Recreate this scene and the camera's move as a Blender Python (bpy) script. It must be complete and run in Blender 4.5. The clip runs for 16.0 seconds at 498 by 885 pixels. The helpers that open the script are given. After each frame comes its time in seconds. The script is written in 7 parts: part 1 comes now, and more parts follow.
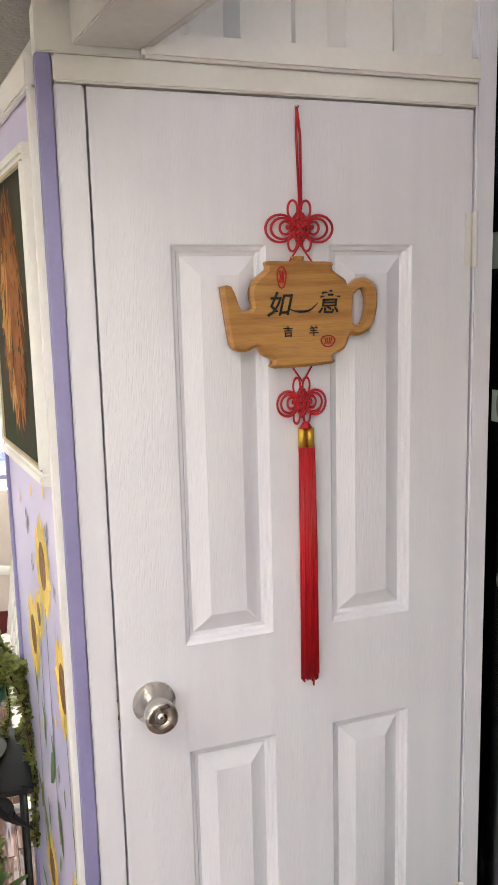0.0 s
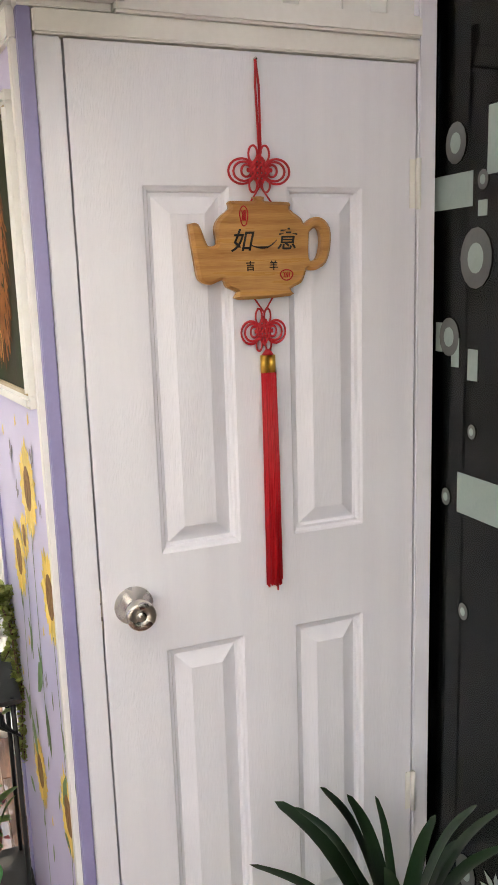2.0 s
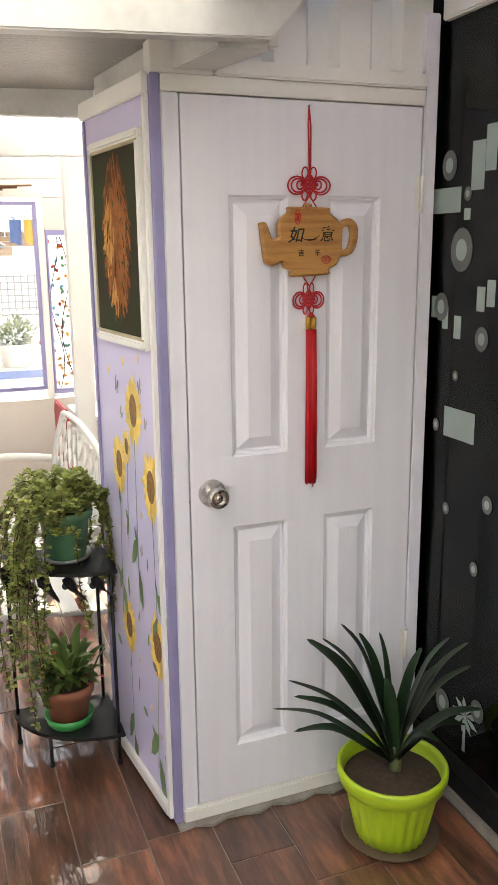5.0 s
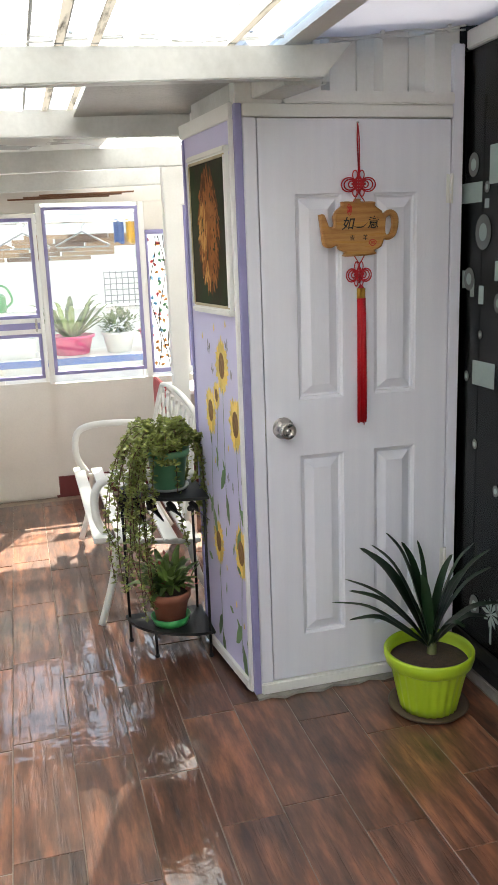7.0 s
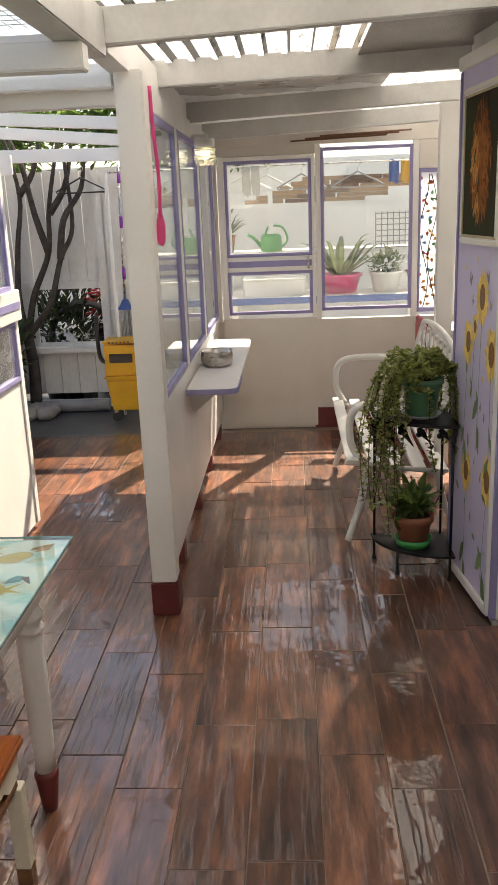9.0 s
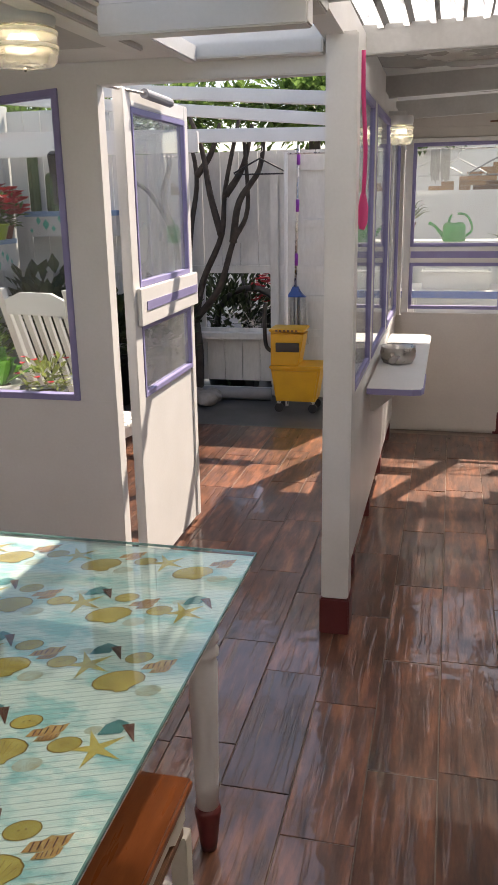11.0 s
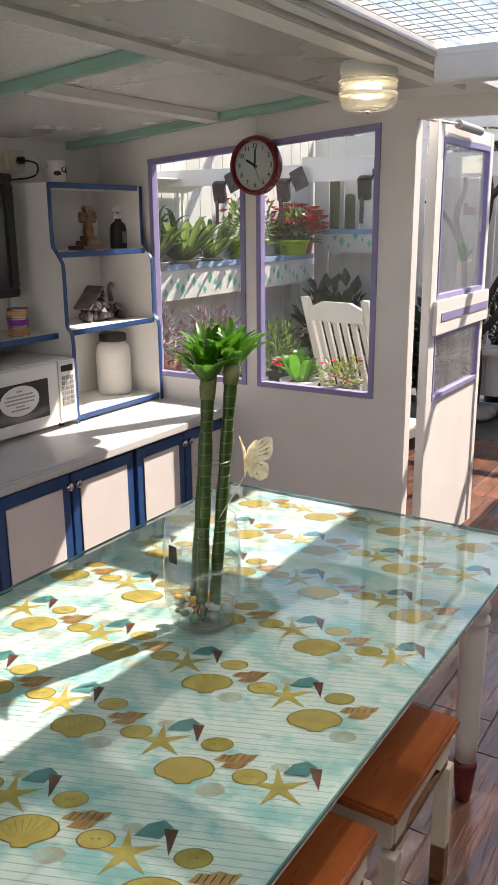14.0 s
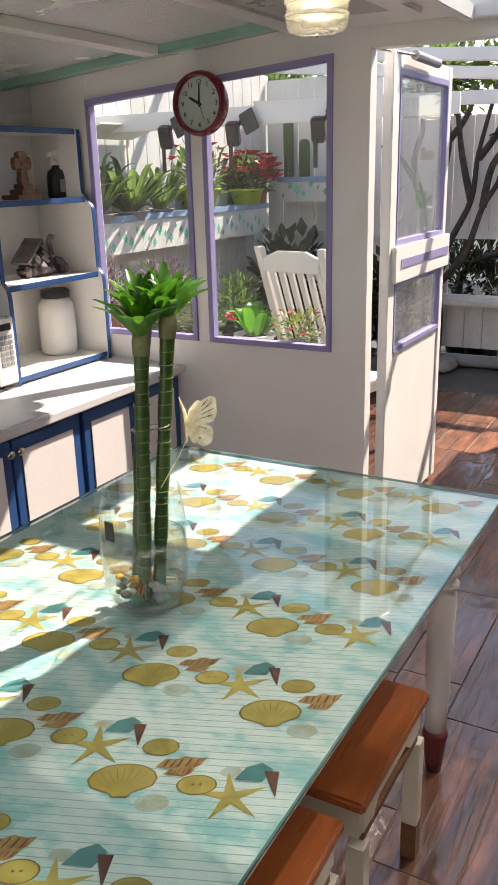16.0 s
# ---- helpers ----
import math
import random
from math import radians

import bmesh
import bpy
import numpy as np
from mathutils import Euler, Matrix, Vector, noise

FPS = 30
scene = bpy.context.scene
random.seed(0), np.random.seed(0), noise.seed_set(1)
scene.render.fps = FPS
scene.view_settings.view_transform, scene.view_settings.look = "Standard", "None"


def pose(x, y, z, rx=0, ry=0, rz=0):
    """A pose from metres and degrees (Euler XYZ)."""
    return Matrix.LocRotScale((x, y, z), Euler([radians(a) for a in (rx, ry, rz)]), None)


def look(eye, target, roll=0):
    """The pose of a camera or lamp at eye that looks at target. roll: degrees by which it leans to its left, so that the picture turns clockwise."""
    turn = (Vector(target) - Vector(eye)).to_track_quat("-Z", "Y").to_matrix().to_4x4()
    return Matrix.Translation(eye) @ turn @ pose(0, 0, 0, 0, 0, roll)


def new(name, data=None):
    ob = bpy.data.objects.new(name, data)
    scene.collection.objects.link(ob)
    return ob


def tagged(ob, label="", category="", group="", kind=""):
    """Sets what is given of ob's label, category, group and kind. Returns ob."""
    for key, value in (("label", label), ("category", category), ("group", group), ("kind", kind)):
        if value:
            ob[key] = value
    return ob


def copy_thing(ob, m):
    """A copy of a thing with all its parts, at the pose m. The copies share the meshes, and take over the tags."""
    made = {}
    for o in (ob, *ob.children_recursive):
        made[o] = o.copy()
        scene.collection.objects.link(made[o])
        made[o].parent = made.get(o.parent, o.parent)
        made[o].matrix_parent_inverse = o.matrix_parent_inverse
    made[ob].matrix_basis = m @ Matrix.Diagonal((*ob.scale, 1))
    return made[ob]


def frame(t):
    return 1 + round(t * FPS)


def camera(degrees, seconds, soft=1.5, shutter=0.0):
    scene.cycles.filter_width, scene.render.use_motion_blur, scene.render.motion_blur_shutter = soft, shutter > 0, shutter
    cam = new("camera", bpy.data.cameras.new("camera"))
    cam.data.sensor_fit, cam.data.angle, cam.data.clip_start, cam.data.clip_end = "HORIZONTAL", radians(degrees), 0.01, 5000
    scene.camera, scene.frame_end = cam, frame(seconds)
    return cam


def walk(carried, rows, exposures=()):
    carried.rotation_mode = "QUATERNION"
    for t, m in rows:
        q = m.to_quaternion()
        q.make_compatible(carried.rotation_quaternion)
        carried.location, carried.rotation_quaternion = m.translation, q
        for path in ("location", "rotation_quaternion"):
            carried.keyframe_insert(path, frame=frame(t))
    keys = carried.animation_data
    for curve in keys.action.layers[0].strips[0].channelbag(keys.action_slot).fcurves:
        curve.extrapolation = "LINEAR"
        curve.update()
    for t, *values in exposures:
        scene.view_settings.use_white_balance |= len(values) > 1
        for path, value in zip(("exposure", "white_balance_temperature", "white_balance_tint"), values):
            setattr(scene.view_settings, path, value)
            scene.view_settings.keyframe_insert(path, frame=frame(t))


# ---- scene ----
cam = camera(33.7, 16.0)
PATH = [
    (0, (-0.209, -1.348, 1.725), (0.428, 0.518, 1.39), -1.4),
    (0.5, (-0.188, -1.374, 1.69), (0.402, 0.505, 1.342), -1.3),
    (1, (-0.191, -1.403, 1.644), (0.401, 0.475, 1.296), -1.3),
    (1.5, (-0.254, -1.415, 1.667), (0.423, 0.417, 1.238), -1.9),
    (2, (-0.272, -1.502, 1.652), (0.441, 0.325, 1.26), -1.8),
    (2.5, (-0.294, -1.626, 1.629), (0.394, 0.217, 1.269), -1.0),
    (3, (-0.359, -1.744, 1.646), (0.314, 0.096, 1.242), -0.6),
    (3.2, (-0.345, -1.799, 1.632), (0.307, 0.05, 1.232), -1.0),
    (5.3, (-0.679, -2.142, 1.698), (0.032, -0.332, 1.231), -0.6),
    (5.5, (-0.696, -2.205, 1.699), (-0.024, -0.377, 1.246), -0.6),
    (6, (-0.705, -2.389, 1.678), (-0.119, -0.529, 1.237), -1.4),
    (6.5, (-0.733, -2.533, 1.663), (-0.191, -0.661, 1.214), -2.0),
    (7, (-0.798, -2.705, 1.651), (-0.289, -0.826, 1.192), -2.1),
    (7.5, (-0.801, -2.839, 1.684), (-0.403, -0.934, 1.226), -1.8),
    (8, (-0.775, -2.932, 1.643), (-0.569, -1.002, 1.161), -1.3),
    (8.5, (-0.799, -2.947, 1.614), (-0.73, -1.02, 1.084), -1.7),
    (9, (-0.812, -2.929, 1.596), (-0.925, -1.01, 1.044), -2.3),
    (9.2, (-0.823, -2.91, 1.581), (-1.01, -0.996, 1.031), -2.3),
    (11.3, (-1.008, -2.652, 1.576), (-1.573, -0.819, 1.009), -0.9),
    (11.5, (-0.996, -2.694, 1.58), (-1.658, -0.888, 1.032), -0.8),
    (12, (-0.95, -2.796, 1.586), (-1.748, -1.035, 1.072), -0.2),
    (12.5, (-0.948, -2.867, 1.577), (-1.856, -1.159, 1.071), 0.0),
    (13, (-0.967, -2.903, 1.574), (-1.966, -1.25, 1.054), -0.1),
    (13.5, (-0.98, -2.976, 1.572), (-2.003, -1.342, 1.04), -0.5),
    (14, (-0.968, -3.027, 1.587), (-1.996, -1.393, 1.064), -0.5),
    (14.5, (-0.986, -3.044, 1.574), (-2.019, -1.415, 1.046), -0.3),
    (15, (-0.994, -3.02, 1.543), (-2.018, -1.414, 0.933), -1.5),
    (15.5, (-1.0, -2.952, 1.527), (-1.996, -1.35, 0.861), -2.1),
    (16, (-1.027, -2.862, 1.545), (-1.965, -1.209, 0.921), -1.5),
]
walk(cam, [(t, look(eye, target, roll)) for t, eye, target, roll in PATH],
     [(0.0, 2.84, 7500, 11), (0.5, 2.66, 7500, 11), (1.5, 2.76, 7600, 11), (2.0, 2.82, 7600, 11), (2.6, 2.86, 7600, 11), (3.2, 2.9, 7600, 11), (5.5, 2.52, 7500, 11), (7.0, 2.3, 6900, 7), (8.0, 2.02, 7100, 8), (9.0, 1.38, 7900, 14), (11.5, 1.0, 7200, 18), (12.5, 1.03, 7200, 18), (13.5, 1.15, 7250, 19), (16.0, 1.24, 7250, 19)])

# ---- light ----
w = bpy.data.worlds.new("sky")
scene.world = w
w.use_nodes = True
wn = w.node_tree.nodes
sky = wn.new("ShaderNodeTexSky")
sky.sky_type, sky.sun_disc = "NISHITA", False
SUN_TO = Vector((0.45, 1.0, 1.27)).normalized()
sky.sun_elevation = math.asin(SUN_TO.z)
sky.sun_rotation = math.atan2(SUN_TO.x, SUN_TO.y)
wn["Background"].inputs["Strength"].default_value = 0.11
w.node_tree.links.new(sky.outputs[0], wn["Background"].inputs[0])
sun_data = bpy.data.lights.new("sun", "SUN")
sun_data.energy, sun_data.angle, sun_data.color = 5.0, radians(0.6), (1.0, 0.95, 0.86)
sun = new("sun", sun_data)
sun.matrix_world = look(SUN_TO * 20, (0, 0, 0))


# ---- materials ----
def principled(name):
    m = bpy.data.materials.new(name)
    m.use_nodes = True
    return m, m.node_tree.nodes, m.node_tree.links, m.node_tree.nodes["Principled BSDF"]


def surf(name, a, b=None, rough=0.5, metal=0.0, scale=8.0, fine=120.0, bump=0.15, dist=0.002, stretch=(1, 1, 1), spec=0.5, rvar=0.12, island=0.0, through_light=0.0):
    """Two colours mixed by a broad and a fine noise, with fine relief and uneven gloss."""
    m, n, l, p = principled(name)
    b = b or tuple(c * 0.8 for c in a)
    tc, mp = n.new("ShaderNodeTexCoord"), n.new("ShaderNodeMapping")
    mp.inputs["Scale"].default_value = stretch
    l.new(tc.outputs["Object"], mp.inputs[0])
    n1, n2 = n.new("ShaderNodeTexNoise"), n.new("ShaderNodeTexNoise")
    n1.inputs["Scale"].default_value, n1.inputs["Detail"].default_value = scale, 5
    n2.inputs["Scale"].default_value, n2.inputs["Detail"].default_value = fine, 3
    for q in (n1, n2):
        l.new(mp.outputs[0], q.inputs["Vector"])
    add = n.new("ShaderNodeMath")
    add.operation = "MULTIPLY_ADD"
    add.inputs[1].default_value = 0.35
    l.new(n2.outputs[0], add.inputs[0])
    l.new(n1.outputs[0], add.inputs[2])
    ramp = n.new("ShaderNodeValToRGB")
    ramp.color_ramp.elements[0].position, ramp.color_ramp.elements[1].position = 0.42, 0.92
    ramp.color_ramp.elements[0].color, ramp.color_ramp.elements[1].color = (*a, 1), (*b, 1)
    l.new(add.outputs[0], ramp.inputs[0])
    colour = ramp.outputs[0]
    if island:
        info = n.new("ShaderNodeNewGeometry")
        oi = n.new("ShaderNodeObjectInfo")
        s = n.new("ShaderNodeMath")
        s.operation = "ADD"
        l.new(info.outputs["Random Per Island"], s.inputs[0])
        l.new(oi.outputs["Random"], s.inputs[1])
        fr = n.new("ShaderNodeMath")
        fr.operation = "FRACT"
        l.new(s.outputs[0], fr.inputs[0])
        mr = n.new("ShaderNodeMapRange")
        mr.inputs["To Min"].default_value, mr.inputs["To Max"].default_value = 1 - island, 1 + island
        l.new(fr.outputs[0], mr.inputs["Value"])
        hs = n.new("ShaderNodeHueSaturation")
        l.new(mr.outputs[0], hs.inputs["Value"])
        l.new(colour, hs.inputs["Color"])
        colour = hs.outputs[0]
    l.new(colour, p.inputs["Base Color"])
    rr = n.new("ShaderNodeMapRange")
    rr.inputs["To Min"].default_value, rr.inputs["To Max"].default_value = max(0.02, rough - rvar), min(1, rough + rvar)
    l.new(n1.outputs[0], rr.inputs["Value"])
    l.new(rr.outputs[0], p.inputs["Roughness"])
    p.inputs["Metallic"].default_value = metal
    p.inputs["Specular IOR Level"].default_value = spec
    if bump:
        bu = n.new("ShaderNodeBump")
        bu.inputs["Strength"].default_value, bu.inputs["Distance"].default_value = bump, dist
        l.new(n2.outputs[0], bu.inputs["Height"])
        l.new(bu.outputs[0], p.inputs["Normal"])
    if through_light:
        tl, mx = n.new("ShaderNodeBsdfTranslucent"), n.new("ShaderNodeMixShader")
        br = n.new("ShaderNodeHueSaturation")
        br.inputs["Value"].default_value = 1.6
        l.new(colour, br.inputs["Color"])
        l.new(br.outputs[0], tl.inputs[0])
        mx.inputs[0].default_value = through_light
        l.new(p.outputs[0], mx.inputs[1])
        l.new(tl.outputs[0], mx.inputs[2])
        l.new(mx.outputs[0], n["Material Output"].inputs[0])
    return m


def glass(name, tint=(0.95, 0.98, 0.97), clear=0.96, rough=0.02, gloss=0.03, haze=0.0):
    """Thin pane: mostly clear, with a mirror-like coat."""
    m, n, l, p = principled(name)
    n.remove(p)
    tr, gl, mx, fr = n.new("ShaderNodeBsdfTransparent"), n.new("ShaderNodeBsdfGlossy"), n.new("ShaderNodeMixShader"), n.new("ShaderNodeLayerWeight")
    tr.inputs[0].default_value = (*[c * clear for c in tint], 1)
    gl.inputs["Roughness"].default_value = rough
    fr.inputs["Blend"].default_value = 0.5
    pw, ma = n.new("ShaderNodeMath"), n.new("ShaderNodeMath")
    pw.operation, ma.operation = "POWER", "MULTIPLY_ADD"
    pw.inputs[1].default_value, ma.inputs[1].default_value, ma.inputs[2].default_value = 4.0, 0.75, gloss
    l.new(fr.outputs["Facing"], pw.inputs[0])
    l.new(pw.outputs[0], ma.inputs[0])
    l.new(ma.outputs[0], mx.inputs[0])
    clear_side = tr.outputs[0]
    if haze:
        df, mh, no = n.new("ShaderNodeBsdfTranslucent"), n.new("ShaderNodeMixShader"), n.new("ShaderNodeTexNoise")
        df.inputs[0].default_value = (0.8, 0.8, 0.78, 1)
        no.inputs["Scale"].default_value = 1.6
        mm = n.new("ShaderNodeMath")
        mm.operation = "MULTIPLY"
        mm.inputs[1].default_value = haze * 2
        l.new(no.outputs[0], mm.inputs[0])
        l.new(mm.outputs[0], mh.inputs[0])
        l.new(tr.outputs[0], mh.inputs[1])
        l.new(df.outputs[0], mh.inputs[2])
        clear_side = mh.outputs[0]
    l.new(clear_side, mx.inputs[1])
    l.new(gl.outputs[0], mx.inputs[2])
    l.new(mx.outputs[0], n["Material Output"].inputs[0])
    return m


def sheet_plastic(name, clear=0.5, colour=(0.9, 0.92, 0.9), dirt=0.8, scale=6.0):
    """Weathered translucent roofing: part clear, part milky, with dirt streaks along y."""
    m, n, l, p = principled(name)
    n.remove(p)
    tc, mp, no = n.new("ShaderNodeTexCoord"), n.new("ShaderNodeMapping"), n.new("ShaderNodeTexNoise")
    mp.inputs["Scale"].default_value = (6, 0.8, 1)
    no.inputs["Scale"].default_value, no.inputs["Detail"].default_value = scale, 6
    l.new(tc.outputs["Object"], mp.inputs[0])
    l.new(mp.outputs[0], no.inputs["Vector"])
    ramp = n.new("ShaderNodeValToRGB")
    ramp.color_ramp.elements[0].position, ramp.color_ramp.elements[1].position = 0.5, 0.72
    ramp.color_ramp.elements[0].color, ramp.color_ramp.elements[1].color = (*colour, 1), (*[c * (1 - dirt) for c in colour], 1)
    l.new(no.outputs[0], ramp.inputs[0])
    tr, tl, df, m1, m2 = (n.new(k) for k in ("ShaderNodeBsdfTransparent", "ShaderNodeBsdfTranslucent", "ShaderNodeBsdfDiffuse", "ShaderNodeMixShader", "ShaderNodeMixShader"))
    for q in (tr, tl, df):
        l.new(ramp.outputs[0], q.inputs[0])
    m1.inputs[0].default_value, m2.inputs[0].default_value = 0.35, clear
    l.new(tl.outputs[0], m1.inputs[1])
    l.new(df.outputs[0], m1.inputs[2])
    l.new(m1.outputs[0], m2.inputs[1])
    l.new(tr.outputs[0], m2.inputs[2])
    l.new(m2.outputs[0], n["Material Output"].inputs[0])
    return m


def glowing(name, colour, strength):
    m, n, l, p = principled(name)
    p.inputs["Emission Color"].default_value, p.inputs["Emission Strength"].default_value = (*colour, 1), strength
    return m


WHITE = surf("white_paint", (0.83, 0.82, 0.80), (0.74, 0.73, 0.70), rough=0.42, scale=3, fine=90, bump=0.12)
DOORWHITE = surf("white_door_paint", (0.80, 0.80, 0.87), (0.75, 0.75, 0.83), rough=0.36, scale=2, fine=60, bump=0.4, dist=0.0015, stretch=(14, 14, 0.5))
BEAMW = surf("aged_white_beam_paint", (0.66, 0.66, 0.64), (0.50, 0.50, 0.48), rough=0.42, scale=5, fine=60, bump=0.3)
CREAM = surf("cream_paint", (0.72, 0.68, 0.62), (0.62, 0.58, 0.53), rough=0.5, scale=3, fine=80)
WOODWHITE = surf("weathered_white_boards", (0.74, 0.74, 0.72), (0.52, 0.52, 0.50), rough=0.65, scale=4, fine=60, bump=0.3, stretch=(1, 1, 0.3))
PURPLE = surf("lavender_paint", (0.30, 0.28, 0.50), (0.25, 0.23, 0.43), rough=0.45)
LILAC = surf("lilac_wall_paint", (0.62, 0.58, 0.80), (0.56, 0.52, 0.74), rough=0.4, scale=2)
BLUE = surf("blue_paint", (0.02, 0.08, 0.24), (0.015, 0.06, 0.18), rough=0.4)
MAROON = surf("maroon_paint", (0.17, 0.03, 0.03), (0.12, 0.02, 0.02), rough=0.45)
GREENPAINT = surf("sea_green_paint", (0.25, 0.46, 0.38), (0.20, 0.38, 0.31), rough=0.55)
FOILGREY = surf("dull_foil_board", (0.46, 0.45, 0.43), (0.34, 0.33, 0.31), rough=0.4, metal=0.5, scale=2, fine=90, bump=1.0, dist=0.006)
FOIL = surf("embossed_silver_foil", (0.90, 0.90, 0.89), (0.78, 0.78, 0.77), rough=0.25, metal=0.4, scale=2, fine=110, bump=0.9, dist=0.004)
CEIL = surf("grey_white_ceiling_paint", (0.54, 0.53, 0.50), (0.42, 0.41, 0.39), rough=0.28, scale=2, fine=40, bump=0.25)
BLACKMETAL = surf("black_metal", (0.010, 0.010, 0.011), (0.016, 0.016, 0.016), rough=0.5, spec=0.3)
STEEL = surf("brushed_steel", (0.62, 0.58, 0.54), (0.52, 0.49, 0.45), rough=0.28, metal=1.0, scale=20)
SOFFIT = surf("thin_white_panel", (0.82, 0.82, 0.86), (0.76, 0.76, 0.80), rough=0.35, scale=2, through_light=0.18)
# near-black colour that stands in for shade in closed spaces
SHADEBLACK = surf("shade_black", (0.012, 0.013, 0.013), (0.02, 0.02, 0.02), rough=0.9)
GLASS = glass("window_glass")
DUSTPANE = glass("sunlit_dusty_glass", haze=0.028)
GARDENGLASS = glass("garden_window_glass", haze=0.006)
DUSTY = glass("dusty_glass", haze=0.24)
TABLEGLASS = glass("table_glass", (0.90, 0.97, 0.95), 0.97)
DARKGLASS = glass("dark_glass", (0.33, 0.38, 0.38), 0.8, gloss=0.028)
FROSTED = surf("frosted_sticker", (0.34, 0.42, 0.40), (0.28, 0.36, 0.34), rough=0.6)
TERRACOTTA = surf("terracotta", (0.32, 0.12, 0.07), (0.26, 0.09, 0.05), rough=0.7)
LIME = surf("lime_plastic", (0.42, 0.60, 0.03), (0.38, 0.54, 0.025), rough=0.35, bump=0.05)
POTGREEN = surf("green_plastic", (0.10, 0.26, 0.14), (0.08, 0.22, 0.12), rough=0.35, bump=0.05)
BRIGHTGREEN = surf("bright_green_plastic", (0.05, 0.38, 0.10), (0.04, 0.30, 0.08), rough=0.35, bump=0.05)
SOIL = surf("potting_soil", (0.035, 0.022, 0.016), (0.09, 0.06, 0.04), rough=0.95, scale=60, fine=300, bump=1.0, dist=0.006)
CONCRETE = surf("wet_concrete", (0.050, 0.053, 0.053), (0.095, 0.095, 0.09), rough=0.4, scale=4, fine=90, rvar=0.25)
PALECONCRETE = surf("pale_yard_concrete", (0.60, 0.58, 0.54), (0.48, 0.46, 0.43), rough=0.8)
ROUGHCONCRETE = surf("patched_cement", (0.34, 0.32, 0.30), (0.22, 0.20, 0.18), rough=0.85, scale=14, fine=120, bump=0.6, dist=0.004)
LEAF = surf("succulent_leaf", (0.30, 0.33, 0.10), (0.14, 0.18, 0.045), rough=0.4, scale=40, island=0.35, through_light=0.35)
LEAFDARK = surf("dark_strap_leaf", (0.007, 0.022, 0.010), (0.016, 0.042, 0.015), rough=0.36, spec=0.4, scale=6, stretch=(1, 1, 1), island=0.25)
LEAFBRIGHT = surf("bright_leaf", (0.09, 0.27, 0.02), (0.04, 0.15, 0.012), rough=0.35, scale=20, island=0.3, through_light=0.4)
DARKFOL = surf("dark_foliage", (0.035, 0.06, 0.018), (0.02, 0.03, 0.012), rough=0.7, scale=10, island=0.5)
FOLIAGE = surf("foliage", (0.12, 0.19, 0.045), (0.05, 0.095, 0.025), rough=0.5, scale=10, island=0.45, through_light=0.45)
BARK = surf("bark", (0.07, 0.055, 0.045), (0.03, 0.025, 0.02), rough=0.85, scale=20, bump=0.6, dist=0.004)
YARDLEAF = surf("grey_green_leaf", (0.12, 0.16, 0.065), (0.06, 0.09, 0.035), rough=0.5, scale=10, island=0.35, through_light=0.15)
RED = surf("red_plastic", (0.50, 0.02, 0.03), (0.42, 0.015, 0.02), rough=0.4)
REDCORD = surf("red_silk_cord", (0.52, 0.008, 0.02), (0.40, 0.005, 0.012), rough=0.5, fine=600, bump=0.3)
REDSILK = surf("red_silk_tassel", (0.60, 0.008, 0.018), (0.40, 0.004, 0.010), rough=0.45, scale=4, fine=60, bump=0.8, dist=0.002, stretch=(12, 12, 0.3))
GOLD = surf("gold_thread", (0.70, 0.45, 0.08), (0.50, 0.30, 0.04), rough=0.35, metal=0.7, fine=400)
INK = surf("black_ink", (0.01, 0.01, 0.01), (0.015, 0.015, 0.015), rough=0.5, bump=0)
YELLOW = surf("yellow_plastic", (0.72, 0.38, 0.01), (0.62, 0.32, 0.01), rough=0.4)
PINK = surf("pink_plastic", (0.75, 0.06, 0.25), (0.65, 0.05, 0.20), rough=0.4)
BLUEPLASTIC = surf("blue_plastic", (0.02, 0.10, 0.40), (0.02, 0.08, 0.30), rough=0.4)
VIOLET = surf("violet_plastic", (0.25, 0.03, 0.35), (0.20, 0.02, 0.30), rough=0.4)
GREYPLASTIC = surf("grey_plastic", (0.30, 0.30, 0.31), (0.24, 0.24, 0.25), rough=0.5)
BLACKPLASTIC = surf("black_plastic", (0.012, 0.012, 0.014), (0.02, 0.02, 0.022), rough=0.4)
WHITEPLASTIC = surf("white_plastic", (0.78, 0.78, 0.76), (0.72, 0.72, 0.70), rough=0.4, bump=0.04)
STRING = surf("mop_string", (0.55, 0.54, 0.50), (0.40, 0.39, 0.36), rough=0.9, scale=60)


def wood(name, a, b, rough=0.4, stretch=(1, 12, 12), scale=3.0):
    return surf(name, a, b, rough=rough, scale=scale, fine=30, bump=0.08, stretch=stretch)


PINE = wood("varnished_pine", (0.58, 0.32, 0.11), (0.30, 0.115, 0.03), rough=0.3, stretch=(1.4, 8, 24), scale=2.6)
SEATWOOD = wood("orange_stained_wood", (0.38, 0.11, 0.03), (0.26, 0.07, 0.015), rough=0.3, stretch=(14, 1.5, 10))
BROWNWOOD = wood("brown_wood", (0.20, 0.09, 0.04), (0.10, 0.045, 0.02), rough=0.5)


# ---- mesh helpers ----
def thing(name, label, category, x=0, y=0, z=0, rz=0, group="", kind=""):
    ob = new(name)
    ob.empty_display_size = 0.05
    ob.matrix_world = pose(x, y, z, 0, 0, rz)
    return tagged(ob, label, category, group, kind)


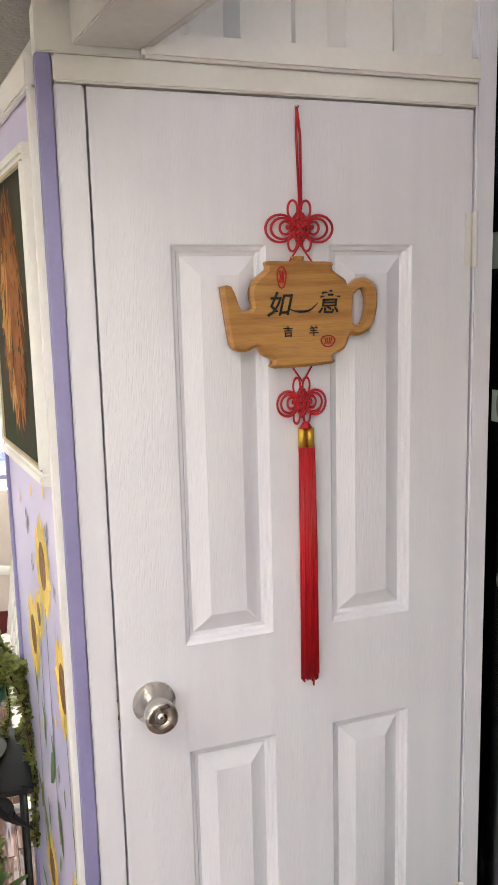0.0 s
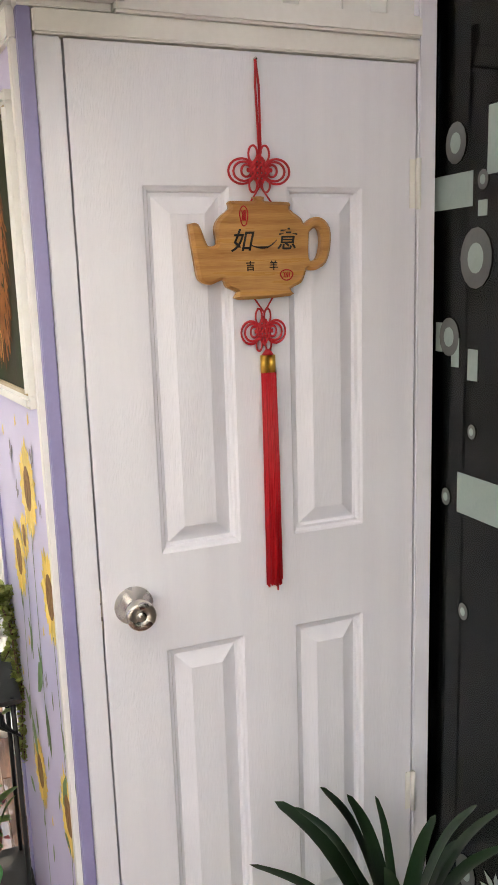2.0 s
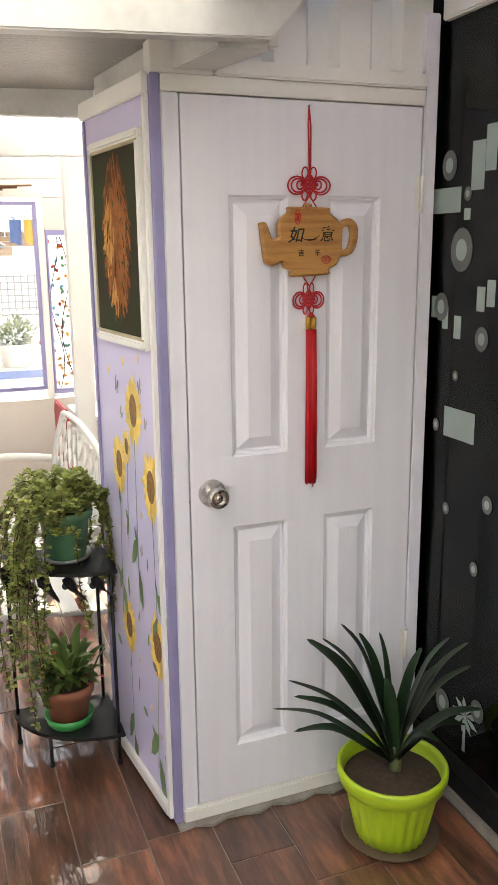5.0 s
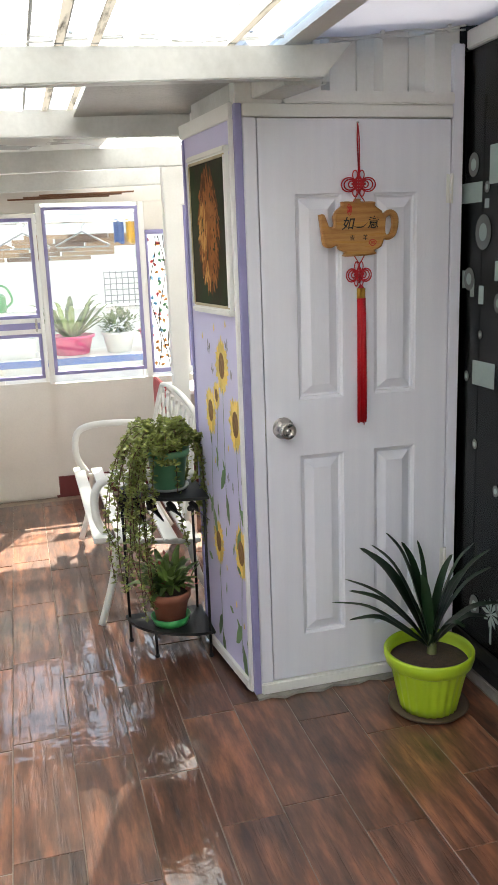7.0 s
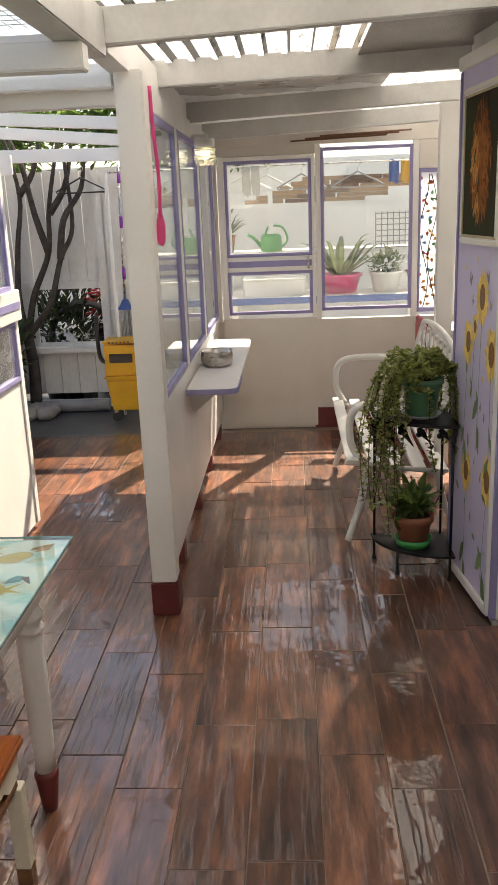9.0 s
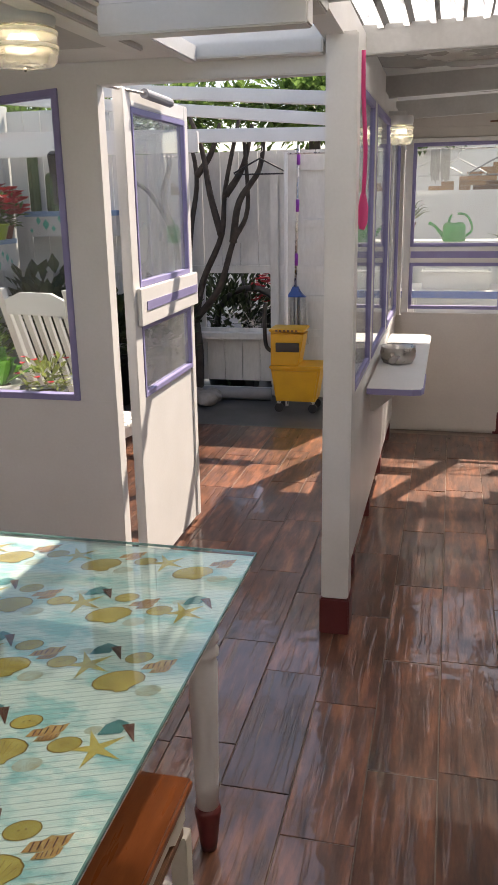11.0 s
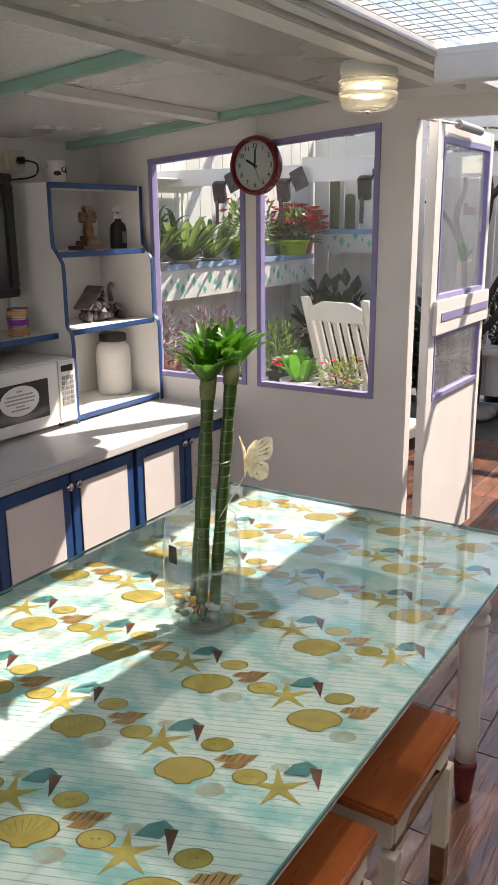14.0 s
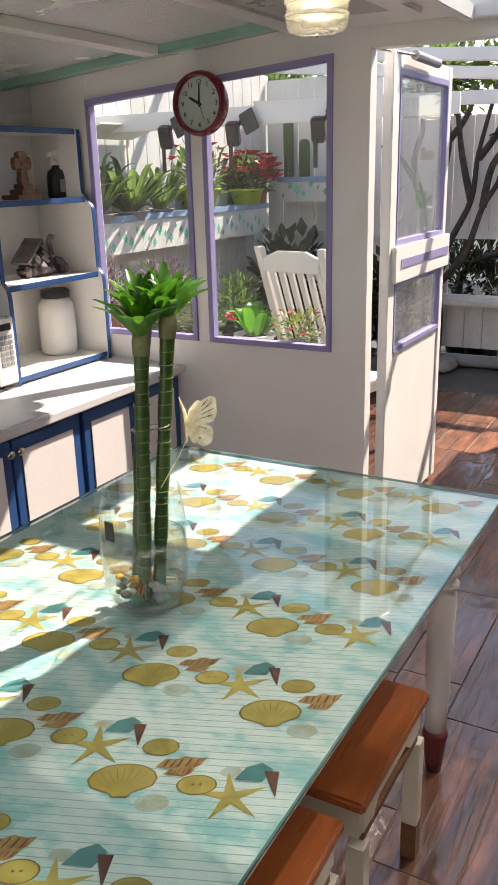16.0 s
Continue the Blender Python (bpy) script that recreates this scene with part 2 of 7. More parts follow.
def part(name, bm, material, parent=None, label="", smooth=False, at=None):
    me = bpy.data.meshes.new(name)
    bmesh.ops.recalc_face_normals(bm, faces=bm.faces[:])
    bm.to_mesh(me)
    bm.free()
    me.materials.append(material)
    if smooth:
        for f in me.polygons:
            f.use_smooth = True
    ob = new(name, me)
    if parent is not None:
        ob.parent = parent
    if at is not None:
        ob.matrix_basis = at
    return tagged(ob, label)


def whole(name, bm, material, label, category, kind="", group="", smooth=False):
    return tagged(part(name, bm, material, None, "", smooth), label, category, group, kind)


def box(x0, x1, y0, y1, z0, z1, bev=0.0, bm=None, m=None):
    bm = bm or bmesh.new()
    vs = [bm.verts.new((x, y, z)) for x in (x0, x1) for y in (y0, y1) for z in (z0, z1)]
    fs = [bm.faces.new([vs[i] for i in q]) for q in ((0, 1, 3, 2), (4, 6, 7, 5), (0, 4, 5, 1), (2, 3, 7, 6), (0, 2, 6, 4), (1, 5, 7, 3))]
    if bev:
        es = {e for f in fs for e in f.edges}
        r = bmesh.ops.bevel(bm, geom=list(es), offset=bev, segments=2, affect="EDGES", clamp_overlap=True)
        vs = list({v for f in r["faces"] for v in f.verts} | {v for v in vs if v.is_valid})
    if m is not None:
        bmesh.ops.transform(bm, matrix=m, verts=[v for v in vs if v.is_valid])
    return bm


def prism(pts, lo, hi, axis="y", bm=None, bev=0.0):
    """A flat outline given in the two other axes, thick from lo to hi along axis."""
    bm = bm or bmesh.new()
    put = {"x": lambda a, b, c: (c, a, b), "y": lambda a, b, c: (a, c, b), "z": lambda a, b, c: (a, b, c)}[axis]
    A = [bm.verts.new(put(a, b, lo)) for a, b in pts]
    B = [bm.verts.new(put(a, b, hi)) for a, b in pts]
    f1, f2 = bm.faces.new(A), bm.faces.new(B[::-1])
    for i in range(len(A)):
        j = (i + 1) % len(A)
        bm.faces.new((A[i], B[i], B[j], A[j]))
    if bev:
        bmesh.ops.bevel(bm, geom=list(set(f1.edges) | set(f2.edges)), offset=bev, segments=2, affect="EDGES", clamp_overlap=True)
    return bm


def tube(pts, r, n=8, bm=None, closed=False, cap=True):
    """A round bar along points; r is one radius or one for each point."""
    bm = bm or bmesh.new()
    pts = [Vector(p) for p in pts]
    k = len(pts)
    rs = r if isinstance(r, (list, tuple)) else [r] * k
    rings, up = [], None
    for i, p in enumerate(pts):
        a = pts[(i - 1) % k] if closed or i else p
        b = pts[(i + 1) % k] if closed or i < k - 1 else p
        d = (b - a)
        d = d.normalized() if d.length > 1e-9 else Vector((0, 0, 1))
        if up is None:
            up = Vector((0, 0, 1)) if abs(d.z) < 0.9 else Vector((1, 0, 0))
        s = d.cross(up)
        s = s.normalized() if s.length > 1e-6 else d.orthogonal().normalized()
        up = s.cross(d).normalized()
        rings.append([bm.verts.new(p + rs[i] * (math.cos(2 * math.pi * j / n) * s + math.sin(2 * math.pi * j / n) * up)) for j in range(n)])
    for i in range(k if closed else k - 1):
        A, B = rings[i], rings[(i + 1) % k]
        for j in range(n):
            bm.faces.new((A[j], A[(j + 1) % n], B[(j + 1) % n], B[j]))
    if cap and not closed:
        bm.faces.new(rings[0][::-1])
        bm.faces.new(rings[-1])
    return bm


def lathe(profile, n=32, x=0, y=0, z=0, bm=None, flute=0.0, flutes=0):
    """Turned about the upright; profile rows (radius, height)."""
    bm = bm or bmesh.new()
    rings = []
    for r, h in profile:
        ring = []
        for j in range(n):
            a = 2 * math.pi * j / n
            q = r * (1 + (flute * math.cos(flutes * a) if flutes else 0))
            ring.append(bm.verts.new((x + q * math.cos(a), y + q * math.sin(a), z + h)))
        rings.append(ring)
    for A, B in zip(rings, rings[1:]):
        for j in range(n):
            bm.faces.new((A[j], A[(j + 1) % n], B[(j + 1) % n], B[j]))
    bm.faces.new(rings[0][::-1])
    bm.faces.new(rings[-1])
    return bm


def smooth_line(pts, steps=6):
    """Points on a smooth curve through pts."""
    P = [Vector(p) for p in pts]
    out = []
    for i in range(len(P) - 1):
        a, b, c, d = P[max(i - 1, 0)], P[i], P[i + 1], P[min(i + 2, len(P) - 1)]
        for s in range(steps):
            t = s / steps
            out.append(0.5 * ((2 * b) + (c - a) * t + (2 * a - 5 * b + 4 * c - d) * t * t + (3 * b - a - 3 * c + d) * t ** 3))
    return out + [P[-1]]


def leaf_blade(bm, pts, width, fold=0.25, up=Vector((0, 0, 1))):
    """A strap leaf along a curve: widest in the middle, folded along its rib."""
    L = smooth_line(pts, 5)
    k = len(L) - 1
    rows = []
    for i, p in enumerate(L):
        t = i / k
        d = (L[min(i + 1, k)] - L[max(i - 1, 0)]).normalized()
        s = d.cross(up)
        s = s.normalized() if s.length > 1e-4 else Vector((1, 0, 0))
        nrm = s.cross(d)
        wd = width * (0.45 + 0.55 * math.sin(math.pi * min(1, t * 1.15) ** 0.8)) * (1 if t < 0.8 else max(0.04, math.sqrt(max(0, 1 - ((t - 0.8) / 0.2) ** 2))))
        rows.append((bm.verts.new(p - s * wd / 2 + nrm * wd * fold * 0.5), bm.verts.new(p), bm.verts.new(p + s * wd / 2 + nrm * wd * fold * 0.5)))
    for A, B in zip(rows, rows[1:]):
        bm.faces.new((A[0], A[1], B[1], B[0]))
        bm.faces.new((A[1], A[2], B[2], B[1]))
    return bm


def small_leaf(bm, p, d, size, wide=0.5):
    """One small pointed leaf of four triangles."""
    d = Vector(d).normalized()
    s = d.cross(Vector((random.uniform(-0.3, 0.3), random.uniform(-0.3, 0.3), 1))).normalized() * size * wide * 0.5
    nn = s.cross(d).normalized() * size * 0.12
    p = Vector(p)
    a, b, c, e, m = (bm.verts.new(q) for q in (p, p + d * size * 0.5 + s + nn, p + d * size, p + d * size * 0.5 - s + nn, p + d * size * 0.5))
    for t in ((a, b, m), (b, c, m), (c, e, m), (e, a, m)):
        bm.faces.new(t)


def clump(bm, centre, radius, count, size, wide=0.5, up=0.3, squash=1.0):
    """Many small leaves on and in a rounded, uneven mass."""
    for _ in range(count):
        v = Vector((random.gauss(0, 1), random.gauss(0, 1), random.gauss(0, 1))).normalized()
        r = radius * random.uniform(0.35, 1.0) * (0.8 + 0.4 * noise.noise(v * 2.1 + Vector(centre)))
        p = Vector(centre) + Vector((v.x * r, v.y * r, v.z * r * squash))
        small_leaf(bm, p, v + Vector((random.uniform(-.6, .6), random.uniform(-.6, .6), up + random.uniform(-.5, .5))), size * random.uniform(0.6, 1.3), wide)
    return bm


# ---- structure ----
def struct(name, bm, material, label, category="wall"):
    return whole(name, bm, material, label, category, "structure")


DX0, DX1, DZ0, DZ1 = 0.0, 0.697, 0.06, 2.06      # closet door leaf
WALL_Y, FAR_Y, MURAL_X = 0.20, 3.0, -0.075

# closet: front frame, mural side, back
frame_front = struct("wall_closet_front", box(-0.050, DX0 - 0.0035, 0.0, 0.05, 0.02, 2.0625, 0.003), DOORWHITE, "white painted wooden jamb of the closet front", "door frame")
part("jamb", box(DX1 + 0.006, 0.745, -0.002, 0.05, 0.02, 2.30, 0.003), DOORWHITE, frame_front)
part("lintel", box(-0.0505, 0.701, -0.009, 0.05, 2.0632, 2.103, 0.003), WHITE, frame_front)
part("corner_block", box(-0.074, 0.085, -0.007, 0.055, 2.1045, 2.180, 0.002), WHITE, frame_front)
part("cap_moulding", box(0.086, 0.701, -0.020, 0.03, 2.1035, 2.143, 0.005), WHITE, frame_front)
part("sill", box(-0.050, 0.70, -0.012, 0.05, 0.012, 0.055, 0.004), WHITE, frame_front)
part("corner_strip", box(-0.076, -0.052, -0.006, 0.02, 0.015, 2.104, 0.002), PURPLE, frame_front, "narrow lavender painted strip")
ribs = bmesh.new()
prof = []
for i in range(4):
    bx = 0.02 + i * 0.19
    prof += [(bx, 0.048), (bx + 0.03, 0.048), (bx + 0.05, 0.018), (bx + 0.14, 0.018), (bx + 0.16, 0.048)]
top = [[ribs.verts.new((x, y, z)) for x, y in prof] for z in (2.142, 2.43)]
for a, b, c, d in zip(top[0], top[0][1:], top[1][1:], top[1]):
    ribs.faces.new((a, b, c, d))
part("ribbed_panel", ribs, WHITE, frame_front, "white ribbed metal sheet above the door")

mural = struct("wall_mural", box(MURAL_X, -0.03, 0.0505, 0.885, 0.03, 2.10), LILAC, "lilac painted side wall of the closet with sunflower stickers")
part("corner_trim", box(-0.087, -0.0525, 0.0205, 0.05, 0.015, 2.0595, 0.003), WHITE, mural, "white wooden corner trim")
part("bottom_trim", box(-0.090, -0.0755, 0.0505, 0.885, 0.015, 0.055, 0.003), WHITE, mural, "white wooden skirting")
part("top_trim", box(-0.090, -0.0755, 0.0205, 0.885, 2.06, 2.110, 0.003), WHITE, mural, "white wooden top rail")
part("wall_plate", box(-0.036, -0.030, 0.06, 0.885, 2.1005, 2.20, 0.001), BEAMW, mural, "aged white plate under the roof beams")
part("end_trim", box(-0.082, -0.0755, 0.855, 0.884, 0.056, 2.059, 0.002), PURPLE, mural, "lavender painted end strip")
# added to shut the open closet side; near-black in place of shade
struct("wall_closet_side", box(0.746, 0.789, 0.052, 0.829, 0.0, 2.469), SHADEBLACK, "near-black wall added to close the closet side, shade as colour")
struct("wall_closet_end", box(-0.060, -0.0295, 0.40, 0.829, 0.0, 2.469), WHITE, "plain closing wall behind the lilac side")
struct("wall_closet_back", box(-0.029, 0.745, 0.83, 0.885, 0.0, 2.469), WHITE, "white wall at the back of the closet")

# ground sheet below everything
struct("ground", box(-60, 60, -60, 60, -0.12, -0.03), ROUGHCONCRETE, "bare cement ground under the tiles", "ground")
struct("terrace_floor", box(-5.2, -1.36, 2.90, 4.6, -0.03, -0.004), CONCRETE, "dark wet concrete strip along the terrace fence", "floor")

# far wall with glazed door and window
FY0, FY1 = FAR_Y, FAR_Y + 0.06
far = struct("wall_far", box(-1.42, 0.95, FY0, FY1, 0.0, 0.80, 0.0), CREAM, "cream painted timber wall at the end of the passage")
part("top_rail", box(-1.42, 0.95, FY0 - 0.002, FY1, 1.985, 2.12), CREAM, far)
part("head_panel", box(-1.314, -0.636, FY0, FY1, 1.924, 1.984, 0.003), CREAM, far)
part("post", box(-1.42, -1.315, FY0 - 0.004, FY1, 0.801, 1.984, 0.003), WHITE, far)
part("post", box(-0.635, -0.60, FY0 - 0.006, FY1, 0.801, 1.984, 0.003), WHITE, far)
part("post", box(0.03, 0.07, FY0 - 0.006, FY1, 0.801, 1.984, 0.003), WHITE, far)
part("post", box(0.27, 0.34, FY0 - 0.006, FY1, 0.801, 1.984, 0.003), WHITE, far)
part("panel", box(0.071, 0.269, FY0, FY1, 1.80, 1.984, 0.003), CREAM, far)
part("baseboard", box(-0.66, 0.95, FY0 - 0.014, FY0 - 0.0005, 0.0, 0.15, 0.003), MAROON, far, "maroon painted skirting")


def glazing(name, label, x0, x1, z0, z1, y, axis="y", trim=0.022, material=PURPLE, pane=True, panes=None):
    """A glazed light in a wall: four painted beads and a pane."""
    t = thing(name, label, "window", kind="structure")
    d = 0.012
    bars = ((x0, x1, z0, z0 + trim), (x0, x1, z1 - trim, z1), (x0, x0 + trim, z0 + trim, z1 - trim), (x1 - trim, x1, z0 + trim, z1 - trim))
    for a, b, c, e in bars:
        bm = box(a, b, y - d, y + 0.02, c, e, 0.002) if axis == "y" else box(y - d, y + d, a, b, c, e, 0.002)
        part("bead", bm, material, t)
    bm = box(x0 + trim, x1 - trim, y + 0.024, y + 0.028, z0 + trim, z1 - trim) if axis == "y" else box(y - 0.002, y + 0.002, x0 + trim, x1 - trim, z0 + trim, z1 - trim)
    g = part("pane", bm, DUSTPANE if axis == "y" else GLASS, t)
    g.visible_shadow = False
    return t


far_door = thing("door_2", "cream half-glazed timber door with lavender beading", "door", kind="structure")
part("panel", box(-1.305, -0.64, FY0 - 0.022, FY0 - 0.001, 0.02, 0.82, 0.003), CREAM, far_door)
part("stile", box(-1.305, -1.262, FY0 - 0.022, FY0 + 0.05, 0.821, 1.92, 0.003), WHITE, far_door)
part("stile", box(-0.662, -0.64, FY0 - 0.022, FY0 + 0.05, 0.821, 1.92, 0.003), WHITE, far_door)
part("top_rail", box(-1.261, -0.663, FY0 - 0.022, FY0 + 0.05, 1.895, 1.92, 0.003), WHITE, far_door)
part("middle_rail", box(-1.261, -0.663, FY0 - 0.022, FY0 + 0.05, 1.149, 1.25, 0.003), WHITE, far_door)
part("stripe", box(-1.255, -0.668, FY0 - 0.026, FY0 - 0.0225, 1.18, 1.222, 0.001), PURPLE, far_door, "lavender stripe")
part("bolt", box(-0.70, -0.685, FY0 - 0.034, FY0 - 0.0265, 1.16, 1.25, 0.003), STEEL, far_door, "steel bolt")
glazing("window_1", "clear upper pane of the far door with lavender beading", -1.261, -0.663, 1.251, 1.894, FY0 + 0.0)
glazing("window_2", "clear lower pane of the far door with lavender beading", -1.261, -0.663, 0.845, 1.148, FY0 + 0.0)
glazing("window_3", "clear fixed window with lavender beading beside the far door", -0.599, 0.029, 0.86, 1.96, FY0 + 0.0)

glazing("window_10", "clear side pane of the far wall with lavender beading", 0.341, 0.93, 0.86, 1.96, FY0 + 0.0)
# partition with its post
post = struct("corner_post", box(-1.405, -1.305, 0.09, 0.19, 0.145, 2.06, 0.005), WHITE, "white painted square post with a maroon foot", "post")
part("foot", box(-1.41, -1.30, 0.085, 0.195, 0.0, 0.144, 0.004), MAROON, post, "maroon painted foot")
part_wall = struct("wall_partition", box(-1.39, -1.345, 0.191, 2.995, 0.10, 0.80), WHITE, "white low timber wall between passage and terrace")
part("sill_rail", box(-1.395, -1.335, 0.191, 2.995, 0.801, 0.84, 0.003), WHITE, part_wall)
part("head_rail", box(-1.395, -1.335, 0.191, 2.995, 1.96, 2.05, 0.003), WHITE, part_wall)
for y0, y1 in ((0.191, 0.27), (1.08, 1.18), (2.0, 2.1), (2.92, 2.994)):
    part("mullion", box(-1.395, -1.337, y0, y1, 0.841, 1.959, 0.003), WHITE, part_wall)
for y in (0.6, 1.3, 2.0, 2.7):
    part("foot", box(-1.40, -1.34, y, y + 0.08, 0.0, 0.099, 0.003), MAROON, part_wall, "maroon painted foot")
for i, (y0, y1) in enumerate(((0.271, 1.079), (1.181, 1.999), (2.101, 2.919))):
    glazing("window_%d" % (4 + i), "tall pane with lavender beading in the passage partition", y0, y1, 0.842, 1.958, -1.347, "x", 0.03)

# wall with the two windows beside the gate
top_at = lambda x: 1.985 + 0.075 * (x + 2.36)
WX = (-3.86, -3.545, -3.005, -2.945, -2.362, -2.215)
ww = struct("wall_window", prism([(WX[0], 0.0), (WX[5], 0.0), (WX[5], 0.835), (WX[0], 0.835)], WALL_Y, WALL_Y + 0.06), WHITE, "greyish white panelled wall below and around two windows")
for a, b in ((0, 1), (2, 3), (4, 5)):
    part("post", prism([(WX[a], 0.836), (WX[b], 0.836), (WX[b], top_at(WX[b]) + 0.16), (WX[a], top_at(WX[a]) + 0.16)], WALL_Y - 0.002, WALL_Y + 0.06), WHITE, ww)
for a, b in ((1, 2), (3, 4)):
    part("head", prism([(WX[a], top_at(WX[a]) - 0.03), (WX[b], top_at(WX[b]) - 0.03), (WX[b], top_at(WX[b]) + 0.16), (WX[a], top_at(WX[a]) + 0.16)], WALL_Y, WALL_Y + 0.06), WHITE, ww)
for i, (a, b) in enumerate(((1, 2), (3, 4))):
    t = thing("window_%d" % (7 + i), "clear window with lavender beading and a sloping head", "window", kind="structure")
    x0, x1, tr = WX[a], WX[b], 0.024
    z0, za, zb = 0.836, top_at(x0) - 0.031, top_at(x1) - 0.031
    y0, y1 = WALL_Y - 0.012, WALL_Y + 0.03
    part("bead", box(x0, x1, y0, y1, z0, z0 + tr, 0.002), PURPLE, t)
    part("bead", box(x0, x0 + tr, y0, y1, z0 + tr, za - tr, 0.002), PURPLE, t)
    part("bead", box(x1 - tr, x1, y0, y1, z0 + tr, zb - tr, 0.002), PURPLE, t)
    part("bead", prism([(x0, za - tr), (x1, zb - tr), (x1, zb), (x0, za)], y0, y1), PURPLE, t)
    g = part("pane", prism([(x0 + tr, z0 + tr), (x1 - tr, z0 + tr), (x1 - tr, zb - tr), (x0 + tr, za - tr)], WALL_Y + 0.032, WALL_Y + 0.036), GARDENGLASS, t)
    g.visible_shadow = False

# gate, standing open at a right angle to the window wall
GX0, GX1, GY0, GY1 = -2.220, -2.180, 0.345, 1.12
gate = thing("door_3", "white half-glazed garden gate standing wide open", "door", kind="structure")
part("stile", box(GX0, GX1, GY0, GY0 + 0.075, 0.03, 1.97, 0.003), WHITE, gate)
part("stile", box(GX0, GX1, GY1 - 0.05, GY1, 0.03, 1.97, 0.003), WHITE, gate)
part("top_rail", box(GX0, GX1, GY0 + 0.0755, GY1 - 0.0505, 1.91, 1.97, 0.003), WHITE, gate)
part("bottom_panel", box(GX0 + 0.01, GX1 - 0.008, GY0 + 0.0755, GY1 - 0.0505, 0.03, 0.80, 0.002), WHITE, gate)
part("cross_board", box(GX1 + 0.0005, GX1 + 0.02, GY0 + 0.03, GY1 + 0.01, 1.098, 1.245, 0.003), WHITE, gate)
part("stripe", box(GX1 + 0.0205, GX1 + 0.023, GY0 + 0.09, GY1 - 0.01, 1.155, 1.19), PURPLE, gate, "lavender stripe")
for z0, z1 in ((1.2455, 1.909), (0.801, 1.0975)):
    for a, b, c, d in ((GY0 + 0.0755, GY1 - 0.0505, z0, z0 + 0.022), (GY0 + 0.0755, GY1 - 0.0505, z1 - 0.022, z1), (GY0 + 0.0755, GY0 + 0.092, z0 + 0.0222, z1 - 0.0222), (GY1 - 0.068, GY1 - 0.0505, z0 + 0.0222, z1 - 0.0222)):
        part("bead", box(GX0 + 0.008, GX1 + 0.003, a, b, c, d, 0.002), PURPLE, gate)
    g = part("pane", box(-2.197, -2.193, GY0 + 0.093, GY1 - 0.069, z0 + 0.023, z1 - 0.023), DUSTY, gate)
    g.visible_shadow = False
part("door_closer", tube([(GX1 + 0.03, GY0 + 0.15, 1.96), (GX1 + 0.03, GY0 + 0.45, 1.955)], 0.018, 12), GREYPLASTIC, gate, "grey tubular door closer")
part("closer_arm", tube([(GX1 + 0.03, GY0 + 0.15, 1.96), (-2.215, 0.27, 1.965)], 0.006, 6), STEEL, gate)

# left wall and back of the dining corner, closing walls
struct("wall_left", box(-3.92, -3.861, -5.0, 0.26, 0.0, 2.2), WHITE, "plain white wall behind the cabinets")
struct("wall_back", box(-1.40, 0.745, -4.30, -4.24, 0.0, 2.30), WHITE, "plain white wall closing the covered end")
struct("wall_court", box(-3.92, -1.36, -7.06, -7.0, 0.0, 1.9), WOODWHITE, "white wall beyond an open court")

# glass sliding wall
gw = thing("door_1", "dark glass sliding door with frosted stickers", "door", kind="structure")
GW = 0.765
part("track", box(GW - 0.018, GW + 0.05, -4.99, 0.045, 0.05, 0.10, 0.004), BLACKMETAL, gw, "black aluminium track")
part("track", box(GW - 0.010, GW + 0.05, -4.99, 0.045, 0.101, 0.16, 0.004), BLACKMETAL, gw, "black aluminium track")
part("head", box(GW - 0.018, GW + 0.05, -4.99, -0.004, 2.28, 2.34, 0.004), WHITE, gw)
part("stile", box(GW + 0.008, GW + 0.05, 0.0, 0.045, 0.1605, 2.279, 0.003), BLACKMETAL, gw)
pane1 = part("pane", box(GW, GW + 0.006, -2.4, 0.045, 0.161, 2.279), DARKGLASS, gw)
part("pane", box(GW + 0.02, GW + 0.026, -4.99, -2.38, 0.161, 2.279), DARKGLASS, gw)
struct("kerb", box(0.745, 0.86, -4.99, 0.0, 0.0, 0.049, 0.004), ROUGHCONCRETE, "rough cement kerb under the glass door", "kerb")
# room behind the glass: its darkness is painted as near-black surfaces
struct("wall_dark_room", box(2.5, 2.6, -5.0, 1.0, 0.0, 2.6), SHADEBLACK, "near-black interior wall behind the glass, shade put into its colour")
struct("floor_dark_room", box(0.87, 2.5, -5.0, 1.0, -0.02, 0.0), SHADEBLACK, "near-black interior floor behind the glass, shade put into its colour", "floor")
struct("wall_dark_end", box(0.79, 2.5, 0.06, 0.12, 0.0, 2.6), SHADEBLACK, "near-black interior end wall, shade put into its colour")
struct("ceiling_dark_room", box(0.79, 2.6, -5.0, 1.0, 2.45, 2.6), SHADEBLACK, "near-black interior ceiling, shade put into its colour", "ceiling")

# ---- roof ----
# passage beams, each lower towards the partition
def beam(name, xa, xb, y, za, zb, h=0.12, t=0.05, material=BEAMW, label="white painted roof beam"):
    return struct(name, prism([(xa, za), (xb, zb), (xb, zb + h), (xa, za + h)], y, y + t, bev=0.004), material, label, "beam")


for y in (-0.309, -1.20):
    ends = [(0.117, 2.125), (0.206, 2.222), (0.0, 2.207)] if y > -1 else [(0.0, 2.121), (0.0, 2.207)]
    struct("beam_front", prism([(-1.42, 2.064)] + ends + [(-1.42, 2.168)], y, y + 0.05, bev=0.004), BEAMW, "blue-white painted roof beam with a slanted end", "beam")
beam("beam_passage", -1.40, -0.02, 0.75, 2.087, 2.106, 0.103, label="cream painted roof beam across the passage")
beam("beam_passage", -1.40, 0.95, 1.75, 2.035, 2.12, 0.10, label="cream painted roof beam across the passage")
beam("beam_passage", -1.40, 0.95, 2.55, 2.0, 2.09, 0.10, label="cream painted roof beam across the passage")
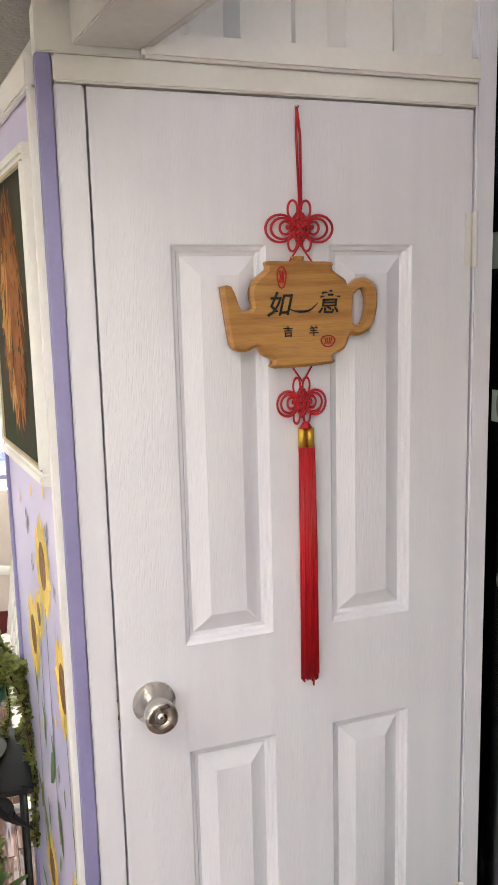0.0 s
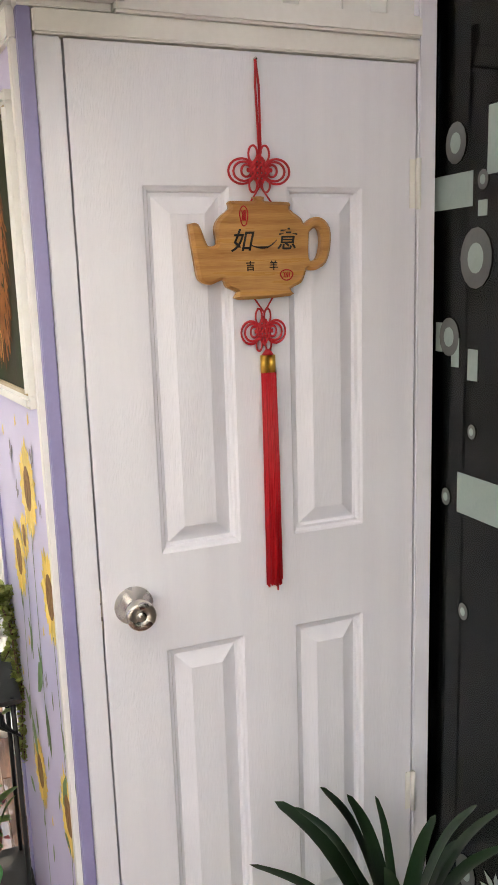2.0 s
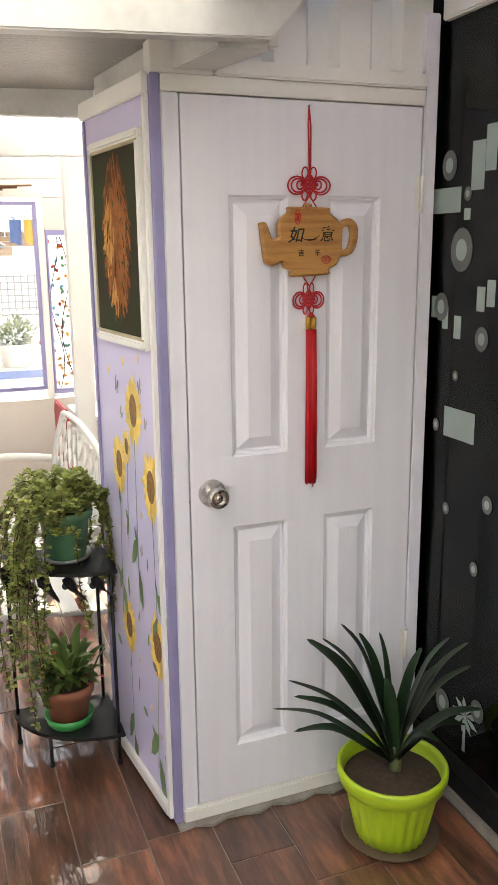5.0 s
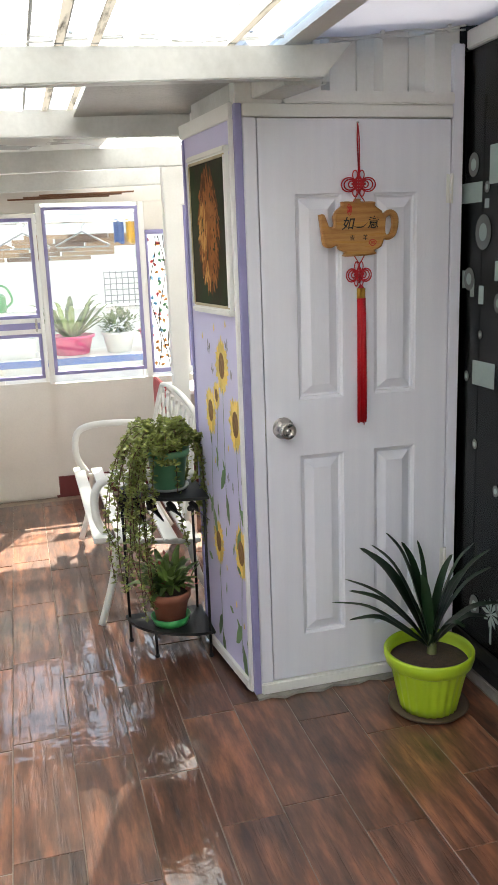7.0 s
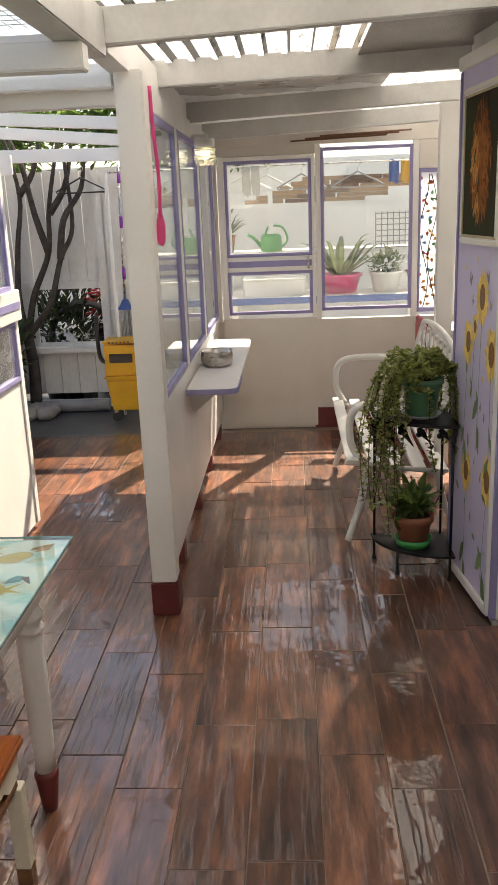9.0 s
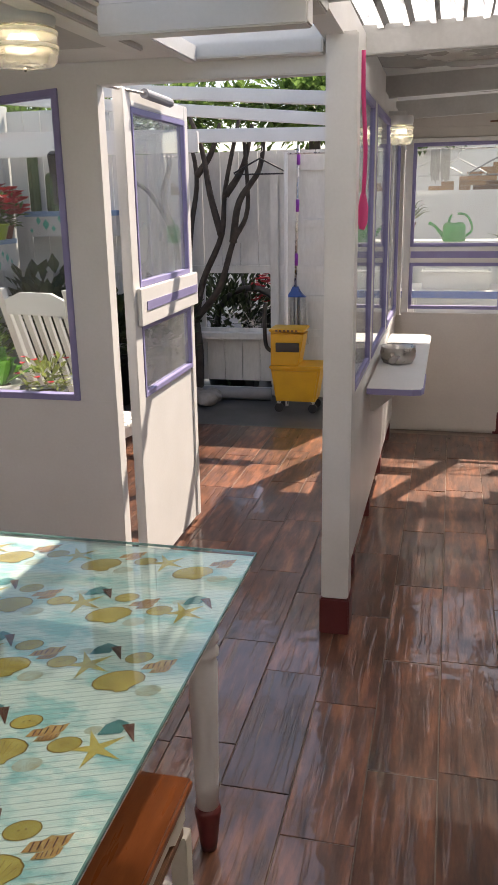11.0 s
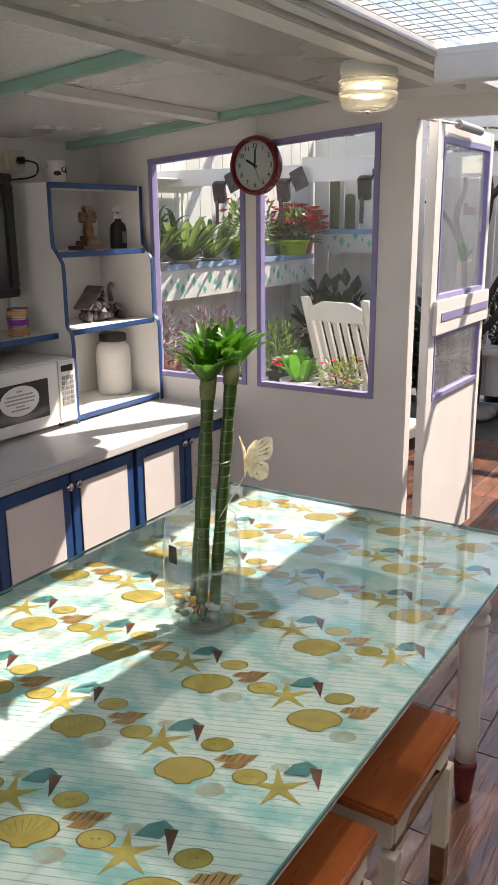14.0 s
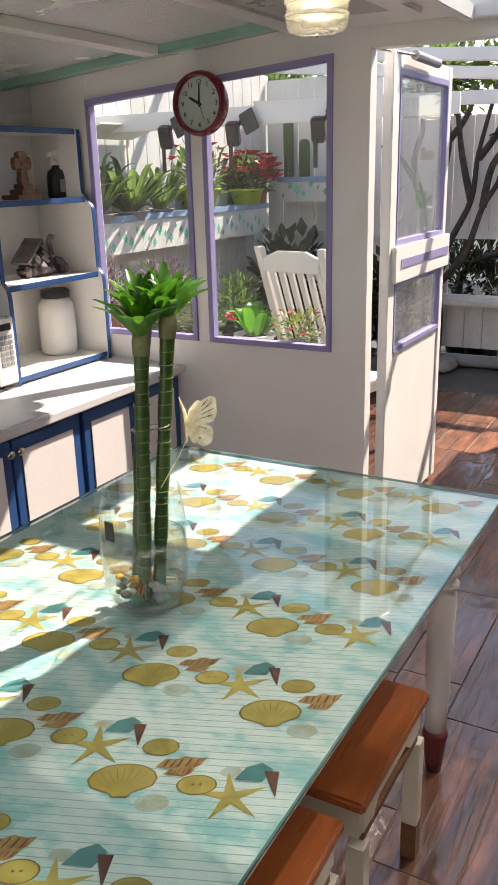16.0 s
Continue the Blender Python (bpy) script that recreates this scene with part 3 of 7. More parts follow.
struct("wall_plate", prism([(-0.24, 2.06), (2.995, 2.0), (2.995, 2.12), (-0.24, 2.18)], -1.42, -1.35, "x"), WHITE, "white beam on top of the partition", "beam")


def corrugated(x0, x1, y0, y1, z_of, pitch=0.095, depth=0.030):
    bm = bmesh.new()
    xs, k = [], int((x1 - x0) / pitch)
    for i in range(k):
        b = x0 + i * pitch
        xs += [(b, 0), (b + pitch * 0.24, 0), (b + pitch * 0.38, depth), (b + pitch * 0.86, depth)]
    rows = [[bm.verts.new((x, y, z_of(x, y) + d)) for x, d in xs] for y in (y0, y1)]
    for i, (a, b, c, d) in enumerate(zip(rows[0], rows[0][1:], rows[1][1:], rows[1])):
        # same slope of every rib darker: rib shading and grime; some troughs too
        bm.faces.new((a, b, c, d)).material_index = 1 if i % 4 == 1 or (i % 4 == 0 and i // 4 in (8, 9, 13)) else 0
    return bm


CLEARSHEET = sheet_plastic("clear_roofing", 0.12, (0.95, 0.96, 0.95))
roof_z = lambda x, y: 2.212 + 0.028 * x
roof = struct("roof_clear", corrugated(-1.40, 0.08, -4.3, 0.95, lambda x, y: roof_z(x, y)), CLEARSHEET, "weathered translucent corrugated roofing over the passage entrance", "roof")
# dark sheet colour for both grime and the painted shading of the ribs
GRIMY_SHADED = sheet_plastic("grimy_shaded_roofing", 0.02, (0.20, 0.185, 0.16), 0.9, 9.0)
roof.data.materials.append(GRIMY_SHADED)
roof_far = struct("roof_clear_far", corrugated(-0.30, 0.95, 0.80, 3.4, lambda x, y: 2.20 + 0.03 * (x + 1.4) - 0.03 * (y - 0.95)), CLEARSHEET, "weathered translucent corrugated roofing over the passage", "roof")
roof_far.data.materials.append(GRIMY_SHADED)
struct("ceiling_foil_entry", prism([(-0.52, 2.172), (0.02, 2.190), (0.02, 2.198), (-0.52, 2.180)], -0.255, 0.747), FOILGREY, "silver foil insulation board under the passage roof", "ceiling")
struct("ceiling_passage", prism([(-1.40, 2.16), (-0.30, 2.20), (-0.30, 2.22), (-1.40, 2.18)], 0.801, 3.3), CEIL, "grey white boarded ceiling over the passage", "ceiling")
struct("ceiling_soffit", prism([(0.092, 2.288), (0.95, 2.38), (0.95, 2.41), (0.092, 2.318)], -4.95, 0.018), SOFFIT, "white boarded soffit beside the glass door", "ceiling")
struct("roof_closet", box(-0.02, 1.0, 0.002, 1.0, 2.47, 2.50), WHITE, "plain roof over the closet", "roof")
# dark sheet painted as the shade seen through the door gaps
struct("door_stop", box(DX0 - 0.02, DX1 + 0.02, 0.051, 0.06, 0.05, 2.08), SHADEBLACK, "near-black sheet standing in for shade behind the door edge", "door stop")
struct("soffit_beam", prism([(0.02, 2.224), (0.09, 2.226), (0.09, 2.32), (0.02, 2.32)], -4.9, -0.02), WHITE, "white beam between roofing and soffit", "beam")
struct("brace", prism([(-0.022, -0.021), (0.083, -0.021), (0.128, -0.258), (0.010, -0.258)], 2.112, 2.200, "z", bev=0.003), BEAMW, "white bracket beam from the front beam to the closet", "beam")
struct("brace", prism([(0.084, -0.021), (0.106, -0.021), (0.152, -0.258), (0.129, -0.258)], 2.118, 2.195, "z", bev=0.005), BEAMW, "white batten beside the bracket beam", "beam")

# dining corner ceiling
lc = lambda x: 2.06 + 0.085 * (x + 2.45)
struct("ceiling_foil", prism([(-3.88, lc(-3.88)), (-2.45, lc(-2.45)), (-2.45, lc(-2.45) + 0.02), (-3.88, lc(-3.88) + 0.02)], -3.9, 0.26), FOIL, "embossed silver foil ceiling panels over the dining corner", "ceiling")
struct("beam_main", prism([(-2.49, 2.02), (-2.40, 2.02), (-2.40, 2.13), (-2.49, 2.13)], -5.0, 0.26, bev=0.004), BEAMW, "long grey white ceiling beam", "beam")
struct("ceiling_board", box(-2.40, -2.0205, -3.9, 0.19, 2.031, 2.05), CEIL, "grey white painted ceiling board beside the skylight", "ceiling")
for i, y in enumerate((-2.15, -1.09, -0.02)):
    struct("batten_green", prism([(-3.86, lc(-3.86) - 0.03), (-2.49, lc(-2.49) - 0.03), (-2.49, lc(-2.49) - 0.001), (-3.86, lc(-3.86) - 0.001)], y, y + 0.05), GREENPAINT, "sea green painted ceiling batten", "batten")
struct("batten_white", prism([(-3.05, lc(-3.05) - 0.034), (-2.99, lc(-2.99) - 0.034), (-2.99, lc(-2.99) - 0.001), (-3.05, lc(-3.05) - 0.001)], -1.03, -0.025), WHITE, "white painted ceiling batten", "batten")
# skylight
for x0, x1, z0 in ((-2.02, -1.945, 2.010), (-1.944, -1.896, 2.024), (-1.895, -1.865, 2.040)):
    struct("skylight_rail", box(x0, x1, -5.0, -0.06, z0, 2.085, 0.004), WHITE, "white stepped skylight rail", "beam")
struct("skylight_crossbar", box(-1.864, -1.345, -0.60, -0.53, 1.960, 2.030, 0.004), WHITE, "white skylight crossbar", "beam")
struct("skylight_crossbar", box(-1.864, -1.4255, -0.585, -0.545, 2.0305, 2.052, 0.003), WHITE, "white skylight crossbar lip", "beam")
struct("skylight_crossbar", box(-1.864, -1.42, 0.125, 0.189, 2.010, 2.055, 0.004), WHITE, "white skylight crossbar in front of the gate", "beam")
struct("skylight_side", box(-1.864, -1.83, -0.529, 0.124, 2.0, 2.05, 0.003), WHITE, "white side rail of the small skylight", "beam")
struct("ceiling_gate", box(-2.40, -1.8645, -0.059, 0.189, 2.030, 2.05, 0.002), WHITE, "white boarded ceiling inside the gate", "ceiling")
struct("header_gate", box(-2.214, -1.406, 0.19, 0.26, 1.958, 2.10, 0.004), WHITE, "white header beam over the gate opening", "beam")
struct("skylight_glazing", box(-1.89, -1.40, -5.0, 0.19, 2.1015, 2.107), sheet_plastic("skylight_sheet", 0.95, (0.93, 0.95, 0.96), 0.25), "clear skylight sheet", "roof")
mesh_bm = bmesh.new()
for i in range(12):
    tube([(-1.86 + i * 0.038, -5.0, 2.062), (-1.86 + i * 0.038, -0.56, 2.062)], 0.0013, 4, mesh_bm, cap=False)
for i in range(88):
    tube([(-1.865, -5.0 + i * 0.05, 2.064), (-1.41, -5.0 + i * 0.05, 2.064)], 0.0013, 4, mesh_bm, cap=False)
struct("skylight_mesh", mesh_bm, STEEL, "square wire mesh under the skylight", "mesh")
struct("valley_beam", box(-1.425, -1.34, -5.0, -0.31, 2.031, 2.165, 0.004), BEAMW, "white beam between skylight and corrugated roof", "beam")

# ---- terrace ----
fence_l = struct("fence_left", box(-4.62, -4.58, 0.26, 3.9, 0.0, 0.06), WOODWHITE, "white board fence along the terrace", "fence")
fence_b = struct("fence_back", box(-4.6, -1.3, 3.86, 3.90, 0.0, 0.06), WOODWHITE, "white board fence behind the terrace", "fence")
for i in range(24):
    y = 0.27 + i * 0.152
    part("board", box(-4.615, -4.592, y, y + 0.147, 0.061, 2.32 + random.uniform(-.01, .01), 0.002), WOODWHITE, fence_l)
GAPX = (-2.95, -2.42)
for i in range(22):
    x = -4.58 + i * 0.15
    if GAPX[0] - 0.1 < x < GAPX[1]:
        part("board", box(x, x + 0.145, 3.865, 3.885, 0.12, 0.50, 0.002), WOODWHITE, fence_b)
        part("board", box(x, x + 0.145, 3.865, 3.885, 1.06, 1.92, 0.002), WOODWHITE, fence_b)
    else:
        part("board", box(x, x + 0.145, 3.865, 3.885, 0.12, 2.28 if x < -3.55 else 1.92, 0.002), WOODWHITE, fence_b)
for y, zl, zr, h in ((1.43, 2.20, 1.975, 0.06), (2.4, 2.24, 1.945, 0.068), (3.6, 2.01, 1.955, 0.095)):
    struct("pergola_beam", prism([(-4.57, zl), (-1.42, zr), (-1.42, zr + h), (-4.57, zl + h)], y, y + 0.05, bev=0.004), WHITE, "white painted pergola beam over the terrace", "beam")
struct("pergola_rail", box(-4.57, -2.25, 1.50, 1.53, 1.80, 1.90, 0.004), WHITE, "white rail across the terrace behind the windows", "beam")


# ---- closet door ----
door = thing("door_4", "white moulded four-panel closet door, closed", "door", kind="structure")
leaf = box(DX0, DX1, 0.016, 0.04, DZ0, DZ1)
PX, PZ = ((0.123, 0.290), (0.408, 0.572)), ((0.228, 0.922), (1.125, 1.822))
xs = [DX0, 0.123, 0.290, 0.408, 0.572, DX1]
zs = [DZ0, 0.228, 0.922, 1.125, 1.822, DZ1]
for i in range(5):
    for j in range(5):
        if i in (1, 3) and j in (1, 3):
            continue
        leaf.faces.new([leaf.verts.new(p) for p in ((xs[i], 0, zs[j]), (xs[i + 1], 0, zs[j]), (xs[i + 1], 0, zs[j + 1]), (xs[i], 0, zs[j + 1]))])
for a, b, c, d in ((DX0, DZ0, DX1, DZ0), (DX1, DZ0, DX1, DZ1), (DX1, DZ1, DX0, DZ1), (DX0, DZ1, DX0, DZ0)):
    leaf.faces.new([leaf.verts.new(p) for p in ((a, 0, b), (c, 0, d), (c, 0.016, d), (a, 0.016, b))])
for x0, x1 in PX:
    for z0, z1 in PZ:
        steps = [(0, 0.0), (0.004, 0.004), (0.009, 0.006), (0.012, 0.013), (0.018, 0.0145), (0.050, 0.001), (0.053, 0.001)]
        loops = [[leaf.verts.new(p) for p in ((x0 + k, y, z0 + k), (x1 - k, y, z0 + k), (x1 - k, y, z1 - k), (x0 + k, y, z1 - k))] for k, y in steps]
        for A, B in zip(loops, loops[1:]):
            for q in range(4):
                leaf.faces.new((A[q], A[(q + 1) % 4], B[(q + 1) % 4], B[q]))
        leaf.faces.new(loops[-1])
bmesh.ops.remove_doubles(leaf, verts=leaf.verts[:], dist=0.0002)
part("leaf", leaf, DOORWHITE, door)
knob = part("knob", lathe([(0.034, 0), (0.034, 0.003), (0.018, 0.018), (0.0165, 0.022), (0.022, 0.032), (0.0255, 0.045), (0.025, 0.056), (0.022, 0.060), (0.012, 0.053), (0.004, 0.052)], 32), STEEL, door, "brushed steel door knob", True, pose(0.061, 0, 1.03, 90) @ Matrix.Diagonal((1.14, 1.14, 1.14, 1)))
part("keyhole", lathe([(0.009, 0.0525), (0.009, 0.056), (0.0085, 0.0575), (0.002, 0.0575)], 16), STEEL, knob, "", True)
part("latch_plate", box(-0.0035, -0.001, 0.004, 0.03, 0.99, 1.07), STEEL, door)
for z in (1.83, 0.45):
    h = part("hinge", tube([(DX1 + 0.003, -0.007, z - 0.05), (DX1 + 0.003, -0.007, z + 0.05)], 0.006, 10), WHITE, door, "white painted hinge", True)
    part("hinge_leaf", box(DX1 - 0.014, DX1 - 0.001, -0.002, -0.0005, z - 0.048, z + 0.048), WHITE, h)
struct("cement_patch", prism([(-0.07 + i * 0.05, -0.03 + 0.012 * math.sin(i * 2.3)) for i in range(17)] + [(0.73, 0.06), (-0.07, 0.06)], 0.0005, 0.011, "z"), ROUGHCONCRETE, "ragged cement joint under the closet", "floor")

# hanging teapot ornament
orn = thing("wall_hanging", "wooden teapot plaque with red knots and tassel on the door", "ornament", 0.348, -0.004, 1.70)
TP = [(-.147, .052), (-.128, .052), (-.114, .018), (-.107, .012), (-.093, .016), (-.096, .042), (-.088, .062), (-.066, .080), (-.065, .093), (-.019, .093), (-.017, .101), (.004, .101), (.006, .093), (.055, .091), (.057, .078), (.080, .062), (.087, .052), (.105, .063), (.125, .062), (.142, .044), (.143, .010), (.133, -.022), (.111, -.036), (.094, -.036), (.090, -.034), (.080, -.058), (.055, -.071), (.055, -.084), (-.054, -.088), (-.056, -.074), (-.076, -.064), (-.084, -.050), (-.108, -.058), (-.130, -.050), (-.137, -.022)]
tp = smooth_line([(x, 0, z) for x, z in TP] + [(TP[0][0], 0, TP[0][1])], 3)[:-1]
HOLE = [(.097, .036), (.108, .044), (.118, .040), (.122, .016), (.115, -.012), (.103, -.019), (.096, -.014), (.095, .010)]
hole = smooth_line([(x, 0, z) for x, z in HOLE] + [(HOLE[0][0], 0, HOLE[0][1])], 3)[:-1]
tb = bmesh.new()
rings = []
for y, inset in ((-0.004, 0.0), (-0.016, 0.0), (-0.021, 0.006)):
    rg = []
    for src, sg in ((tp, 1), (hole, -1)):
        k, ring = len(src), []
        for i in range(k):
            d = (src[(i + 1) % k] - src[i - 1]).normalized()
            nrm = Vector((d.z, 0, -d.x)) * sg
            q = src[i] + nrm * inset * (1 if sg > 0 else 0.6)
            ring.append(tb.verts.new((q.x, y, q.z)))
        rg.append(ring)
    rings.append(rg)
for A, B in zip(rings, rings[1:]):
    for a, b in zip(A, B):
        for i in range(len(a)):
            tb.faces.new((a[i], a[(i + 1) % len(a)], b[(i + 1) % len(a)], b[i]))
for R in (rings[0], rings[-1]):
    es = [e for ring in R for i in range(len(ring)) for e in [tb.edges.get((ring[i], ring[(i + 1) % len(ring)]))] if e]
    bmesh.ops.triangle_fill(tb, edges=es, use_beauty=True, use_dissolve=False)
plaque = part("teapot_plaque", tb, PINE, orn, "varnished pine teapot-shaped plaque")


def writing(text, x, z, size, material, parent, y, name="writing", rx=90, shear=0.0):
    c = bpy.data.curves.new(name, "FONT")
    c.body, c.size, c.align_x, c.align_y, c.extrude, c.shear = text, size, "CENTER", "CENTER", 0.0002, shear
    c.offset = size * 0.012
    c.materials.append(material)
    ob = new(name, c)
    ob.parent = parent
    ob.matrix_basis = pose(x, y, z, rx)
    return ob


writing("如", -0.047, 0.018, 0.044, INK, plaque, -0.0222, shear=0.25)
writing("意", 0.046, 0.020, 0.043, INK, plaque, -0.0222, shear=0.15)
writing("吉", -0.030, -0.027, 0.019, INK, plaque, -0.0222)
writing("羊", 0.018, -0.027, 0.019, INK, plaque, -0.0222)
part("brush_stroke", tube(smooth_line([(-.026, -.0222, .012), (-.010, -.0222, .008), (.010, -.0222, .010), (.026, -.0222, .022)], 4), [.0008, .001, .0012, .0016, .0022, .0026, .0024, .002, .0016, .0012, .001, .0008, .0006], 6), INK, plaque)
for x, z, a, b in ((-0.040, 0.066, 0.008, 0.018), (0.045, -0.044, 0.013, 0.010)):
    s = bmesh.new()
    tube([(x + a * math.cos(t) * (1 + .1 * math.sin(3 * t)), -0.0218, z + b * math.sin(t)) for t in [i * math.pi / 8 for i in range(16)]], 0.0012, 5, s, True)
    for k in range(4):
        tube([(x - a * .5 + .3 * a * k, -0.0218, z - b * .5), (x - a * .3 + .25 * a * k, -0.0218, z + b * .1), (x - a * .5 + .35 * a * k, -0.0218, z + b * .6)], 0.001, 5, s)
    part("seal", s, REDCORD, plaque, "red seal stamp")


def knot(cz, s, tall, name="knot"):
    """Flat decorative cord knot: a woven diamond with looped ears."""
    b = bmesh.new()
    k = 6
    for i in range(k):
        o = (i / (k - 1) - 0.5) * 0.030 * s
        for sg in (1, -1):
            pts = []
            for j in range(7):
                u = (j / 6 - 0.5) * 0.036 * s
                pts.append(((u + o) * 0.72 * sg, -0.008 - 0.0022 * math.cos(math.pi * (j + i + (sg > 0))), cz + (u - o) * 0.78))
            tube(pts, 0.0026 * s, 6, b)
    for sg in (1, -1):
        for rx, rz, dx, dz, r in ((.027, .021, .035, -.002, .0022), (.021, .016, .031, -.002, .0022), (.010, .010, .026, -.001, .0022), (.009, .014, .012, .027, .002), (.008, .012, .013, -.025, .002)):
            tube([((sg * (dx + rx * math.cos(t))) * s, -0.006 - 0.001 * math.sin(t), cz + (dz + rz * math.sin(t)) * s) for t in [i * math.pi / 10 for i in range(20)]], r * s ** .5, 6, b, True)
    for v in b.verts:
        v.co.z = cz + (v.co.z - cz) * tall
    return part(name, b, REDCORD, orn, "red cord knot", True)


knot(0.150, 1.0, 1.08)
knot(-0.150, 0.75, 1.4)
for pts, r in (([(-0.001, -0.004, 0.345), (-0.003, -0.005, 0.30), (0.001, -0.006, 0.18)], .0022), ([(-0.001, -0.004, 0.345), (0.004, -0.005, 0.30), (0.004, -0.006, 0.18)], .0022), ([(0, -0.008, 0.122), (0.026, -0.010, 0.085)], .0017), ([(0, -0.008, 0.122), (-0.026, -0.010, 0.085)], .0017), ([(0.020, -0.010, -0.085), (0.002, -0.008, -0.115)], .0017), ([(-0.020, -0.010, -0.085), (0.002, -0.008, -0.115)], .0017)):
    part("cord", tube(pts, r, 6), REDCORD, orn, "red hanging cord", True)
part("nail", lathe([(0.003, 0), (0.003, 0.008), (0.001, 0.009)], 8), STEEL, orn, "", False, pose(0, 0.003, 0.347, 90))
for dx in (-.0065, .0065):
    part("gold_band", tube([(0.006 + dx * 1.15, -0.010, -0.197), (0.006 + dx * 1.2, -0.010, -0.232)], 0.0078, 12), GOLD, orn, "gold thread band", True)
part("tassel_cap", tube([(0.006, -0.010, -0.185), (0.006, -0.010, -0.1965)], [0.004, 0.012], 12), REDCORD, orn, "", True)
ts = bmesh.new()
for i in range(100):
    a, r = random.uniform(0, 6.28), math.sqrt(random.random()) * 0.0165
    x, y = 0.006 + r * math.cos(a), -0.013 + r * 0.55 * math.sin(a)
    ln = 0.664 + random.uniform(-0.016, 0.010) * (1 + (i % 9 == 0))
    tube([(x * 0.9, y, -0.231), (x + 0.001, y, -0.42), (x * 1.06 + random.uniform(-.0015, .0015), y, -ln)], 0.0017, 4, ts)
part("tassel", ts, REDSILK, orn, "long red silk tassel", True)

# ---- lime pot with a strap-leaved plant ----
pot = thing("potted_plant", "dark green strap-leaved plant in a lime plastic pot on a saucer", "plant", 0.505, -0.262, 0.0)
pot.scale = (.94, .94, .94)
part("saucer", lathe([(0.115, 0.001), (0.135, 0.004), (0.152, 0.022), (0.155, 0.024), (0.147, 0.022), (0.13, 0.009), (0.10, 0.008)], 40), surf("muddy_saucer", (0.20, 0.14, 0.09), (0.10, 0.07, 0.05), rough=0.5), pot, "muddy brown saucer", True)
part("pot", lathe([(0.095, 0.010), (0.108, 0.014), (0.118, 0.06), (0.132, 0.13), (0.145, 0.185), (0.149, 0.20)], 144, flute=0.018, flutes=24), LIME, pot, "fluted lime green pot", True)
part("rim", lathe([(0.149, 0.19), (0.163, 0.20), (0.170, 0.225), (0.171, 0.245), (0.166, 0.252), (0.158, 0.250), (0.152, 0.235), (0.148, 0.20)], 64), LIME, pot, "", True)
part("soil", lathe([(0.149, 0.205), (0.13, 0.214), (0.07, 0.222), (0.01, 0.226)], 40), SOIL, pot, "dark potting soil")
part("stem", tube([(0.01, 0.0, 0.20), (0.012, 0, 0.26), (0.005, 0, 0.31)], [0.020, 0.018, 0.012], 10), surf("pale_stem", (0.28, 0.26, 0.12), (0.12, 0.18, 0.06), rough=0.6), pot, "", True)
# leaf tips: sideways, height over the crown, depth, width
BL = [(-.27, .34, .08, .068), (-.22, .385, .0, .044), (-.165, .435, .0, .056), (-.05, .40, .03, .030), (-.03, .30, -.06, .040), (.156, .41, .0, .046), (.22, .32, .0, .048), (.215, .37, .05, .036), (.26, .18, .0, .052), (.13, .29, .05, .044),
      (-.32, .24, .0, .034), (-.30, .21, -.04, .052), (-.37, .14, .0, .028), (-.30, .085, -.03, .046), (.13, .10, -.06, .044), (.08, .34, .06, .040), (-.11, .38, .06, .046), (.22, .10, .04, .044)]
for u, z, w_, wd in BL:
    b = bmesh.new()
    X, Y = .88 * u + .48 * w_, -.48 * u + .88 * w_
    low = max(0.0, .25 - z) * .35
    leaf_blade(b, [(0.008 + X * .03, Y * .03, 0.25), (X * .24, Y * .24, 0.27 + z * .36), (X * .62, Y * .62, 0.27 + z * .80 + low * .5), (X, Y, 0.27 + z)], wd * 1.22, 0.26)
    part("leaf", b, LEAFDARK, pot, "", True)

# ---- mural decals ----
PETAL = surf("sunflower_yellow", (0.86, 0.66, 0.20), (0.78, 0.52, 0.10), rough=0.5, scale=30, island=0.2)
SEED = surf("sunflower_brown", (0.32, 0.17, 0.06), (0.16, 0.07, 0.025), rough=0.6, scale=60)
STALK = surf("sticker_green", (0.10, 0.20, 0.09), (0.16, 0.26, 0.12), rough=0.5, scale=20, island=0.3)


def flat_poly(bm, pts, x):
    bm.faces.new([bm.verts.new((x, y, z)) for y, z in pts])


def sunflower(y, z, r, squash=1.0):
    r *= 1.3
    t = thing("wall_sticker", "sunflower sticker on the lilac wall", "sticker", MURAL_X - 0.0005, y, z, group="sunflower stickers on the closet wall")
    b = bmesh.new()
    for k in range(2):
        for i in range(15):
            a = 2 * math.pi * (i + 0.5 * k) / 15 + random.uniform(-.06, .06)
            q = r * random.uniform(0.85, 1.05) * (1 - 0.08 * k)
            c, s = math.cos(a), math.sin(a)
            wd = r * 0.15
            flat_poly(b, [(.35 * r * c - wd * .5 * s, .35 * r * s + wd * .5 * c), (.7 * q * c - wd * s, .7 * q * s + wd * c), (q * c, q * s), (.7 * q * c + wd * s, .7 * q * s - wd * c), (.35 * r * c + wd * .5 * s, .35 * r * s - wd * .5 * c)], -0.0006 - 0.0003 * k - 0.00001 * i)
    part("petals", b, PETAL, t)
    b = bmesh.new()
    flat_poly(b, [(.42 * r * math.cos(i * .35), .42 * r * math.sin(i * .35)) for i in range(18)], -0.0014)
    part("seed_head", b, SEED, t)
    return t


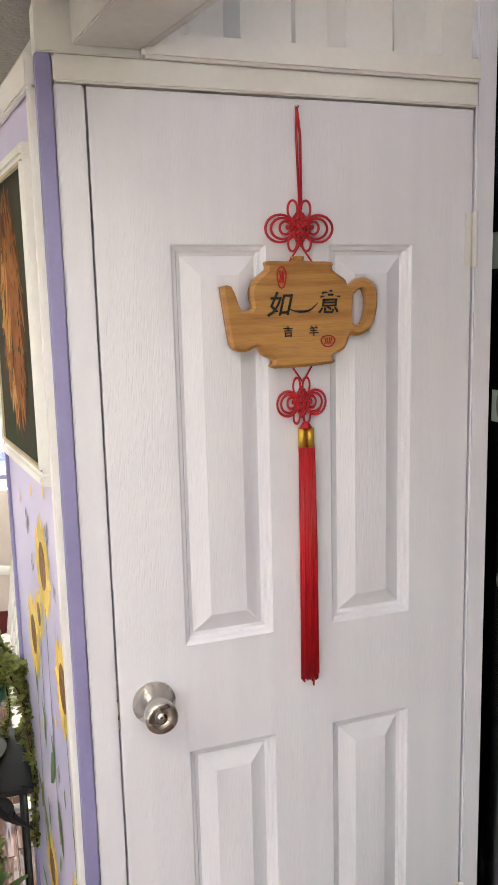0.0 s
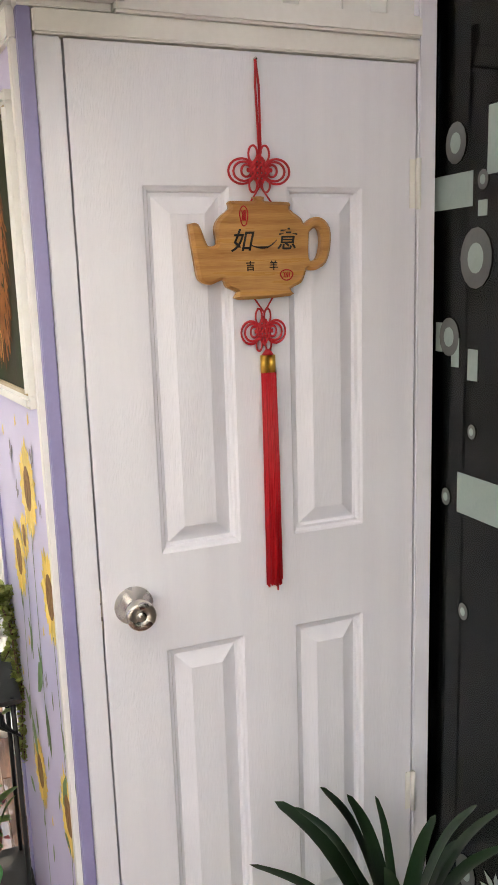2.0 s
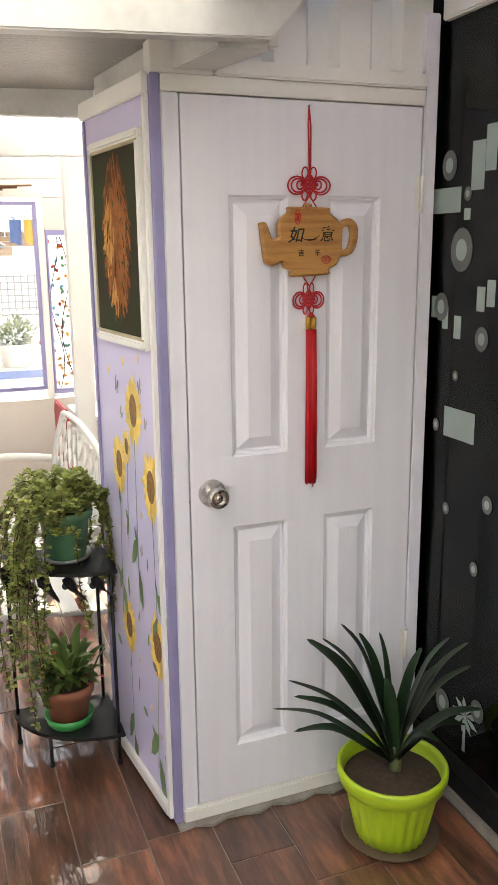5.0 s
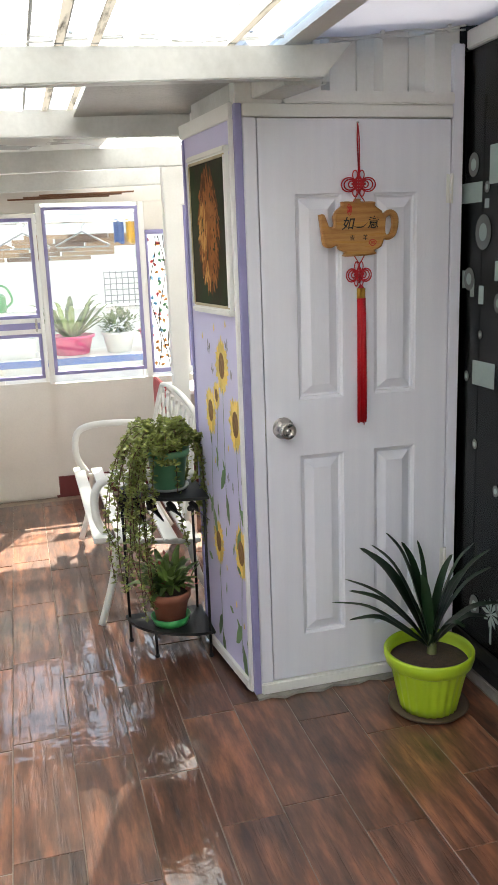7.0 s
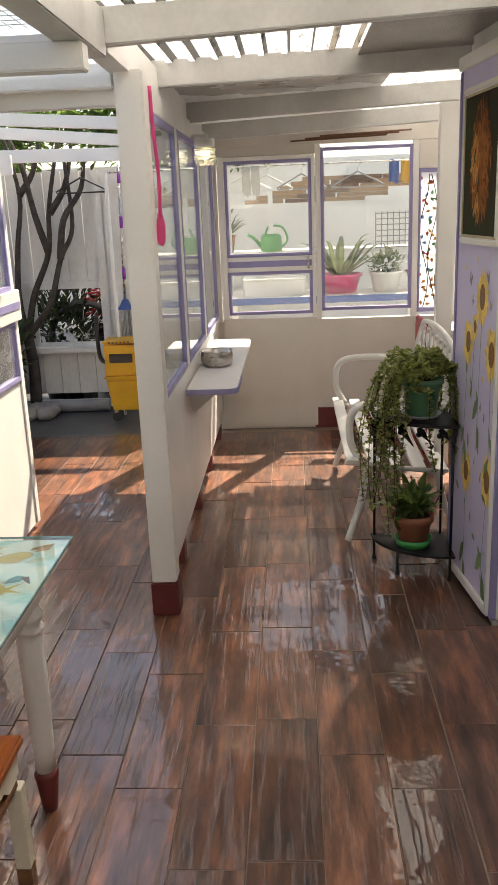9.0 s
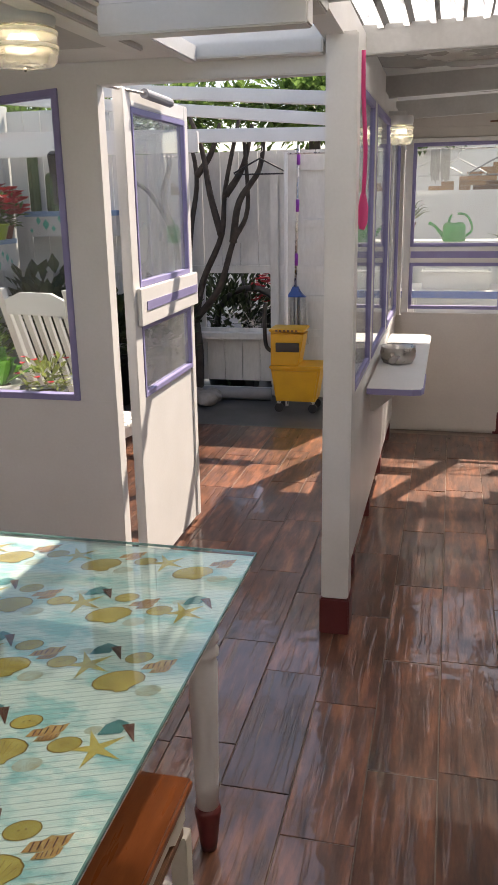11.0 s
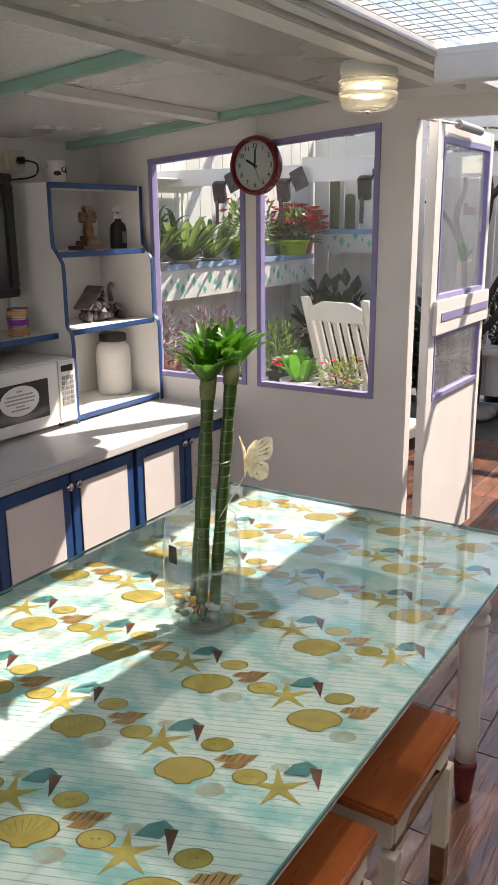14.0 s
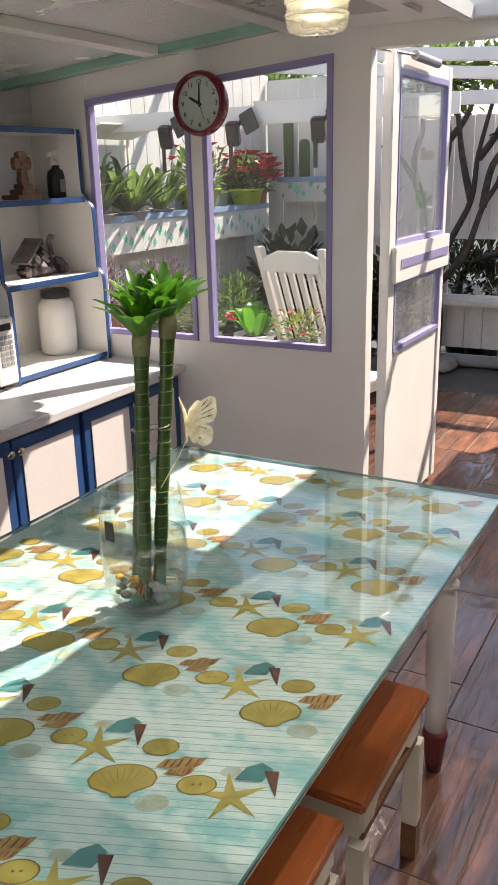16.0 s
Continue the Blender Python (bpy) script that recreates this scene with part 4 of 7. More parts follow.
def stalk(t, y, z0, z1, bend, leaves):
    b = bmesh.new()
    L = smooth_line([(0, 0, z1), (0, bend * .6, (z0 + z1) / 2), (0, bend, z0)], 6)
    for p, q in zip(L, L[1:]):
        flat_poly(b, [(p.y - .0035, p.z), (p.y + .0035, p.z), (q.y + .0035, q.z), (q.y - .0035, q.z)], -0.0008)
    part("stalk", b, STALK, t)
    for dz, dy, ln in leaves:
        b = bmesh.new()
        o = bend * .6
        d = Vector((dy, dz)).normalized()
        s = Vector((-d.y, d.x)) * ln * .2
        base = Vector((o, (z0 + z1) / 2 + dz * .5))
        pts = [base, base + d * ln * .35 + s, base + d * ln * .7 + s * .8, base + d * ln, base + d * ln * .7 - s * .8, base + d * ln * .35 - s]
        flat_poly(b, [tuple(p) for p in pts], -0.0010)
        part("sticker_leaf", b, STALK, t)


for y, z, r, ln, bend, lv in ((.405, 1.22, .095, .60, .02, ((-.1, .10, .14), (-.3, -.08, .13))), (.21, 1.02, .095, .50, -.02, ((-.2, .09, .16), (-.05, -.10, .16), (-.35, .07, .13))), (.64, 1.03, .085, .52, .05, ((-.2, -.1, .13), (-.1, .06, .1))),
                             (.20, .53, .095, .42, .05, ((-.1, .12, .16), (-.25, -.10, .18))), (.60, .50, .085, .40, .0, ((-.15, .10, .14), (-.3, -.1, .14))), (.52, 1.10, .05, .30, .03, ((-.1, .05, .08),))):
    f = sunflower(y - .055, z + .015, r * .95)
    stalk(f, y, -ln, -r * .9, bend, lv)
for y, z in ((.3, 1.38), (.5, 1.36), (.72, 1.32), (.33, .92), (.12, .66), (.45, .42), (.3, .30), (.75, .72), (.58, .84), (.18, .24)):
    t = thing("wall_sticker", "loose yellow petal sticker on the lilac wall", "sticker", MURAL_X - 0.0005, y - .04, z + .01, group="petal stickers on the closet wall")
    b = bmesh.new()
    flat_poly(b, [(-.008, -.006), (.010, -.014), (.014, .004), (.002, .016)], -0.0006)
    part("petal", b, PETAL, t)

FLUTTER = surf("sticker_grey_blue", (0.22, 0.26, 0.36), (0.30, 0.24, 0.22), rough=0.5, scale=60, island=0.3)
for y, z, s_, a in ((.62, 1.28, .026, .4), (.30, 1.30, .024, -.3), (.57, 1.20, .020, .9), (.24, 1.20, .018, .2), (.13, .82, .020, .5), (.36, .80, .018, -.5)):
    t = thing("wall_sticker", "small winged sticker on the lilac wall", "sticker", MURAL_X - 0.0005, y - .045, z + .01, group="winged stickers on the closet wall")
    for k, sg in enumerate((-1, 1)):
        b = bmesh.new()
        flat_poly(b, [(sg * s_ * (u * math.cos(a) - sg * v * math.sin(a)), s_ * (sg * u * math.sin(a) + v * math.cos(a))) for u, v in ((.05, -.2), (.3, -.9), (.75, -.6), (.6, -.1), (1.0, .5), (.8, 1.1), (.4, .9), (.05, .2))], -0.0006 - .0002 * k)
        part("wing", b, FLUTTER, t)
for i in range(16):
    y, z = .10 + .64 * ((i * 37) % 16) / 16, .16 + .80 * ((i * 23) % 16) / 16
    t = thing("wall_sticker", "small green leaf sticker on the lilac wall", "sticker", MURAL_X - 0.0005, y - .02, z, group="leaf stickers on the closet wall")
    b = bmesh.new()
    a, ln = 1.1 + .9 * math.sin(i * 1.7), .05 + .03 * ((i * 5) % 4) / 3
    c, s = math.cos(a), math.sin(a)
    flat_poly(b, [(u * c - v * s, u * s + v * c) for u, v in ((0, 0), (ln * .35, ln * .17), (ln * .7, ln * .13), (ln, 0), (ln * .7, -ln * .13), (ln * .35, -ln * .17))], -0.0011)
    part("sticker_leaf", b, STALK, t)

# framed picture
pic = thing("framed_picture", "dark painting with tawny shapes in a white frame", "picture", -0.0755, 0.395, 1.705)
for a, b, c, d in ((-.325, .325, .256, .280), (-.325, .325, -.280, -.256), (-.325, -.303, -.2555, .2555), (.303, .325, -.2555, .2555)):
    part("frame_rail", box(-0.026, 0.0, a, b, c, d, 0.006), WHITE, pic, "white moulded frame")
for a, b, c, d in ((-.303, .303, .246, .2555), (-.303, .303, -.2555, -.246), (-.303, -.293, -.2455, .2455), (.293, .303, -.2455, .2455)):
    part("slip", box(-0.0225, -0.010, a, b, c, d, 0.002), surf("gilt_slip", (0.55, 0.45, 0.28), (0.4, 0.32, 0.2), rough=0.4), pic, "cream gilt slip")
part("canvas", box(-0.019, -0.008, -.2925, .2925, -.2455, .2455), surf("dark_painted_canvas", (0.035, 0.022, 0.014), (0.03, 0.05, 0.02), rough=0.75, scale=5, fine=80, bump=0.3, spec=0.2), pic, "dark brown painted canvas")
TAWNY = surf("tawny_paint", (0.40, 0.15, 0.045), (0.20, 0.07, 0.022), rough=0.75, spec=0.2, scale=14, fine=60, bump=0.4)
OCHRE = surf("ochre_paint", (0.68, 0.38, 0.12), (0.42, 0.18, 0.05), rough=0.75, spec=0.2, scale=20, fine=80, bump=0.4)
UMBER = surf("umber_paint", (0.16, 0.06, 0.02), (0.08, 0.03, 0.012), rough=0.75, spec=0.2, scale=30, fine=80, bump=0.4)
rnd = random.Random(5)
strokes = {"tawny": (bmesh.new(), TAWNY), "ochre": (bmesh.new(), OCHRE), "umber": (bmesh.new(), UMBER)}
for i in range(620):
    a, q = rnd.uniform(0, 6.28), math.sqrt(rnd.random())
    y, z = -.01 + .18 * q * math.cos(a), .01 + .21 * q * math.sin(a)
    near = math.hypot((y - .09) / .10, (z - .03) / .15)
    low = math.hypot((y - .05) / .09, (z + .15) / .06)
    kind = "ochre" if min(near, low) < rnd.uniform(.2, .9) else "umber" if q > rnd.uniform(.62, 1.1) else "tawny"
    t, ln, wd = 1.57 + .9 * (y + .01) / .17 + rnd.uniform(-.35, .35), rnd.uniform(.025, .075), rnd.uniform(.008, .020)
    c, s_ = math.cos(t), math.sin(t)
    flat_poly(strokes[kind][0], [(y + u * ln * c - v * wd * s_, z + u * ln * s_ + v * wd * c) for u, v in ((-.5, 0), (-.2, .5), (.25, .4), (.5, 0), (.2, -.5), (-.25, -.4))], -0.0194 - 0.000003 * i)
for kind, (b_, mt) in strokes.items():
    tagged(part("brushwork", b_, mt, pic), kind="stuff")

# the closet's side stands askew, drawing outwards from its front corner
hinge_line = Vector((MURAL_X, 0.0205, 0.0))
askew = Matrix.Translation(hinge_line) @ Matrix.Rotation(math.atan2(0.060, 0.525), 4, "Z") @ Matrix.Diagonal((1.0, 0.611, 1.0, 1.0)) @ Matrix.Translation(-hinge_line)
for ob in [o for o in bpy.data.objects if o.parent is None and o.name.split(".")[0] in ("wall_mural", "wall_sticker", "framed_picture")]:
    ob.matrix_world = askew @ ob.matrix_world

# ---- stickers on the dark glass ----
for y, z, w_, h in ((-.142, 1.188, .145, .088), (-.033, 1.812, .138, .068), (-.173, 1.895, .055, .125), (-.225, 1.935, .045, .115), (.005, 1.515, .024, .062), (-.053, 1.486, .026, .062), (-.113, 1.464, .032, .064), (-.213, 1.548, .034, .066), (-.255, 1.565, .034, .07), (-.134, 1.772, .028, .030), (-.9, 1.3, .2, .1), (-.7, 1.8, .12, .1)):
    t = thing("glass_sticker", "frosted square sticker on the dark glass", "sticker", GW - 0.001, y, z, group="frosted stickers on the glass door")
    part("film", prism([(-w_ / 2, -h / 2), (w_ / 2, -h / 2), (w_ / 2, h / 2), (-w_ / 2, h / 2)], -0.0006, 0.0004, "x"), FROSTED, t)
GREYFILM = surf("grey_film", (0.14, 0.15, 0.15), (0.10, 0.11, 0.11), rough=0.6)
for y, z, r in ((-.044, 1.905, .034), (-.117, 1.677, .050), (-.032, 1.517, .034), (-.116, 1.326, .013), (-.226, 1.441, .028), (-.134, 1.825, .016), (-.030, 1.168, .016), (-.100, .925, .016), (-.290, .990, .022), (-.247, .785, .018), (-.13, .30, .035), (-.30, .36, .03)):
    t = thing("glass_sticker", "round frosted sticker on the dark glass", "sticker", GW - 0.001, y, z, group="frosted stickers on the glass door")
    part("film", prism([(r * math.cos(i * .42), r * 1.2 * math.sin(i * .42)) for i in range(15)], -0.0016, -0.0008, "x"), GREYFILM, t)
    part("film_centre", prism([(.5 * r * math.cos(i * .42), .6 * r * math.sin(i * .42)) for i in range(15)], -0.0024, -0.0017, "x"), FROSTED, t)
t = thing("glass_sticker", "frosted palm tree sticker on the dark glass", "sticker", GW - 0.001, -.245, .285, group="frosted stickers on the glass door")
b = bmesh.new()
flat_poly(b, [(-.008, -.09), (.008, -.09), (.005, .03), (-.005, .03)], -0.0006)
part("film", b, FROSTED, t)
for i in range(9):
    a = i * 2 * math.pi / 9
    b = bmesh.new()
    flat_poly(b, [(0, .03), (.04 * math.cos(a - .25), .03 + .04 * math.sin(a - .25)), (.065 * math.cos(a), .03 + .06 * math.sin(a)), (.04 * math.cos(a + .25), .03 + .04 * math.sin(a + .25))], -0.0007 - .00002 * i)
    part("frond", b, FROSTED, t)

# ---- dining table ----
CLOTH = surf("printed_cloth", (0.40, 0.68, 0.68), (0.88, 0.89, 0.85), rough=0.5, scale=9, fine=40, bump=0.0, stretch=(1.0, 1.6, 1))
TX0, TX1, TY0, TY1, TZ = -2.385, -1.415, -2.78, -0.900, 0.760
table = thing("dining_table", "white turned-leg dining table topped by printed cloth and glass", "table", (TX0 + TX1) / 2, (TY0 + TY1) / 2, 0)
hx, hy = (TX1 - TX0) / 2, (TY1 - TY0) / 2
part("tabletop", box(-hx + .012, hx - .012, -hy + .012, hy - .012, .725, .752, .004), WHITE, table)
for a, b, c, d in ((-hx + .07, hx - .07, -hy + .07, -hy + .09), (-hx + .07, hx - .07, hy - .09, hy - .07), (-hx + .07, -hx + .09, -hy + .091, hy - .091), (hx - .09, hx - .07, -hy + .091, hy - .091)):
    part("apron", box(a, b, c, d, .63, .7245, .002), WHITE, table)
for sx in (-1, 1):
    for sy in (-1, 1):
        lg = part("leg", lathe([(.028, .13), (.030, .2), (.034, .40), (.036, .53), (.030, .545), (.040, .555), (.040, .565), (.030, .575), (.041, .59), (.041, .60), (.034, .61), (.036, .724)], 24, sx * (hx - .105), sy * (hy - .13)), WHITE, table, "white turned leg", True)
        part("leg_foot", lathe([(.020, .0), (.023, .02), (.030, .09), (.034, .115), (.030, .1295)], 24, sx * (hx - .105), sy * (hy - .13)), MAROON, lg, "maroon painted foot", True)
ramp_ = [q for q in CLOTH.node_tree.nodes if q.type == "VALTORGB"][0].color_ramp.elements
ramp_[0].position, ramp_[1].position = 0.54, 0.72
cloth = thing("tablecloth", "turquoise and white striped cloth printed with yellow seashells, under glass", "tablecloth", (TX0 + TX1) / 2, (TY0 + TY1) / 2, .7525)
part("sheet", box(-hx + .006, hx - .006, -hy + .006, hy - .006, 0, .0025), CLOTH, cloth)
b = bmesh.new()
ca, sa = math.cos(radians(22)), math.sin(radians(22))
for i in range(-80, 81):
    c = i * .014
    lo, hi = -3.0, 3.0
    for o_, d_, lim in ((-c * sa, ca, hx - .008), (c * ca, sa, hy - .008)):
        lo, hi = max(lo, (-lim - o_) / d_), min(hi, (lim - o_) / d_)
    if hi - lo > .02:
        b.faces.new([b.verts.new((t_ * ca - (c + e_) * sa, t_ * sa + (c + e_) * ca, .0028)) for t_, e_ in ((lo, 0), (hi, 0), (hi, .0013), (lo, .0013))])
tagged(part("printed_lines", b, surf("grey_green_ink", (0.36, 0.45, 0.44), (0.44, 0.53, 0.51), bump=0), cloth), kind="stuff")
SHELLY = surf("printed_yellow", (0.68, 0.50, 0.14), (0.52, 0.33, 0.07), rough=0.5, scale=40, bump=0, island=0.15)
SHELLO = surf("printed_orange", (0.66, 0.40, 0.16), (0.50, 0.20, 0.06), rough=0.5, scale=60, bump=0, island=0.2)
SHELLT = surf("printed_teal", (0.12, 0.34, 0.34), (0.08, 0.22, 0.23), rough=0.5, scale=40, bump=0)
SHELLB = surf("printed_brown", (0.24, 0.08, 0.05), (0.12, 0.04, 0.03), rough=0.5, scale=40, bump=0)
SHELLW = surf("printed_pale", (0.62, 0.70, 0.66), (0.55, 0.45, 0.30), rough=0.5, scale=50, bump=0)
SHELLE = surf("printed_outline", (0.34, 0.18, 0.03), (0.26, 0.13, 0.02), rough=0.5, bump=0)


def printed(pts, ox, oy, h, bm, s=1.0):
    bm.faces.new([bm.verts.new((ox + x * s, oy + y * s, h)) for x, y in pts])


FAN = [(-.012, -.034), (.012, -.034), (.016, -.026)] + [(.052 * math.cos(a) * (1 + .02 * math.cos(14 * a)), .004 + .034 * math.sin(a)) for a in [(-.5 + i * .149) for i in range(29)]] + [(-.016, -.026)]
STAR = [((.055 if i % 2 == 0 else .013) * math.cos(.35 + i * math.pi / 5), (.050 if i % 2 == 0 else .013) * math.sin(.35 + i * math.pi / 5)) for i in range(10)]
OVAL = [(.026 * math.cos(i * .4), .018 * math.sin(i * .4)) for i in range(16)]
FANT = [(-.026, -.012), (.010, -.018), (.026, .004), (.012, .018), (-.010, .010)]
CONE = [(-.010, .022), (.010, .020), (.002, -.028)]
CONCH = [(-.036, -.004), (-.022, .012), (-.006, .010), (.006, .016), (.024, .010), (.038, .012), (.026, -.006), (.010, -.014), (-.012, -.010)]
RIBF = [[(math.cos(a) * .010 - .0006 * math.sin(a), -.026 + math.sin(a) * .010), (math.cos(a) * .046 * (1), -.012 + math.sin(a) * .042), (math.cos(a) * .046 + .0016, -.012 + math.sin(a) * .042)] for a in [.35 + i * .3 for i in range(9)]]
STREAKS = [[(x - .006, -.006), (x - .004, -.007), (x + .004, .009), (x + .002, .010)] for x in (-.020, -.010, .0, .012, .024)]
prints = {k: bmesh.new() for k in "YOTBWE"}
ra, rb = math.cos(radians(30)), math.sin(radians(30))
turned = lambda pts, s_: [((x * ra - y * rb) * s_, (x * rb + y * ra) * s_) for x, y in pts]
cx_, cy_ = (TX0 + TX1) / 2, (TY0 + TY1) / 2
for j in range(-6, 7):
    for i in range(-6, 7):
        ox, oy = -1.760 + i * .225 + (.1125 if j % 2 else 0) - cx_, -1.922 + j * .224 - cy_
        for pts, dx, dy, k, h, s_ in ((FAN, 0, 0, "E", .0035, .92), (FAN, 0, 0, "Y", .0036, .87), (STAR, -.078, .042, "Y", .0034, .98), (OVAL, .095, .041, "E", .00345, 1.08), (OVAL, .095, .041, "Y", .0035, 1.0), (OVAL, .007, .083, "E", .00335, 1.05), (OVAL, .007, .083, "Y", .0034, .98), (CONCH, .053, .066, "O", .0037, .98), (CONCH, .060, .050, "O", .0036, .6), (FANT, -.072, .098, "T", .0038, 1.05), (CONE, -.040, .092, "B", .0039, 1.05), (OVAL, -.10, .085, "W", .0032, .6), (OVAL, .060, -.015, "W", .0031, .9)):
            if abs(ox + dx) < hx - .045 and abs(oy + dy) < hy - .045:
                printed(turned(pts, s_), ox + dx, oy + dy, h, prints[k])
                if pts is CONCH:
                    for q in STREAKS:
                        printed(turned(q, s_), ox + dx, oy + dy, .0041, prints["B"])
                if pts is OVAL and k == "Y":
                    for q in (-.005, .005):
                        printed(turned([(q + .0022 * math.cos(t_), .0022 * math.sin(t_)) for t_ in (0, 1.05, 2.1, 3.14, 4.2, 5.2)], s_), ox + dx, oy + dy, .0040, prints["E"])
                if pts is FAN and k == "Y":
                    for q in RIBF:
                        printed(turned(q, s_), ox, oy, .0040, prints["E"])
for k, mt, nm in (("Y", SHELLY, "yellow printed shells and starfish"), ("O", SHELLO, "orange printed conches"), ("T", SHELLT, "teal printed shells"), ("B", SHELLB, "brown printed cone shells"), ("W", SHELLW, "pale printed shells"), ("E", SHELLE, "brown printed ribs")):
    tagged(part("shell_print", prints[k], mt, cloth, nm), kind="stuff")
GZ = .7575
gt = g = part("glass_top", box(-hx, hx, -hy, hy, GZ, GZ + .006), TABLEGLASS, table, "clear glass sheet over the cloth")
g.visible_shadow = False
for s in ((-hx, -hx + .002, -hy, hy), (hx - .002, hx, -hy, hy), (-hx, hx, hy - .002, hy), (-hx, hx, -hy, -hy + .002)):
    e = part("ground_edge", box(s[0] - .0005, s[1] + .0005, s[2] - .0005, s[3] + .0005, GZ + .0002, GZ + .0058), surf("glass_edge", (0.10, 0.22, 0.20), (0.14, 0.28, 0.25), rough=0.15, bump=0), gt, "greenish ground glass edge")

# vase with lucky bamboo
VX, VY, VZ = -1.905, -1.727, .7640
VASEGLASS = glass("vase_glass", (0.985, 0.995, 0.99), 0.995, gloss=0.09)
def tube_wall(profile, k):
    """A thin open glass wall with a closed foot and a rounded lip."""
    bm = lathe(profile, k)
    bm.faces.ensure_lookup_table()
    bmesh.ops.delete(bm, geom=[bm.faces[-1]], context="FACES_ONLY")
    r, z = profile[-1]
    return tube([(r * math.cos(i * 2 * math.pi / k), r * math.sin(i * 2 * math.pi / k), z) for i in range(k)], .0016, 6, bm, True)


vase = thing("glass_vase", "clear rounded glass vase half full of water with pebbles", "vase", VX, VY, VZ)
vase.scale = (.9, .9, 1.0)
prof = [(.060, .0), (.076, .006), (.088, .05), (.092, .10), (.091, .16), (.083, .222), (.080, .232)]
o = part("vase_wall", tube_wall(prof, 48), VASEGLASS, vase, "", True)
o.visible_shadow = False
m = glass("water", (0.95, 0.985, 0.94), 0.99, gloss=0.12)
o = part("water", lathe([(.058, .0095), (.072, .012), (.084, .05), (.0875, .10), (.087, .138), (.080, .139)], 48), m, vase, "", True)
o.visible_shadow = False
part("tag", box(.0895, .0915, -.012, .012, .155, .192), BLACKPLASTIC, vase, "small black tag", False, pose(0, 0, 0, 0, 0, -100))
ROOT = surf("orange_root", (0.62, 0.24, 0.05), (0.45, 0.14, 0.03), rough=0.6)
for i in range(60):
    a, r = random.uniform(0, 6.28), random.uniform(.015, .066)
    part("root", tube(smooth_line([(.01, 0, .05), (r * .5 * math.cos(a), r * .5 * math.sin(a), .045), (r * math.cos(a), r * math.sin(a), random.uniform(.018, .06))], 3), .0014, 4), ROOT, vase)
for i in range(26):
    a, r = random.uniform(0, 6.28), random.uniform(0, .062)
    s = random.uniform(.007, .014)
    pb = bmesh.new()
    bmesh.ops.create_icosphere(pb, subdivisions=2, radius=s)
    for v in pb.verts:
        v.co = Vector((v.co.x * 1.2, v.co.y, v.co.z * .7)) * (1 + .15 * noise.noise(v.co * 90))
    part("pebble", pb, [GREYPLASTIC, GREYPLASTIC, YELLOW, POTGREEN, WHITEPLASTIC, GREYPLASTIC][i % 6], vase, "", True, pose(r * math.cos(a), r * math.sin(a), .022 + .012 * (i % 3), 0, 0, i * 40))
bam = thing("lucky_bamboo", "ringed green bamboo stalks with leafy tops standing in the vase", "plant", VX, VY, VZ + .012)
STALKG = surf("bamboo_stalk", (0.018, 0.050, 0.008), (0.05, 0.10, 0.018), rough=0.35, scale=12, stretch=(1, 1, 3))
RINGM = surf("bamboo_ring", (0.20, 0.24, 0.08), (0.12, 0.16, 0.05), rough=0.5)
for (x0, y0, x1, y1, h) in ((-.022, .0, .014, .02, .510), (.020, .010, .058, .035, .522), (.004, -.012, .028, -.005, .495)):
    b, rb = bmesh.new(), bmesh.new()
    k = 22
    pts = [(x0 + (x1 - x0) * i / k, y0 + (y1 - y0) * i / k, h * i / k) for i in range(k + 1)]
    st = part("stalk", tube(pts, [.0124 + .0010 * math.sin(i * 1.3) for i in range(k + 1)], 14), STALKG, bam, "", True)
    for i in range(2, k):
        q, q2 = Vector(pts[i]), Vector(pts[i]) + Vector((0, 0, .0016))
        part("ring", tube([q, q2], .0137, 14), RINGM, st)
    part("leaf_sheath", tube([pts[-2], pts[-1], (x1, y1, h + .02)], [.0150, .0165, .013], 12), surf("dry_sheath", (0.20, 0.20, 0.09), (0.09, 0.11, 0.04), rough=0.6), st, "", True)
    for i in range(20):
        a, el = i * 2.4 + x0 * 50, random.uniform(.55, 1.45)
        ln = random.uniform(.070, .112)
        d = Vector((math.cos(a) * math.cos(el), math.sin(a) * math.cos(el), math.sin(el)))
        s = Vector((x1, y1, h + .005))
        lb = bmesh.new()
        leaf_blade(lb, [s, s + d * ln * .35, s + d * ln * .7 + Vector((0, 0, .004)), s + d * ln + Vector((math.cos(a) * .012, math.sin(a) * .012, 0))], .027, .4)
        part("leaf", lb, LEAFBRIGHT, st, "", True)
part("wire_tie", tube([(.0 + .04 * math.cos(t) + .02, .015 + .022 * math.sin(t), .335 + .008 * math.cos(t)) for t in [i * .4 for i in range(16)]], .0012, 5, None, True), STEEL, bam)
bf = bmesh.new()
for sx, k in ((1, 1.0), (.55, .85)):
    for pts in ([(0, 0), (.010 * sx, .030), (.028 * sx, .044), (.040 * sx, .050), (.050 * sx, .050), (.054 * sx, .044), (.053 * sx, .034), (.055 * sx, .026), (.052 * sx, .016), (.046 * sx, .006), (.030 * sx, .0)], [(0, 0), (.028 * sx, .0), (.040 * sx, -.004), (.045 * sx, -.012), (.044 * sx, -.022), (.040 * sx, -.032), (.032 * sx, -.039), (.024 * sx, -.042), (.015 * sx, -.037), (.006 * sx, -.02)]):
        vs = [bf.verts.new((x * k, -.012 * (1 - sx) + .012 * math.sin(x * 40), z * k)) for x, z in pts]
        bf.faces.new(vs)
tube([(-.004, 0, -.035), (-.002, 0, 0), (-.006, 0, .02), (-.016, 0, .045)], [.002, .004, .003, .001], 6, bf)
